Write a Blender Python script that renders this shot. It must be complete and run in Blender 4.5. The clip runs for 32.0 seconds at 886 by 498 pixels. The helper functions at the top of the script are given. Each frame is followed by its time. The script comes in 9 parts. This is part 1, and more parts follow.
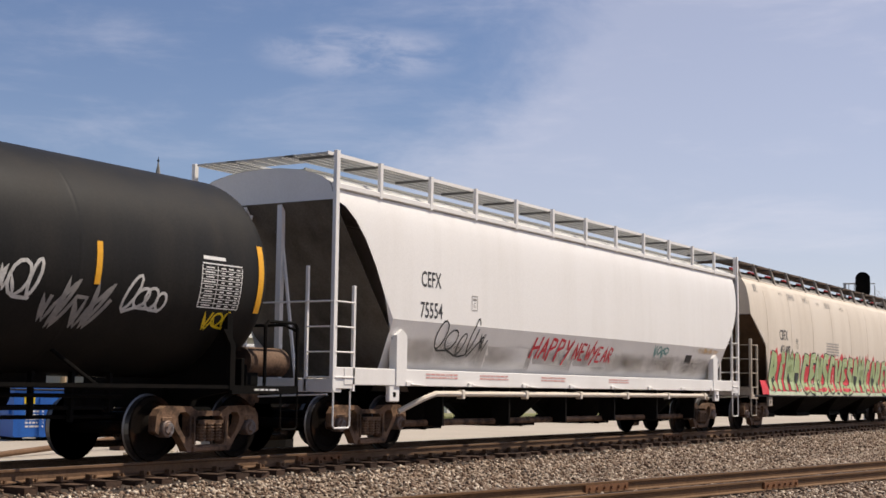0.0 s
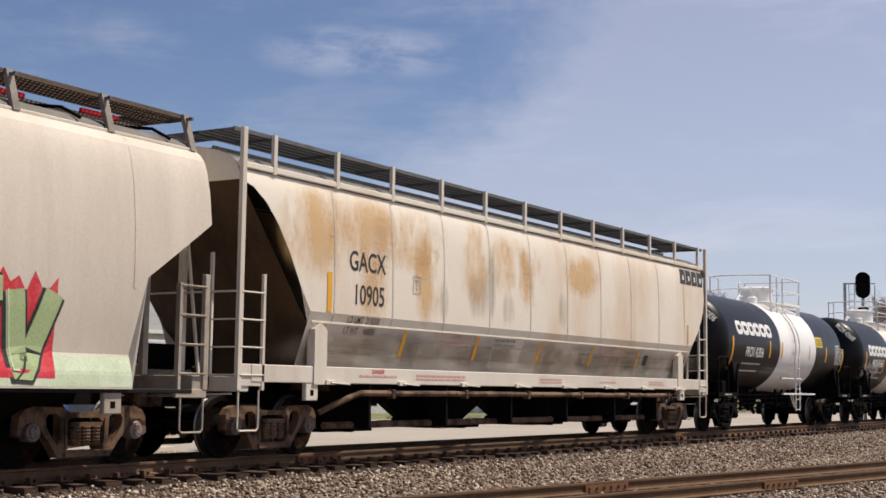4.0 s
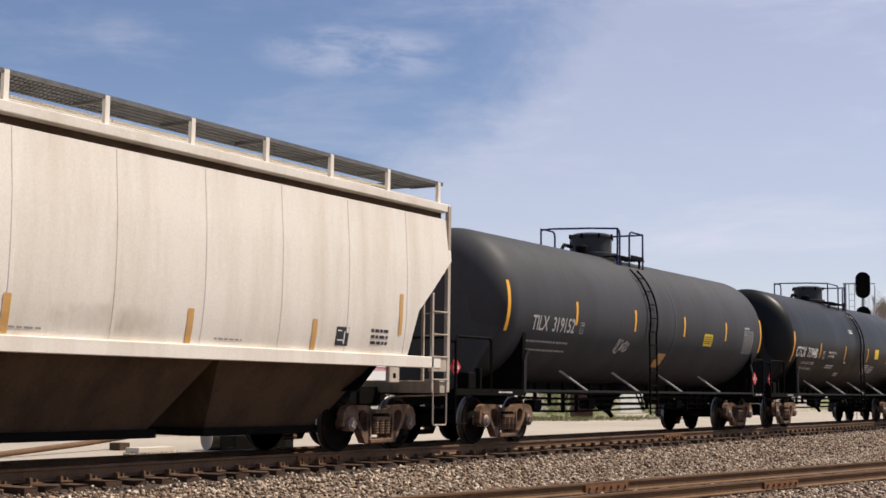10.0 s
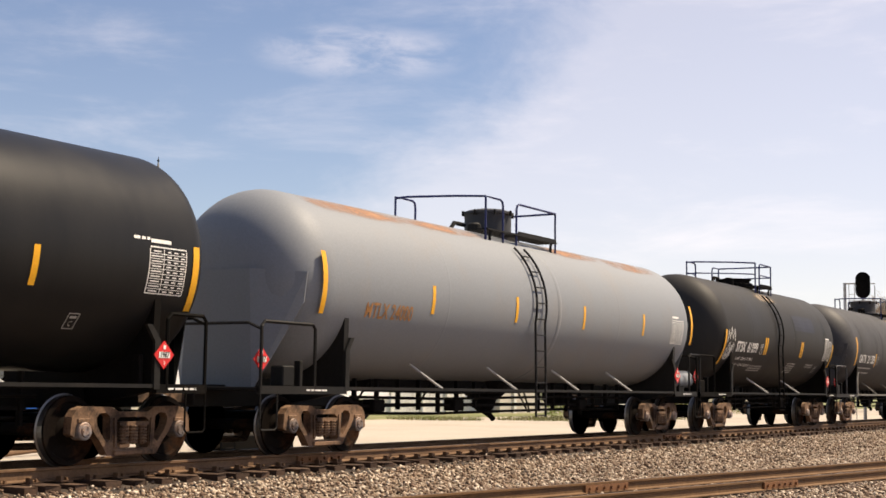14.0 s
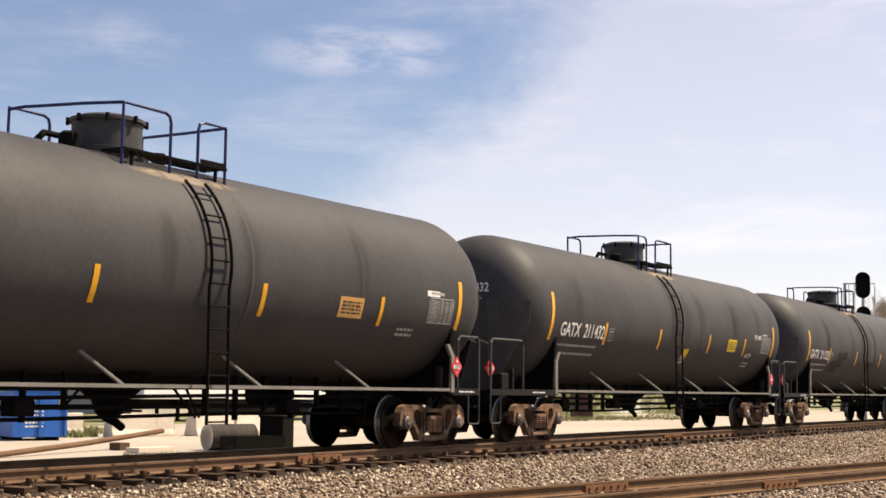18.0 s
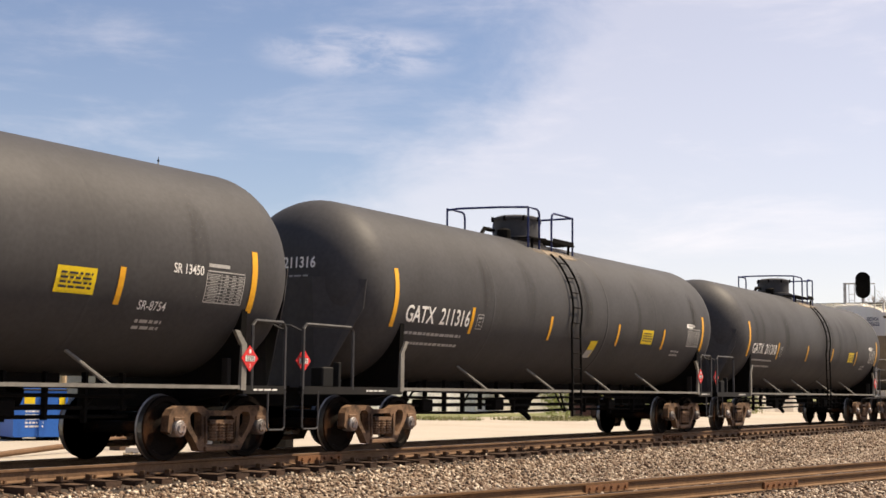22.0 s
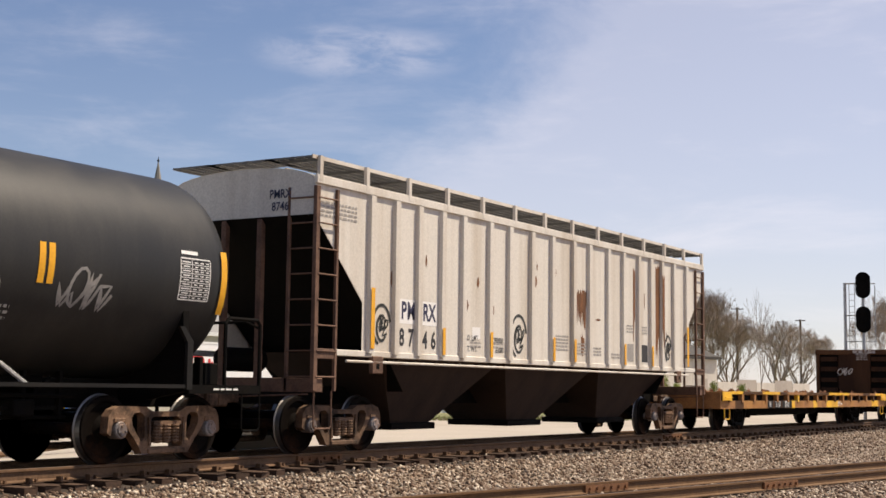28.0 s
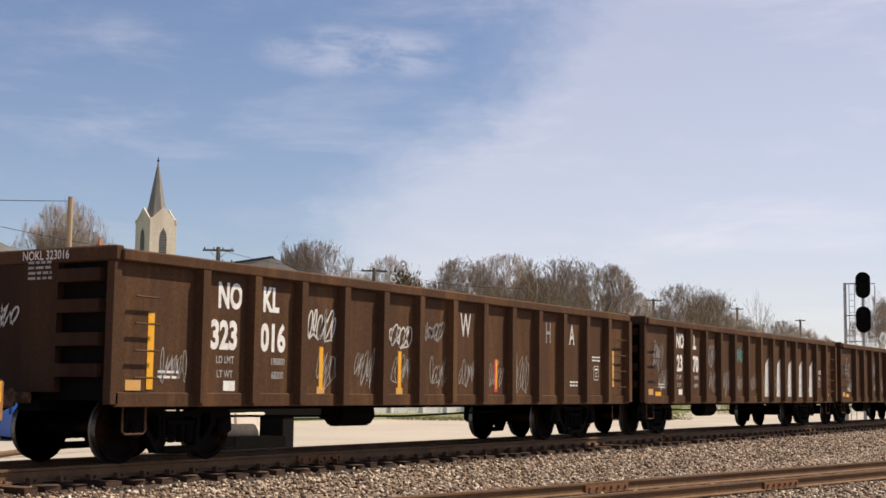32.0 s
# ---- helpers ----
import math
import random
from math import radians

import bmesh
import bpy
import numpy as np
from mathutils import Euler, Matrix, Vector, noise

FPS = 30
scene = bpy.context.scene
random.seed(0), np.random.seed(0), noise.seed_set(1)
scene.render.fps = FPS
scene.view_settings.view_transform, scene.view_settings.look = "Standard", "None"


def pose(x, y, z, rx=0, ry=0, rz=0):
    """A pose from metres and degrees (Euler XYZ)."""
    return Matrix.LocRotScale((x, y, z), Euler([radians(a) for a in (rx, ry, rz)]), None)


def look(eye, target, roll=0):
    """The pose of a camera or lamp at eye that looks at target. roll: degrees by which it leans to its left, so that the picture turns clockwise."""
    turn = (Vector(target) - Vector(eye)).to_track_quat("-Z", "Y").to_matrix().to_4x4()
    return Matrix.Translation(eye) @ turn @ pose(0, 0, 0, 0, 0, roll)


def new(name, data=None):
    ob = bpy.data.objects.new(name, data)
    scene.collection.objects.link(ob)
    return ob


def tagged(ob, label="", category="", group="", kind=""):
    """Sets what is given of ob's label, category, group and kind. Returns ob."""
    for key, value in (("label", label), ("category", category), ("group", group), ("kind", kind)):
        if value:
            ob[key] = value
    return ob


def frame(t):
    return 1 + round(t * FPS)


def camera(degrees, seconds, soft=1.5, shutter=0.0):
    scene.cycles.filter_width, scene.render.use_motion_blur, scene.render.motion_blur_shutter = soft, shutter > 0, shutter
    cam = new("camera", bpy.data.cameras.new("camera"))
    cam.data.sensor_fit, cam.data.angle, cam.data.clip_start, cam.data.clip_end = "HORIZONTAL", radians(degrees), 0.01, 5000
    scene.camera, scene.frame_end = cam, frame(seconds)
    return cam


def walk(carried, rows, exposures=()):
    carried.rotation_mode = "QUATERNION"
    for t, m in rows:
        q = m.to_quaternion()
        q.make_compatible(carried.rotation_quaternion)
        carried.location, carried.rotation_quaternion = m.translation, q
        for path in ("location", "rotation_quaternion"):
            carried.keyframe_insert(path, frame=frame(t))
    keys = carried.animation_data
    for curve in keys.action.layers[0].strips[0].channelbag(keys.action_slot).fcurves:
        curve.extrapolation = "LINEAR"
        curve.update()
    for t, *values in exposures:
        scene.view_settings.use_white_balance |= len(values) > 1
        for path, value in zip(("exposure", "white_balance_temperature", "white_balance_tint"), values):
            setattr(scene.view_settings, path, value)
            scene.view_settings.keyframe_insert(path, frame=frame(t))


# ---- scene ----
cam = camera(36.18, 32.0, soft=1.6)
STILL = pose(0, 0, 1.043, 95.924, -0.7, -58.776)
walk(cam, [(0, STILL), (32, STILL)],
     exposures=[(0, 0.19, 6550, 12), (1, 0.19, 6550, 12), (2, 0.06, 6450, 12), (4.5, 0.10, 6400, 12), (6, 0.06, 6350, 12), (8, 0.18, 6650, 12), (10, 0.28, 6550, 12), (11, 0.35, 6800, 12), (12, 0.61, 7250, 12), (13, 0.71, 7450, 12), (16, 0.79, 7500, 12), (19, 0.78, 7500, 12),
                (23, 0.72, 7450, 12), (24.5, 0.76, 7450, 12), (25.2, 0.72, 7350, 12), (26, 0.46, 7100, 12), (29, 0.44, 6850, 12), (31, 0.46, 6750, 12), (32, 0.42, 6900, 12)])

# ---- world and sun ----
SUN = Vector((0.40, -0.36, 0.84)).normalized()
world = bpy.data.worlds.new("world")
scene.world = world
world.use_nodes = True
wt = world.node_tree
wt.nodes.clear()


def wnode(kind, **kw):
    n = wt.nodes.new(kind)
    for k, v in kw.items():
        if k == "noise_dimensions":
            n.noise_dimensions = v
        elif k == "operation":
            n.operation = v
        elif k == "blend_type":
            n.blend_type = v
    return n


sky = wnode("ShaderNodeTexSky")
sky.sky_type = "NISHITA"
sky.sun_disc = False
sky.sun_elevation = math.asin(SUN.z)
sky.sun_rotation = math.atan2(SUN.x, SUN.y)
sky.air_density, sky.dust_density, sky.ozone_density = 1.0, 0.2, 4.0
coord = wnode("ShaderNodeTexCoord")
wl = wt.links.new


def along(axis):
    """Component of the direction of view along a fixed axis."""
    n = wnode("ShaderNodeVectorMath", operation="DOT_PRODUCT")
    n.inputs[1].default_value = axis
    wl(coord.outputs["Generated"], n.inputs[0])
    return n.outputs["Value"]


def calc(op, a, b, c=None):
    n = wnode("ShaderNodeMath", operation=op)
    for k, v in enumerate((a, b, c)):
        if v is None:
            continue
        if isinstance(v, (int, float)):
            n.inputs[k].default_value = v
        else:
            wl(v, n.inputs[k])
    return n.outputs[0]


def ramp(v, a, b, lo, hi, smooth=True):
    n = wnode("ShaderNodeMapRange")
    n.inputs["From Min"].default_value, n.inputs["From Max"].default_value = a, b
    n.inputs["To Min"].default_value, n.inputs["To Max"].default_value = lo, hi
    if smooth:
        n.interpolation_type = "SMOOTHSTEP"
    wl(v, n.inputs["Value"])
    return n.outputs["Result"]


def sky_noise(scale, stretch, turn, detail=7, rough=0.55):
    m = wnode("ShaderNodeMapping")
    m.inputs["Rotation"].default_value = (0, 0, radians(turn))
    m.inputs["Scale"].default_value = stretch
    n = wnode("ShaderNodeTexNoise")
    n.inputs["Scale"].default_value, n.inputs["Detail"].default_value = scale, detail
    n.inputs["Roughness"].default_value = rough
    n.inputs["Distortion"].default_value = 0.3
    wl(sky_at.outputs[0], m.inputs["Vector"])
    wl(m.outputs["Vector"], n.inputs["Vector"])
    return n.outputs["Fac"]


# across the line of the street, up, and along it
across, up, ahead = along((0.5183, -0.8551, 0)), along((0, 0, 1)), along((0.8551, 0.5183, 0))
sky_at = wnode("ShaderNodeCombineXYZ")
wl(across, sky_at.inputs[0])
wl(up, sky_at.inputs[1])
wl(ahead, sky_at.inputs[2])
# a bank of thin high cloud with a ragged slanting edge
ragged = sky_noise(7.0, (1.0, 1.7, 0.5), 35, 8, 0.6)
front = calc("ADD", calc("MULTIPLY_ADD", up, -0.86, across), 0.176)
front = calc("MULTIPLY_ADD", calc("SUBTRACT", ragged, 0.5), 0.26, front)
bank = ramp(front, -0.05, 0.07, 0.0, 0.295)
# drawn-out cirrus streaks, strongest round one wisp ahead of the bank
streaks = sky_noise(6.0, (1.0, 4.2, 0.6), -14, 8, 0.62)
streaks = ramp(streaks, 0.46, 0.80, 0.0, 0.17)
du = calc("MULTIPLY", calc("ADD", across, 0.062), 15.0)
dv = calc("MULTIPLY", calc("ADD", up, -0.243), 58.0)
near_wisp = calc("ADD", calc("MULTIPLY", du, du), calc("MULTIPLY", dv, dv))
tufted = sky_noise(22.0, (1.0, 2.6, 0.6), -12, 6, 0.6)
wisp = calc("MULTIPLY", ramp(near_wisp, 1.9, 0.0, 0.0, 0.25), ramp(tufted, 0.32, 0.68, 0.0, 1.0))
# haze towards the horizon
haze = ramp(up, 0.26, 0.0, 0.035, 0.12, False)
cloud = calc("ADD", calc("ADD", bank, streaks), calc("ADD", wisp, haze))
cloud = calc("MULTIPLY", cloud, ramp(up, 0.35, 0.65, 1.0, 0.25))
mix = wnode("ShaderNodeMix")
mix.data_type = "RGBA"
mix.inputs["B"].default_value = (12.5, 12.0, 12.9, 1)
bg = wnode("ShaderNodeBackground")
bg.inputs["Strength"].default_value = 0.064
wout = wnode("ShaderNodeOutputWorld")
tint = wnode("ShaderNodeMix", blend_type="MULTIPLY")
tint.data_type = "RGBA"
tint.inputs["Factor"].default_value = 1.0
tint.inputs["B"].default_value = (1.09, 1.08, 1.18, 1)
wl(cloud, mix.inputs["Factor"])
wl(sky.outputs["Color"], tint.inputs["A"])
wl(tint.outputs["Result"], mix.inputs["A"])
wl(mix.outputs["Result"], bg.inputs["Color"])
wl(bg.outputs["Background"], wout.inputs["Surface"])

lamp = bpy.data.lights.new("sun", "SUN")
lamp.energy, lamp.angle, lamp.color = 4.75, radians(0.53), (1.0, 0.90, 0.75)
sun = new("sun", lamp)
sun.matrix_world = look(SUN * 60, (0, 0, 0))

# ---- plan ----
YC = 14.10                      # centre line of the train's track
SPEED = 10.62                   # metres per second, towards -x
GROUND = -0.75

# ---- materials ----
MATS = {}


def paint(name, col, col2=None, amt=0.5, scale=1.5, stretch=(1, 1, 1), lo=0.45, hi=0.7, rough=0.55, metal=0.0,
          fine=0.12, fscale=30.0, bump=0.0, bscale=80.0, coat=0.0, per_object=0.0, spec=0.3):
    """A painted or weathered surface: base colour, large stains of col2, fine grain and relief."""
    if name in MATS:
        return MATS[name]
    m = bpy.data.materials.new(name)
    m.use_nodes = True
    t = m.node_tree
    b = t.nodes["Principled BSDF"]
    b.inputs["Roughness"].default_value = rough
    b.inputs["Metallic"].default_value = metal
    b.inputs["Specular IOR Level"].default_value = spec
    b.inputs["Coat Weight"].default_value = coat
    tc = t.nodes.new("ShaderNodeTexCoord")
    mpg = t.nodes.new("ShaderNodeMapping")
    mpg.inputs["Scale"].default_value = stretch
    t.links.new(tc.outputs["Object"], mpg.inputs["Vector"])
    n1 = t.nodes.new("ShaderNodeTexNoise")
    n1.inputs["Scale"].default_value, n1.inputs["Detail"].default_value = scale, 6
    n1.inputs["Roughness"].default_value = 0.62
    t.links.new(mpg.outputs["Vector"], n1.inputs["Vector"])
    r1 = t.nodes.new("ShaderNodeMapRange")
    r1.inputs["From Min"].default_value, r1.inputs["From Max"].default_value = lo, hi
    r1.inputs["To Max"].default_value = amt
    t.links.new(n1.outputs["Fac"], r1.inputs["Value"])
    mx = t.nodes.new("ShaderNodeMix")
    mx.data_type = "RGBA"
    mx.inputs["A"].default_value = (*col, 1)
    c2 = col2 or tuple(c * 0.6 for c in col)
    mx.inputs["B"].default_value = (*c2, 1)
    t.links.new(r1.outputs["Result"], mx.inputs["Factor"])
    n2 = t.nodes.new("ShaderNodeTexNoise")
    n2.inputs["Scale"].default_value, n2.inputs["Detail"].default_value = fscale, 4
    t.links.new(tc.outputs["Object"], n2.inputs["Vector"])
    r2 = t.nodes.new("ShaderNodeMapRange")
    r2.inputs["From Min"].default_value, r2.inputs["From Max"].default_value = 0.3, 0.7
    r2.inputs["To Min"].default_value, r2.inputs["To Max"].default_value = 1 - fine, 1 + fine
    t.links.new(n2.outputs["Fac"], r2.inputs["Value"])
    ml = t.nodes.new("ShaderNodeMix")
    ml.data_type, ml.blend_type = "RGBA", "MULTIPLY"
    ml.inputs["Factor"].default_value = 1
    t.links.new(mx.outputs["Result"], ml.inputs["A"])
    last = r2.outputs["Result"]
    if per_object:
        oi = t.nodes.new("ShaderNodeObjectInfo")
        r3 = t.nodes.new("ShaderNodeMapRange")
        r3.inputs["To Min"].default_value, r3.inputs["To Max"].default_value = 1 - per_object, 1 + per_object
        t.links.new(oi.outputs["Random"], r3.inputs["Value"])
        mm = t.nodes.new("ShaderNodeMath")
        mm.operation = "MULTIPLY"
        t.links.new(last, mm.inputs[0])
        t.links.new(r3.outputs["Result"], mm.inputs[1])
        last = mm.outputs[0]
    t.links.new(last, ml.inputs["B"])
    t.links.new(ml.outputs["Result"], b.inputs["Base Color"])
    rr = t.nodes.new("ShaderNodeMapRange")
    rr.inputs["To Min"].default_value, rr.inputs["To Max"].default_value = max(0.05, rough - 0.12), min(1, rough + 0.12)
    t.links.new(n1.outputs["Fac"], rr.inputs["Value"])
    t.links.new(rr.outputs["Result"], b.inputs["Roughness"])
    if bump:
        n3 = t.nodes.new("ShaderNodeTexNoise")
        n3.inputs["Scale"].default_value, n3.inputs["Detail"].default_value = bscale, 5
        t.links.new(tc.outputs["Object"], n3.inputs["Vector"])
        bp = t.nodes.new("ShaderNodeBump")
        bp.inputs["Strength"].default_value, bp.inputs["Distance"].default_value = bump, 0.02
        t.links.new(n3.outputs["Fac"], bp.inputs["Height"])
        t.links.new(bp.outputs["Normal"], b.inputs["Normal"])
    MATS[name] = m
    return m


STREAK = (1.2, 1.2, 0.16)       # stains that run down
white = paint("white_paint", (0.82, 0.80, 0.77), (0.66, 0.63, 0.58), 0.3, 0.9, STREAK, rough=0.42, fine=0.03, bump=0.05, bscale=6)
navy = paint("navy_rail_paint", (0.020, 0.028, 0.105), (0.03, 0.032, 0.07), 0.5, 4, rough=0.5, fine=0.1)
clean_band = paint("clean_white_band", (0.88, 0.87, 0.84), (0.74, 0.71, 0.66), 0.4, 0.9, STREAK, rough=0.4, fine=0.03)
soiled_white = paint("soiled_white_band", (0.76, 0.71, 0.64), (0.50, 0.43, 0.35), 0.6, 1.1, STREAK, 0.48, 0.72, rough=0.5, fine=0.05)
pale_red = paint("pale_red_stencil", (0.62, 0.30, 0.27), (0.7, 0.5, 0.46), 0.6, 5, rough=0.6, fine=0.1)
orange_paint = paint("orange_rust_paint", (0.40, 0.19, 0.055), (0.20, 0.09, 0.035), 0.8, 2.0, rough=0.75, fine=0.2)
cream = paint("cream_paint", (0.68, 0.605, 0.505), (0.52, 0.445, 0.355), 0.55, 0.9, STREAK, rough=0.55, fine=0.05, bump=0.06, bscale=6)
ivory = paint("ivory_paint", (0.80, 0.73, 0.61), (0.52, 0.27, 0.09), 0.6, 0.45, (0.7, 1.0, 0.25), 0.54, 0.76, rough=0.5, fine=0.05, bump=0.06, bscale=6)
ivory_clean = paint("ivory_clean", (0.72, 0.66, 0.56), (0.50, 0.42, 0.32), 0.5, 0.9, STREAK, rough=0.5, fine=0.05)
putty = paint("putty_paint", (0.80, 0.745, 0.66), (0.58, 0.49, 0.38), 0.6, 1.1, STREAK, 0.46, 0.72, rough=0.52, fine=0.05, bump=0.06, bscale=6)
stone = paint("grey_white_paint", (0.66, 0.61, 0.54), (0.38, 0.30, 0.22), 0.55, 1.0, (1.6, 1.6, 0.14), 0.48, 0.72, rough=0.6, fine=0.08, bump=0.06, bscale=8)
snow = paint("clean_white_paint", (0.88, 0.85, 0.78), (0.70, 0.63, 0.53), 0.45, 0.7, STREAK, 0.5, 0.75, rough=0.45, fine=0.03, bump=0.04, bscale=6)
# brown dust, set darker to hold the shade round bays and under eaves
dusty = paint("dusty_shade_brown", (0.085, 0.052, 0.030), (0.03, 0.019, 0.012), 0.7, 1.1, STREAK, rough=0.85, fine=0.15, bump=0.1)
black = paint("black_paint", (0.007, 0.007, 0.008), (0.016, 0.015, 0.014), 0.6, 1.2, STREAK, rough=0.34, fine=0.08, coat=0.1, spec=0.12)
tar = paint("dull_black", (0.014, 0.0135, 0.013), (0.03, 0.026, 0.022), 0.6, 1.2, STREAK, rough=0.55, fine=0.15, spec=0.12)
slate = paint("slate_paint", (0.050, 0.051, 0.056), (0.036, 0.036, 0.038), 0.6, 0.8, STREAK, rough=0.62, fine=0.08, spec=0.2)
iron_grey = paint("iron_grey_paint", (0.056, 0.0545, 0.056), (0.037, 0.0355, 0.036), 0.8, 0.55, (0.8, 0.8, 0.6), 0.42, 0.70, rough=0.62, fine=0.10, fscale=14, spec=0.2)
pale_grey = paint("pale_grey_paint", (0.205, 0.22, 0.24), (0.25, 0.21, 0.17), 0.35, 0.6, (0.8, 1, 0.5), 0.52, 0.72, rough=0.6, fine=0.06)
deep_black = paint("underframe_black", (0.006, 0.0055, 0.005), (0.012, 0.009, 0.007), 0.6, 3, rough=0.75, fine=0.2, spec=0.05)
rust_steel = paint("rusty_cast_steel", (0.165, 0.097, 0.058), (0.03, 0.018, 0.012), 0.9, 2.6, (1, 1, 1), 0.45, 0.6, rough=0.8, fine=0.25, bump=0.25, bscale=40, per_object=0.25)
wheel_steel = paint("wheel_steel", (0.008, 0.006, 0.005), (0.052, 0.022, 0.010), 0.8, 1.6, lo=0.52, hi=0.66, rough=0.65, fine=0.2, bump=0.1, per_object=0.2, spec=0.03)
tread = paint("worn_bright_steel", (0.22, 0.21, 0.20), (0.12, 0.10, 0.09), 0.4, 3, rough=0.42, metal=0.9, fine=0.1)
brown = paint("oxide_brown", (0.074, 0.037, 0.019), (0.165, 0.084, 0.036), 0.75, 1.3, (1.6, 1.6, 0.22), 0.46, 0.72, rough=0.75, fine=0.18, bump=0.1, bscale=14, spec=0.15)
amber = paint("amber_reflective", (0.80, 0.40, 0.03), (0.62, 0.28, 0.02), 0.4, 5, rough=0.4, fine=0.06)
faded_amber = paint("faded_amber", (0.62, 0.34, 0.10), (0.55, 0.38, 0.22), 0.6, 4, rough=0.5, fine=0.06)
yellow = paint("yellow_paint", (0.80, 0.46, 0.03), (0.42, 0.20, 0.05), 0.7, 2.5, rough=0.55, fine=0.12)
tan_rust = paint("tan_rust", (0.36, 0.17, 0.06), (0.15, 0.075, 0.035), 0.8, 2.5, rough=0.75, fine=0.2)
letter_white = paint("white_lettering", (0.80, 0.79, 0.76), (0.5, 0.48, 0.45), 0.5, 5, rough=0.5, fine=0.08)
letter_dim = paint("dim_lettering", (0.42, 0.41, 0.39), (0.2, 0.2, 0.2), 0.6, 7, rough=0.6, fine=0.12)
letter_black = paint("black_lettering", (0.035, 0.034, 0.036), (0.07, 0.065, 0.06), 0.5, 6, rough=0.5, fine=0.1)
letter_blue = paint("dark_blue_lettering", (0.035, 0.035, 0.075), (0.07, 0.07, 0.10), 0.5, 6, rough=0.5, fine=0.1)
letter_grey = paint("grey_lettering", (0.30, 0.28, 0.26), (0.45, 0.42, 0.38), 0.5, 6, rough=0.6, fine=0.1)
notice_yellow = paint("yellow_notice", (0.78, 0.56, 0.02), (0.6, 0.42, 0.05), 0.4, 4, rough=0.45, fine=0.05)
spray_red = paint("red_spray", (0.60, 0.035, 0.05), (0.68, 0.2, 0.2), 0.5, 8, rough=0.6, fine=0.1)
spray_green = paint("green_spray", (0.40, 0.49, 0.25), (0.27, 0.36, 0.15), 0.8, 1.6, (1, 1, 0.5), rough=0.6, fine=0.1)
spray_mint = paint("pale_green_spray", (0.60, 0.68, 0.50), (0.45, 0.55, 0.33), 0.7, 2.5, rough=0.6, fine=0.1)
spray_dark = paint("black_spray", (0.03, 0.032, 0.03), (0.07, 0.07, 0.06), 0.5, 8, rough=0.6, fine=0.1)
spray_white = paint("white_spray", (0.62, 0.61, 0.58), (0.35, 0.34, 0.32), 0.7, 6, rough=0.6, fine=0.12)
spray_grey = paint("grey_spray", (0.24, 0.23, 0.22), (0.4, 0.37, 0.33), 0.6, 8, rough=0.6, fine=0.1)
spray_teal = paint("teal_spray", (0.12, 0.30, 0.28), (0.25, 0.38, 0.36), 0.6, 8, rough=0.6, fine=0.1)
rust_patch = paint("rust_patch", (0.20, 0.085, 0.035), (0.08, 0.04, 0.025), 0.8, 5, (1, 1, 0.3), rough=0.85, fine=0.25)
placard_red = paint("red_placard", (0.62, 0.03, 0.03), (0.5, 0.04, 0.04), 0.4, 6, rough=0.4, fine=0.04)
grate = paint("galvanised_grating", (0.16, 0.16, 0.155), (0.09, 0.08, 0.075), 0.6, 3, rough=0.6, metal=0.4, fine=0.15)
pale_grate = paint("pale_painted_grating", (0.55, 0.55, 0.53), (0.4, 0.39, 0.37), 0.5, 3, rough=0.6, fine=0.1)
plank = paint("brown_running_board", (0.12, 0.085, 0.062), (0.07, 0.05, 0.038), 0.7, 2, (0.3, 2, 2), rough=0.85, fine=0.2)
rail_rust = paint("rail_rust", (0.155, 0.088, 0.048), (0.085, 0.047, 0.025), 0.7, 2, rough=0.8, fine=0.2, bump=0.15, bscale=50)
rail_top = paint("rail_head", (0.045, 0.042, 0.045), (0.03, 0.027, 0.026), 0.6, 1.5, (0.1, 1, 1), rough=0.5, metal=0.3, fine=0.1)
tie_wood = paint("weathered_tie", (0.060, 0.034, 0.022), (0.105, 0.066, 0.043), 0.7, 2.5, (0.5, 0.25, 1), rough=0.9, fine=0.25, bump=0.4, bscale=25, per_object=0.3)


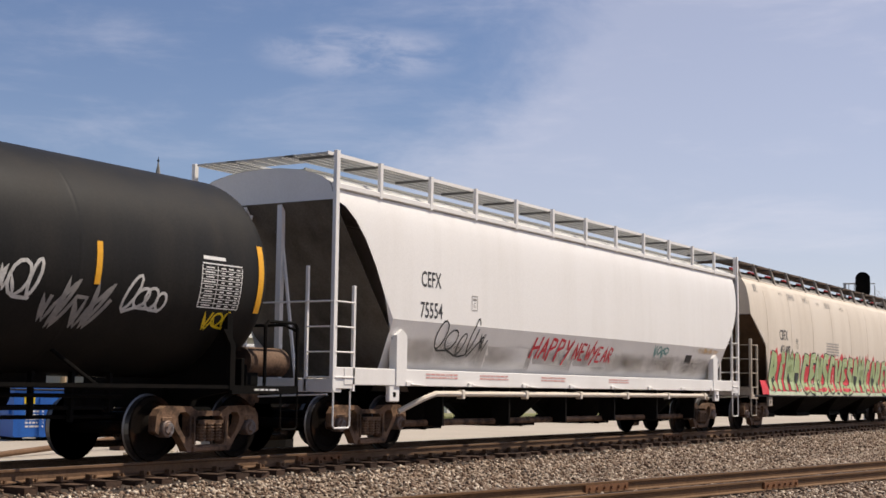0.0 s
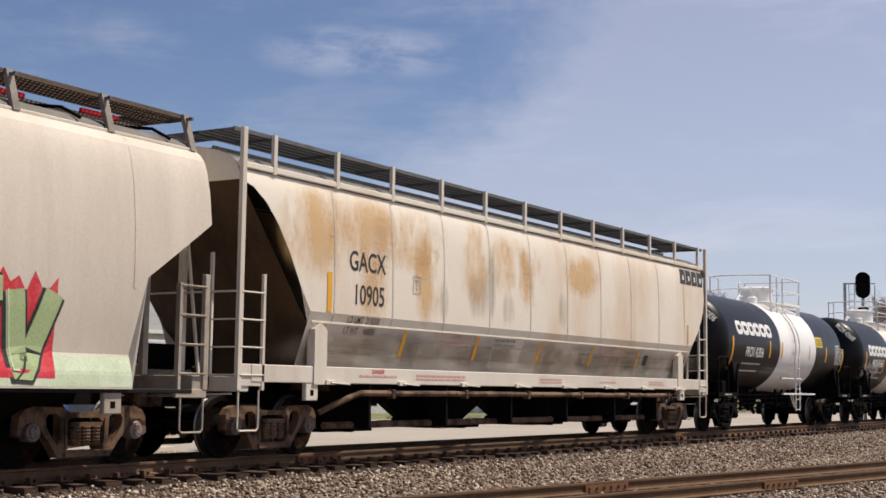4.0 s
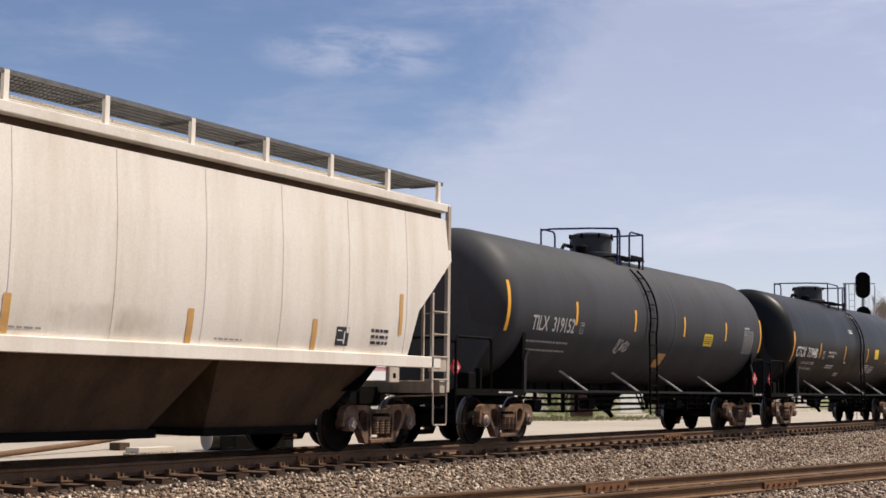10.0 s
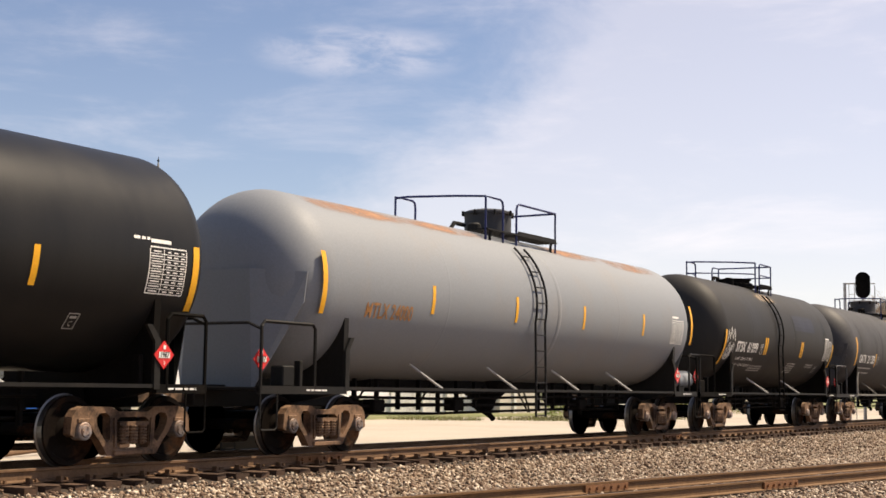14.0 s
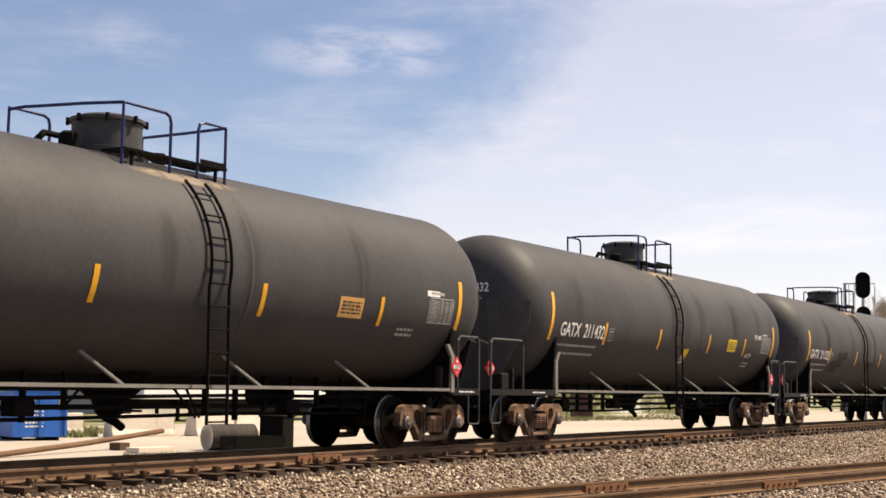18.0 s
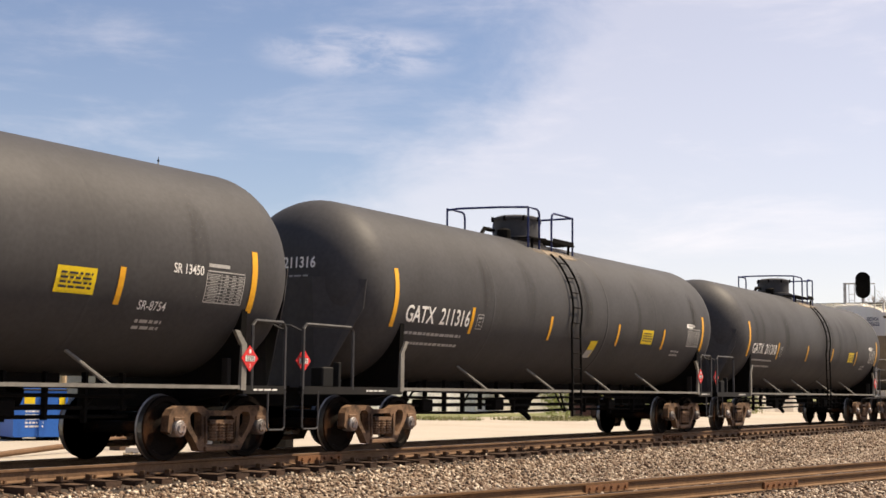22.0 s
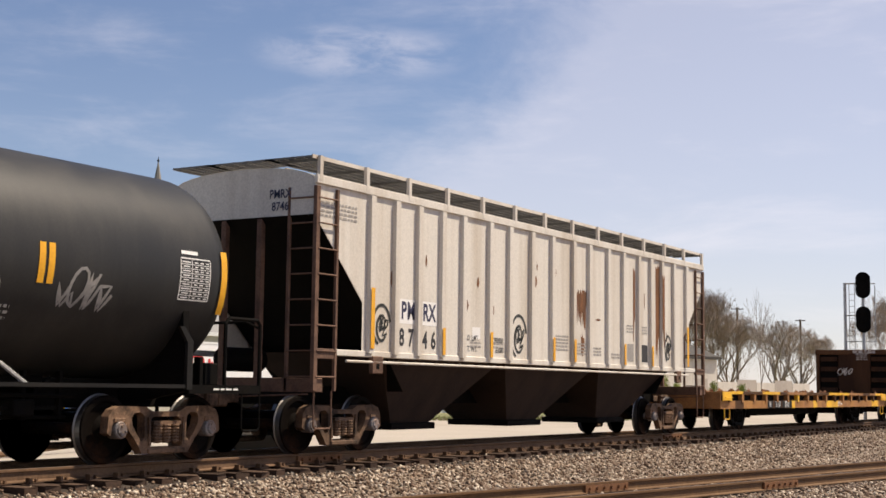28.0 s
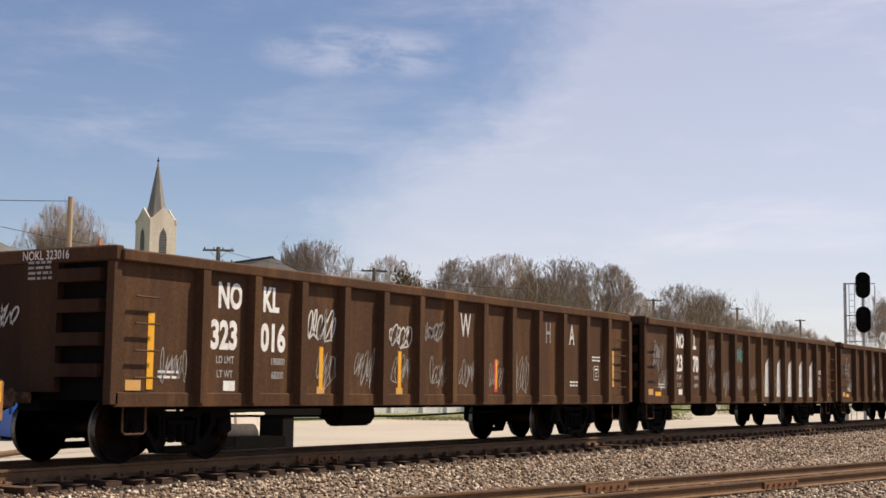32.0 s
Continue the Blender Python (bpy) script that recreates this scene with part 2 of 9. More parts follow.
def stain(name, col, col2, thick=1.0, patchy=1.2, scale=2.5, stretch=(1, 1, 0.4)):
    """A film of dirt or rust that thins out unevenly towards the rim of its patch."""
    m = bpy.data.materials.new(name)
    m.use_nodes = True
    t = m.node_tree
    b = t.nodes["Principled BSDF"]
    b.inputs["Roughness"].default_value = 0.85
    b.inputs["Specular IOR Level"].default_value = 0.15
    tc = t.nodes.new("ShaderNodeTexCoord")

    def op(kind, a, c):
        n = t.nodes.new("ShaderNodeMath")
        n.operation = kind
        for i, q in enumerate((a, c)):
            if isinstance(q, (int, float)):
                n.inputs[i].default_value = q
            else:
                t.links.new(q, n.inputs[i])
        return n.outputs[0]
    sp = t.nodes.new("ShaderNodeSeparateXYZ")
    t.links.new(tc.outputs["Generated"], sp.inputs["Vector"])
    rim = None
    for ax in ("X", "Z"):
        d = op("MULTIPLY", op("ABSOLUTE", op("SUBTRACT", sp.outputs[ax], 0.5), 0), 2.0)
        d = op("POWER", d, 2.2)
        rim = d if rim is None else op("ADD", rim, d)
    rim = op("SUBTRACT", 1.0, rim)
    mp = t.nodes.new("ShaderNodeMapping")
    mp.inputs["Scale"].default_value = stretch
    t.links.new(tc.outputs["Object"], mp.inputs["Vector"])
    n1 = t.nodes.new("ShaderNodeTexNoise")
    n1.inputs["Scale"].default_value, n1.inputs["Detail"].default_value, n1.inputs["Roughness"].default_value = scale, 7, 0.66
    t.links.new(mp.outputs["Vector"], n1.inputs["Vector"])
    uneven = op("MULTIPLY", op("SUBTRACT", n1.outputs["Fac"], 0.5), 2.0 * patchy)
    film_of = op("MULTIPLY", op("ADD", op("MULTIPLY", rim, 0.55), uneven), thick)
    top = op("MINIMUM", op("MAXIMUM", film_of, 0.0), 0.92)
    hem = op("MINIMUM", op("MAXIMUM", op("MULTIPLY", rim, 1.5), 0.0), 1.0)
    t.links.new(op("MULTIPLY", top, hem), b.inputs["Alpha"])
    mx = t.nodes.new("ShaderNodeMix")
    mx.data_type = "RGBA"
    mx.inputs["A"].default_value, mx.inputs["B"].default_value = (*col, 1), (*col2, 1)
    t.links.new(n1.outputs["Fac"], mx.inputs["Factor"])
    t.links.new(mx.outputs["Result"], b.inputs["Base Color"])
    return m


orange_stain = stain("orange_rust_stain", (0.70, 0.37, 0.11), (0.76, 0.56, 0.30), 0.66, 1.7, 1.7, (1.0, 1, 0.42))
grey_stain = stain("grey_dirt_stain", (0.34, 0.30, 0.26), (0.46, 0.42, 0.37), 0.45, 1.2, 3.0, (2.2, 1, 0.14))
# road grime, also the shade of the down-facing lower slopes
grime_and_shade = stain("grime_and_shade", (0.19, 0.155, 0.12), (0.30, 0.25, 0.20), 0.72, 0.6, 2.4, (0.6, 1, 1.0))
brown_stain = stain("brown_smudge", (0.36, 0.28, 0.20), (0.46, 0.37, 0.28), 0.24, 1.2, 3.0, (1, 1, 0.6))
worn_stain = stain("worn_film", (0.30, 0.25, 0.20), (0.20, 0.16, 0.12), 1.6, 0.9, 3.0, (1, 1, 1))
dark_run = stain("dark_run", (0.030, 0.028, 0.027), (0.040, 0.037, 0.035), 0.32, 1.0, 2.0, (2.4, 1, 0.12))
ridge_rust = stain("ridge_rust", (0.34, 0.15, 0.075), (0.40, 0.24, 0.15), 1.0, 1.1, 1.6, (0.6, 1, 1))


def gravel(name, a, b, c, scale, grain=0.6):
    m = bpy.data.materials.new(name)
    m.use_nodes = True
    t = m.node_tree
    bs = t.nodes["Principled BSDF"]
    bs.inputs["Roughness"].default_value = 0.92
    tc = t.nodes.new("ShaderNodeTexCoord")
    vo = t.nodes.new("ShaderNodeTexVoronoi")
    vo.inputs["Scale"].default_value = scale
    t.links.new(tc.outputs["Object"], vo.inputs["Vector"])
    sp = t.nodes.new("ShaderNodeSeparateColor")
    t.links.new(vo.outputs["Color"], sp.inputs["Color"])
    cr = t.nodes.new("ShaderNodeValToRGB")
    cr.color_ramp.elements[0].color, cr.color_ramp.elements[1].color = (*a, 1), (*c, 1)
    e = cr.color_ramp.elements.new(0.5)
    e.color = (*b, 1)
    t.links.new(sp.outputs["Red"], cr.inputs["Fac"])
    n = t.nodes.new("ShaderNodeTexNoise")
    n.inputs["Scale"].default_value, n.inputs["Detail"].default_value = 0.5, 6
    t.links.new(tc.outputs["Object"], n.inputs["Vector"])
    r = t.nodes.new("ShaderNodeMapRange")
    r.inputs["From Min"].default_value, r.inputs["From Max"].default_value = 0.3, 0.7
    r.inputs["To Min"].default_value, r.inputs["To Max"].default_value = 0.8, 1.15
    t.links.new(n.outputs["Fac"], r.inputs["Value"])
    ml = t.nodes.new("ShaderNodeMix")
    ml.data_type, ml.blend_type = "RGBA", "MULTIPLY"
    ml.inputs["Factor"].default_value = 1
    t.links.new(cr.outputs["Color"], ml.inputs["A"])
    t.links.new(r.outputs["Result"], ml.inputs["B"])
    t.links.new(ml.outputs["Result"], bs.inputs["Base Color"])
    bp = t.nodes.new("ShaderNodeBump")
    bp.inputs["Strength"].default_value, bp.inputs["Distance"].default_value = grain, 0.03
    bp.invert = True
    t.links.new(vo.outputs["Distance"], bp.inputs["Height"])
    t.links.new(bp.outputs["Normal"], bs.inputs["Normal"])
    return m


ballast_mat = gravel("ballast_bed", (0.05, 0.033, 0.022), (0.15, 0.105, 0.07), (0.34, 0.265, 0.19), 26, 0.9)
# darker ballast that holds the train's shadow in its colour
shaded_bed_mat = gravel("shaded_track_bed", (0.012, 0.008, 0.006), (0.035, 0.023, 0.016), (0.085, 0.06, 0.042), 26, 0.9)
lot_mat = paint("pale_concrete_lot", (0.42, 0.37, 0.305), (0.32, 0.275, 0.22), 0.6, 0.12, (1, 1, 1), 0.4, 0.65, rough=0.9, fine=0.10, fscale=8, bump=0.15, bscale=12)
grass_mat = paint("spring_grass_ground", (0.14, 0.16, 0.06), (0.30, 0.25, 0.15), 0.9, 0.25, rough=0.95, fine=0.3, fscale=12)


# ---- mesh helpers ----
def part(name, bm, material, parent, label="", smooth=False):
    me = bpy.data.meshes.new(name)
    bmesh.ops.recalc_face_normals(bm, faces=bm.faces[:])
    bm.to_mesh(me)
    bm.free()
    return shared(name, me, material, parent, label, smooth)


def shared(name, me, material, parent, label="", smooth=False):
    mats = material if isinstance(material, (list, tuple)) else [material]
    if not me.materials:
        for m in mats:
            me.materials.append(m)
    if smooth:
        me.shade_smooth()
        me.set_sharp_from_angle(angle=radians(35 if smooth is True else smooth))
    ob = new(name, me)
    ob.parent = parent
    if label:
        tagged(ob, label)
    return ob


def thing(name, label, category, group="", x=0, y=0, z=0, rz=0):
    ob = new(name)
    ob.empty_display_size = 0.2
    ob.matrix_basis = pose(x, y, z, 0, 0, rz)
    return tagged(ob, label, category, group)


def solid(name, bm, material, label, category="", kind="", group="", smooth=False):
    ob = part(name, bm, material, None, "", smooth)
    return tagged(ob, label, category, group, kind)


def box(bm, x0, x1, y0, y1, z0, z1, mi=0, bev=0.0):
    vs = [bm.verts.new((x, y, z)) for x in (x0, x1) for y in (y0, y1) for z in (z0, z1)]
    fs = [bm.faces.new([vs[i] for i in f]) for f in ((0, 1, 3, 2), (4, 6, 7, 5), (0, 4, 5, 1), (2, 3, 7, 6), (0, 2, 6, 4), (1, 5, 7, 3))]
    for f in fs:
        f.material_index = mi
    if bev:
        es = {e for f in fs for e in f.edges}
        bmesh.ops.bevel(bm, geom=list(es), offset=bev, segments=1, affect="EDGES")


def boxed(x0, x1, y0, y1, z0, z1, bev=0.0):
    bm = bmesh.new()
    box(bm, x0, x1, y0, y1, z0, z1, 0, bev)
    return bm


def prism(bm, poly, y0, y1, axis="y"):
    """A polygon in (x, z), or (y, z) for axis x, pushed from y0 to y1."""
    def at(p, d):
        return (p[0], d, p[1]) if axis == "y" else (d, p[0], p[1]) if axis == "x" else (p[0], p[1], d)
    a = [bm.verts.new(at(p, y0)) for p in poly]
    b = [bm.verts.new(at(p, y1)) for p in poly]
    n = len(poly)
    bm.faces.new(a)
    bm.faces.new(b[::-1])
    for i in range(n):
        bm.faces.new((a[i], b[i], b[(i + 1) % n], a[(i + 1) % n]))


def tube(bm, pts, r, n=6, r2=None):
    """A round bar along a polyline."""
    pts = [Vector(p) for p in pts]
    rings = []
    for i, p in enumerate(pts):
        d = (pts[min(i + 1, len(pts) - 1)] - pts[max(i - 1, 0)]).normalized()
        u = d.orthogonal().normalized() if i == 0 else (u - d * u.dot(d)).normalized()
        v = d.cross(u)
        rad = r if r2 is None else r + (r2 - r) * i / (len(pts) - 1)
        rings.append([bm.verts.new(p + rad * (u * math.cos(2 * math.pi * k / n) + v * math.sin(2 * math.pi * k / n))) for k in range(n)])
    for a, b in zip(rings, rings[1:]):
        for k in range(n):
            bm.faces.new((a[k], a[(k + 1) % n], b[(k + 1) % n], b[k]))
    bm.faces.new(rings[0][::-1])
    bm.faces.new(rings[-1])


def tubed(pts, r, n=6):
    bm = bmesh.new()
    tube(bm, pts, r, n)
    return bm


def lathe(bm, prof, axis="x", n=32, centre=(0, 0, 0), mi=0):
    """Turns (along, radius) pairs about an axis."""
    rings = []
    for a, r in prof:
        ring = []
        for k in range(n):
            c, s = math.cos(2 * math.pi * k / n), math.sin(2 * math.pi * k / n)
            p = (a, r * c, r * s) if axis == "x" else (r * c, a, r * s) if axis == "y" else (r * c, r * s, a)
            ring.append(bm.verts.new(Vector(p) + Vector(centre)))
        rings.append(ring)
    for a, b in zip(rings, rings[1:]):
        for k in range(n):
            f = bm.faces.new((a[k], a[(k + 1) % n], b[(k + 1) % n], b[k]))
            f.material_index = mi
    for ring in (rings[0], rings[-1]):
        f = bm.faces.new(ring)
        f.material_index = mi


# ---- lettering and marks laid on a curved side ----
class Side:
    """The outline of a car's side seen from its end: (out, z) points from bottom to top."""

    def __init__(self, pts):
        self.p = [Vector((-a, b)) for a, b in pts]
        self.s = [0.0]
        for a, b in zip(self.p, self.p[1:]):
            self.s.append(self.s[-1] + (b - a).length)

    def at(self, z, dv, off):
        for i, (a, b) in enumerate(zip(self.p, self.p[1:])):
            if z <= b.y or i == len(self.p) - 2:
                s = self.s[i] + (z - a.y) / (b.y - a.y) * (b - a).length + dv
                break
        for i in range(len(self.p) - 1):
            if s <= self.s[i + 1] or i == len(self.p) - 2:
                a, b = self.p[i], self.p[i + 1]
                d = (b - a).normalized()
                q = a + d * (s - self.s[i])
                nrm = Vector((-d.y, d.x))
                return q + nrm * off


def tank_side(r, zc, n=60):
    return Side([(r * math.cos(a), zc + r * math.sin(a)) for a in (radians(-80 + 160 * k / n) for k in range(n + 1))])


def lay(name, verts, faces, x, z, side, mat, parent, label="", off=0.006, lean=0.0):
    """A flat mark (u, v) laid on the near side at x, z."""
    me = bpy.data.meshes.new(name)
    out = []
    for u, v in verts:
        q = side.at(z, v, off)
        out.append((x + u + lean * v, q.x, q.y))
    me.from_pydata(out, [], faces)
    return shared(name, me, mat, parent, label)


def rect(w, h, step=0.12):
    n = max(1, int(h / step))
    v = [(sx * w / 2, -h / 2 + h * k / n) for k in range(n + 1) for sx in (-1, 1)]
    return v, [(2 * k, 2 * k + 1, 2 * k + 3, 2 * k + 2) for k in range(n)]


def stained(patches, side, mat, parent, label, off=0.003, name="stain"):
    """Patches (x, z, w, h) of one film of dirt on a car's side."""
    for x, z, w, h in patches:
        v, f = rect(w, h, 0.06)
        lay(name, v, f, x, z, side, mat, parent, label, off)


def ring(w, h, t):
    """A squared, rounded ring."""
    c = min(w, h) * 0.22
    def loop(w, h, c):
        return [(-w + c, -h), (w - c, -h), (w, -h + c), (w, h - c), (w - c, h), (-w + c, h), (-w, h - c), (-w, -h + c)]
    a, b = loop(w / 2, h / 2, c), loop(w / 2 - t, h / 2 - t, c * 0.5)
    return a + b, [(i, (i + 1) % 8, 8 + (i + 1) % 8, 8 + i) for i in range(8)]


def many(rects):
    """Several rectangles (u, v, w, h) in one mark."""
    vs, fs = [], []
    for u, v, w, h in rects:
        a, f = rect(w, h)
        n = len(vs)
        vs += [(p + u, q + v) for p, q in a]
        fs += [tuple(i + n for i in g) for g in f]
    return vs, fs


LETTERS = {}


def letters(body, height, squeeze=0.8, bold=0.012):
    key = (body, height, squeeze, bold)
    if key not in LETTERS:
        cu = bpy.data.curves.new("lettering", "FONT")
        cu.body, cu.align_x, cu.align_y = body, "CENTER", "CENTER"
        cu.size, cu.offset, cu.resolution_u = 1.0, bold, 3
        ob = new("lettering", cu)
        dg = bpy.context.evaluated_depsgraph_get()
        me = bpy.data.meshes.new_from_object(ob.evaluated_get(dg))
        bpy.data.objects.remove(ob)
        bpy.data.curves.remove(cu)
        k = height / 0.70
        vs = [(v.co.x * k * squeeze, v.co.y * k) for v in me.vertices]
        fs = [tuple(p.vertices) for p in me.polygons]
        bpy.data.meshes.remove(me)
        LETTERS[key] = (vs, fs)
    return LETTERS[key]


def write(body, x, z, height, side, mat, parent, squeeze=0.8, bold=0.012, off=0.004, lean=0.0, label=""):
    a, b, c = side.at(z, -height / 2, 0), side.at(z, height / 2, 0), side.at(z, 0, 0)
    off += (c - (a + b) / 2).length     # clear of the bulge between a letter's foot and head
    v, f = letters(body, height, squeeze, bold)
    return lay("lettering", v, f, x, z, side, mat, parent, label, off, lean)


def small_print(seed, w, h, lines):
    """Lines too small to read, as short bars."""
    rnd = random.Random(seed)
    out = []
    step = h / lines
    for k in range(lines):
        u = -w / 2
        while u < w / 2:
            b = rnd.uniform(0.05, 0.16)
            b = min(b, w / 2 - u)
            out.append((u + b / 2, h / 2 - step * (k + 0.5), b, step * 0.5))
            u += b + 0.03
    return many(out)


def strokes(polylines, wide):
    vs, fs = [], []
    for pl in polylines:
        pts = [Vector(pl[0])]
        for q in pl[1:]:
            q, p = Vector(q), pts[-1]
            m = max(1, int((q - p).length / 0.09))
            pts += [p.lerp(q, k / m) for k in range(1, m + 1)]
        n0 = len(vs)
        for i, p in enumerate(pts):
            d = (pts[min(i + 1, len(pts) - 1)] - pts[max(i - 1, 0)])
            d = d.normalized() if d.length > 1e-6 else Vector((1, 0))
            q = Vector((-d.y, d.x)) * wide / 2
            vs += [tuple(p + q), tuple(p - q)]
        fs += [(n0 + 2 * i, n0 + 2 * i + 1, n0 + 2 * i + 3, n0 + 2 * i + 2) for i in range(len(pts) - 1)]
    return vs, fs


def scrawl(seed, w, h, count, wide):
    """Looping spray-can scrawl that spells nothing, in one running line."""
    rnd = random.Random(seed)
    pts = []
    for k in range(count):
        cx = -w / 2 + w * (k + 0.5) / count
        rx, ry = w / count * rnd.uniform(0.35, 0.8), h * rnd.uniform(0.22, 0.5)
        cy, lean = h * rnd.uniform(-0.12, 0.12), rnd.uniform(0.0, 0.5)
        sharp = rnd.random() < 0.4
        for j in range(12):
            t = 2 * math.pi * j / 12 - 1.2
            u, v = rx * math.cos(t), ry * math.sin(t)
            if sharp:
                u, v = rx * (abs((j / 6) % 2 - 1) * 2 - 1) * 0.8, ry * (abs((j / 3) % 2 - 1) * 2 - 1)
            pts.append((cx + u + lean * v + w / count * 0.5 * (j / 12 - 0.5), cy + v))
    return strokes([pts], wide)


HAND = {"H": [[(0, 0), (0.05, 1)], [(0.55, 0), (0.65, 1.05)], [(0.02, 0.48), (0.62, 0.56)]], "A": [[(0, 0), (0.35, 1), (0.6, 0)], [(0.1, 0.38), (0.55, 0.45)]],
        "P": [[(0, -0.1), (0.05, 1), (0.5, 0.92), (0.52, 0.62), (0.05, 0.46)]], "Y": [[(0, 1), (0.2, 0.55), (0.34, 0.55), (0.62, 1), (0.1, -0.25)]], "N": [[(0, 0), (0.06, 1), (0.48, 0.02), (0.6, 1.05)]],
        "E": [[(0.55, 0.95), (0.02, 1), (0, 0.02), (0.55, 0)], [(0, 0.5), (0.42, 0.53)]], "W": [[(0, 1), (0.14, 0), (0.36, 0.7), (0.5, 0), (0.85, 1.25)]], "R": [[(0, 0), (0.06, 1), (0.5, 0.86), (0.46, 0.56), (0.08, 0.5), (0.62, -0.02)]]}


def hand(body, x, z, size, step, side, mat, parent, wide=0.05, lean=0.22):
    for ch in body:
        if ch in HAND:
            v, f = strokes([[(a * size, b * size) for a, b in pl] for pl in HAND[ch]], wide)
            lay("spray_letter", v, f, x, z, side, mat, parent, "", 0.012, lean)
        x += step


HEAD = 0.68                     # fullness of a tank's rounded ends


def head_mark(verts, faces, y, z, r, zc, straight, depth, mat, parent, turn=0.0, off=0.01, name="lettering"):
    """A mark laid on the rounded end that faces -x, centred at y, z, turned by some degrees."""
    c, s = math.cos(radians(turn)), math.sin(radians(turn))
    out = []
    for u, v in verts:
        a, b = c * u - s * v, s * u + c * v
        py, pz = y - a, z + b
        k = min(0.985, math.hypot(py, pz - zc) / r)
        out.append((-straight - depth * math.sqrt(max(0.0, 1 - k ** (2 / HEAD))) - off, py * (r + off) / r, zc + (pz - zc) * (r + off) / r))
    me = bpy.data.meshes.new(name)
    me.from_pydata(out, [], faces)
    return shared(name, me, mat, parent)

# ---- ground and tracks ----
def height(x, y):
    """Lie of the land: the track bed falls to the siding on one side and to the lot on the other."""
    d = y - YC
    if d < 0:
        k = min(1, max(0, (-d - 1.0) / 3.6))
        return -0.25 - 0.34 * k
    k = min(1, max(0, (d - 1.9) / 2.2))
    return -0.25 + (GROUND + 0.25) * k


def ground():
    bm = bmesh.new()
    xs = [-3000, -600, -120, -40, -10] + [0 + 2.0 * k for k in range(0, 61)] + [140, 180, 260, 400, 900, 4000]
    ys = [-3000, -400, -60, -10, -2, 2, 4, 6, 7.5, 8.5, 9.2, 10, 10.8, 11.6, 12.4, 13, 15.2, 16, 16.8, 17.4, 18.2, 19, 22, 30, 45, 70, 120, 300, 900, 4000]
    grid = [[bm.verts.new((x, y, height(x, y))) for y in ys] for x in xs]
    for i in range(len(xs) - 1):
        for j in range(len(ys) - 1):
            f = bm.faces.new((grid[i][j], grid[i + 1][j], grid[i + 1][j + 1], grid[i][j + 1]))
            mid = (ys[j] + ys[j + 1]) / 2
            # index 3: bed under the train, darkened for its shadow
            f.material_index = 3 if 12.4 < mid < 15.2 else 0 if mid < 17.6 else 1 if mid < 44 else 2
    ob = solid("ground", bm, [ballast_mat, lot_mat, grass_mat, shaded_bed_mat], "crushed-stone track bed running into a pale concrete lot", "ground", "structure")
    return ob


ground()


def rail_mesh(length):
    bm = bmesh.new()
    prof = [(-0.07, -0.172), (0.07, -0.172), (0.07, -0.160), (0.012, -0.140), (0.010, -0.045), (0.036, -0.034), (0.036, -0.006), (0.030, 0),
            (-0.030, 0), (-0.036, -0.006), (-0.036, -0.034), (-0.010, -0.045), (-0.012, -0.140), (-0.07, -0.160)]
    prism(bm, prof, -length / 2, length / 2, "x")
    bm.faces.ensure_lookup_table()
    bmesh.ops.recalc_face_normals(bm, faces=bm.faces[:])
    for f in bm.faces:
        f.material_index = 1 if f.normal.z > 0.9 and f.calc_center_median().z > -0.01 else 0
    me = bpy.data.meshes.new("rail")
    bm.to_mesh(me)
    bm.free()
    return me


siding_top = paint("rusted_rail_top", (0.040, 0.026, 0.022), (0.07, 0.042, 0.03), 0.6, 1.5, (0.1, 1, 1), rough=0.7, fine=0.15)


siding_web = paint("siding_rail_rust", (0.15, 0.082, 0.038), (0.09, 0.048, 0.025), 0.7, 2, rough=0.8, fine=0.2)


def joint_bar():
    bm = bmesh.new()
    for s in (-1, 1):
        box(bm, -0.60, 0.60, s * 0.014, s * 0.055, -0.150, -0.04)
    for k in range(6):
        lathe(bm, [(-0.095, 0.026), (-0.05, 0.026)], "y", 6, (-0.50 + 0.2 * k, 0, -0.095))
    return bm


def track(name, label, y, z, x0, x1, turn, rails, plates=True, joints=()):
    """One line of rails on ties; x runs along it."""
    tr = thing(name, label, "railway track", "", x0, y, z, turn)
    tagged(tr, kind="structure")
    long = x1 - x0
    me = rail_mesh(long)
    top = rail_top if not turn else siding_top
    for s in rails:
        r = shared("rail", me, [rail_rust if not turn else siding_web, top], tr)
        r.matrix_basis = pose(long / 2, s * 0.7525, 0)
    for jx, s in joints:
        b = part("joint_bar", joint_bar(), paint("orange_rust", (0.20, 0.092, 0.042), (0.11, 0.055, 0.03), 0.6, 4, rough=0.8, fine=0.2), tr, "rust-orange bolted joint bar")
        b.matrix_basis = pose(jx - x0, s * 0.7525, 0)
    return tr, long


MAIN, main_len = track("railway_track", "main track of worn rusty rails spiked to weathered timber ties", YC, 0, -60, 420, 0, (-1, 1),
                       joints=((18.1, -1), (33.5, -1), (9.6, -1)))
# the siding leaves the main line at a small angle, on lower ground
SIDE_TURN = math.degrees(math.atan2(7.39 - 9.39, 30.57 - 19.23))
SIDING, side_len = track("siding_track", "rusty jointed siding track on lower stone ballast", 9.39 - 0.7525 / math.cos(radians(SIDE_TURN)), -0.39, 19.23, 79.23, SIDE_TURN, (-1, 1))
SIDING.matrix_basis = pose(19.23 - 14 * math.cos(radians(SIDE_TURN)), 9.39 - 0.765 - 14 * math.sin(radians(SIDE_TURN)), -0.39, 0, 0, SIDE_TURN)
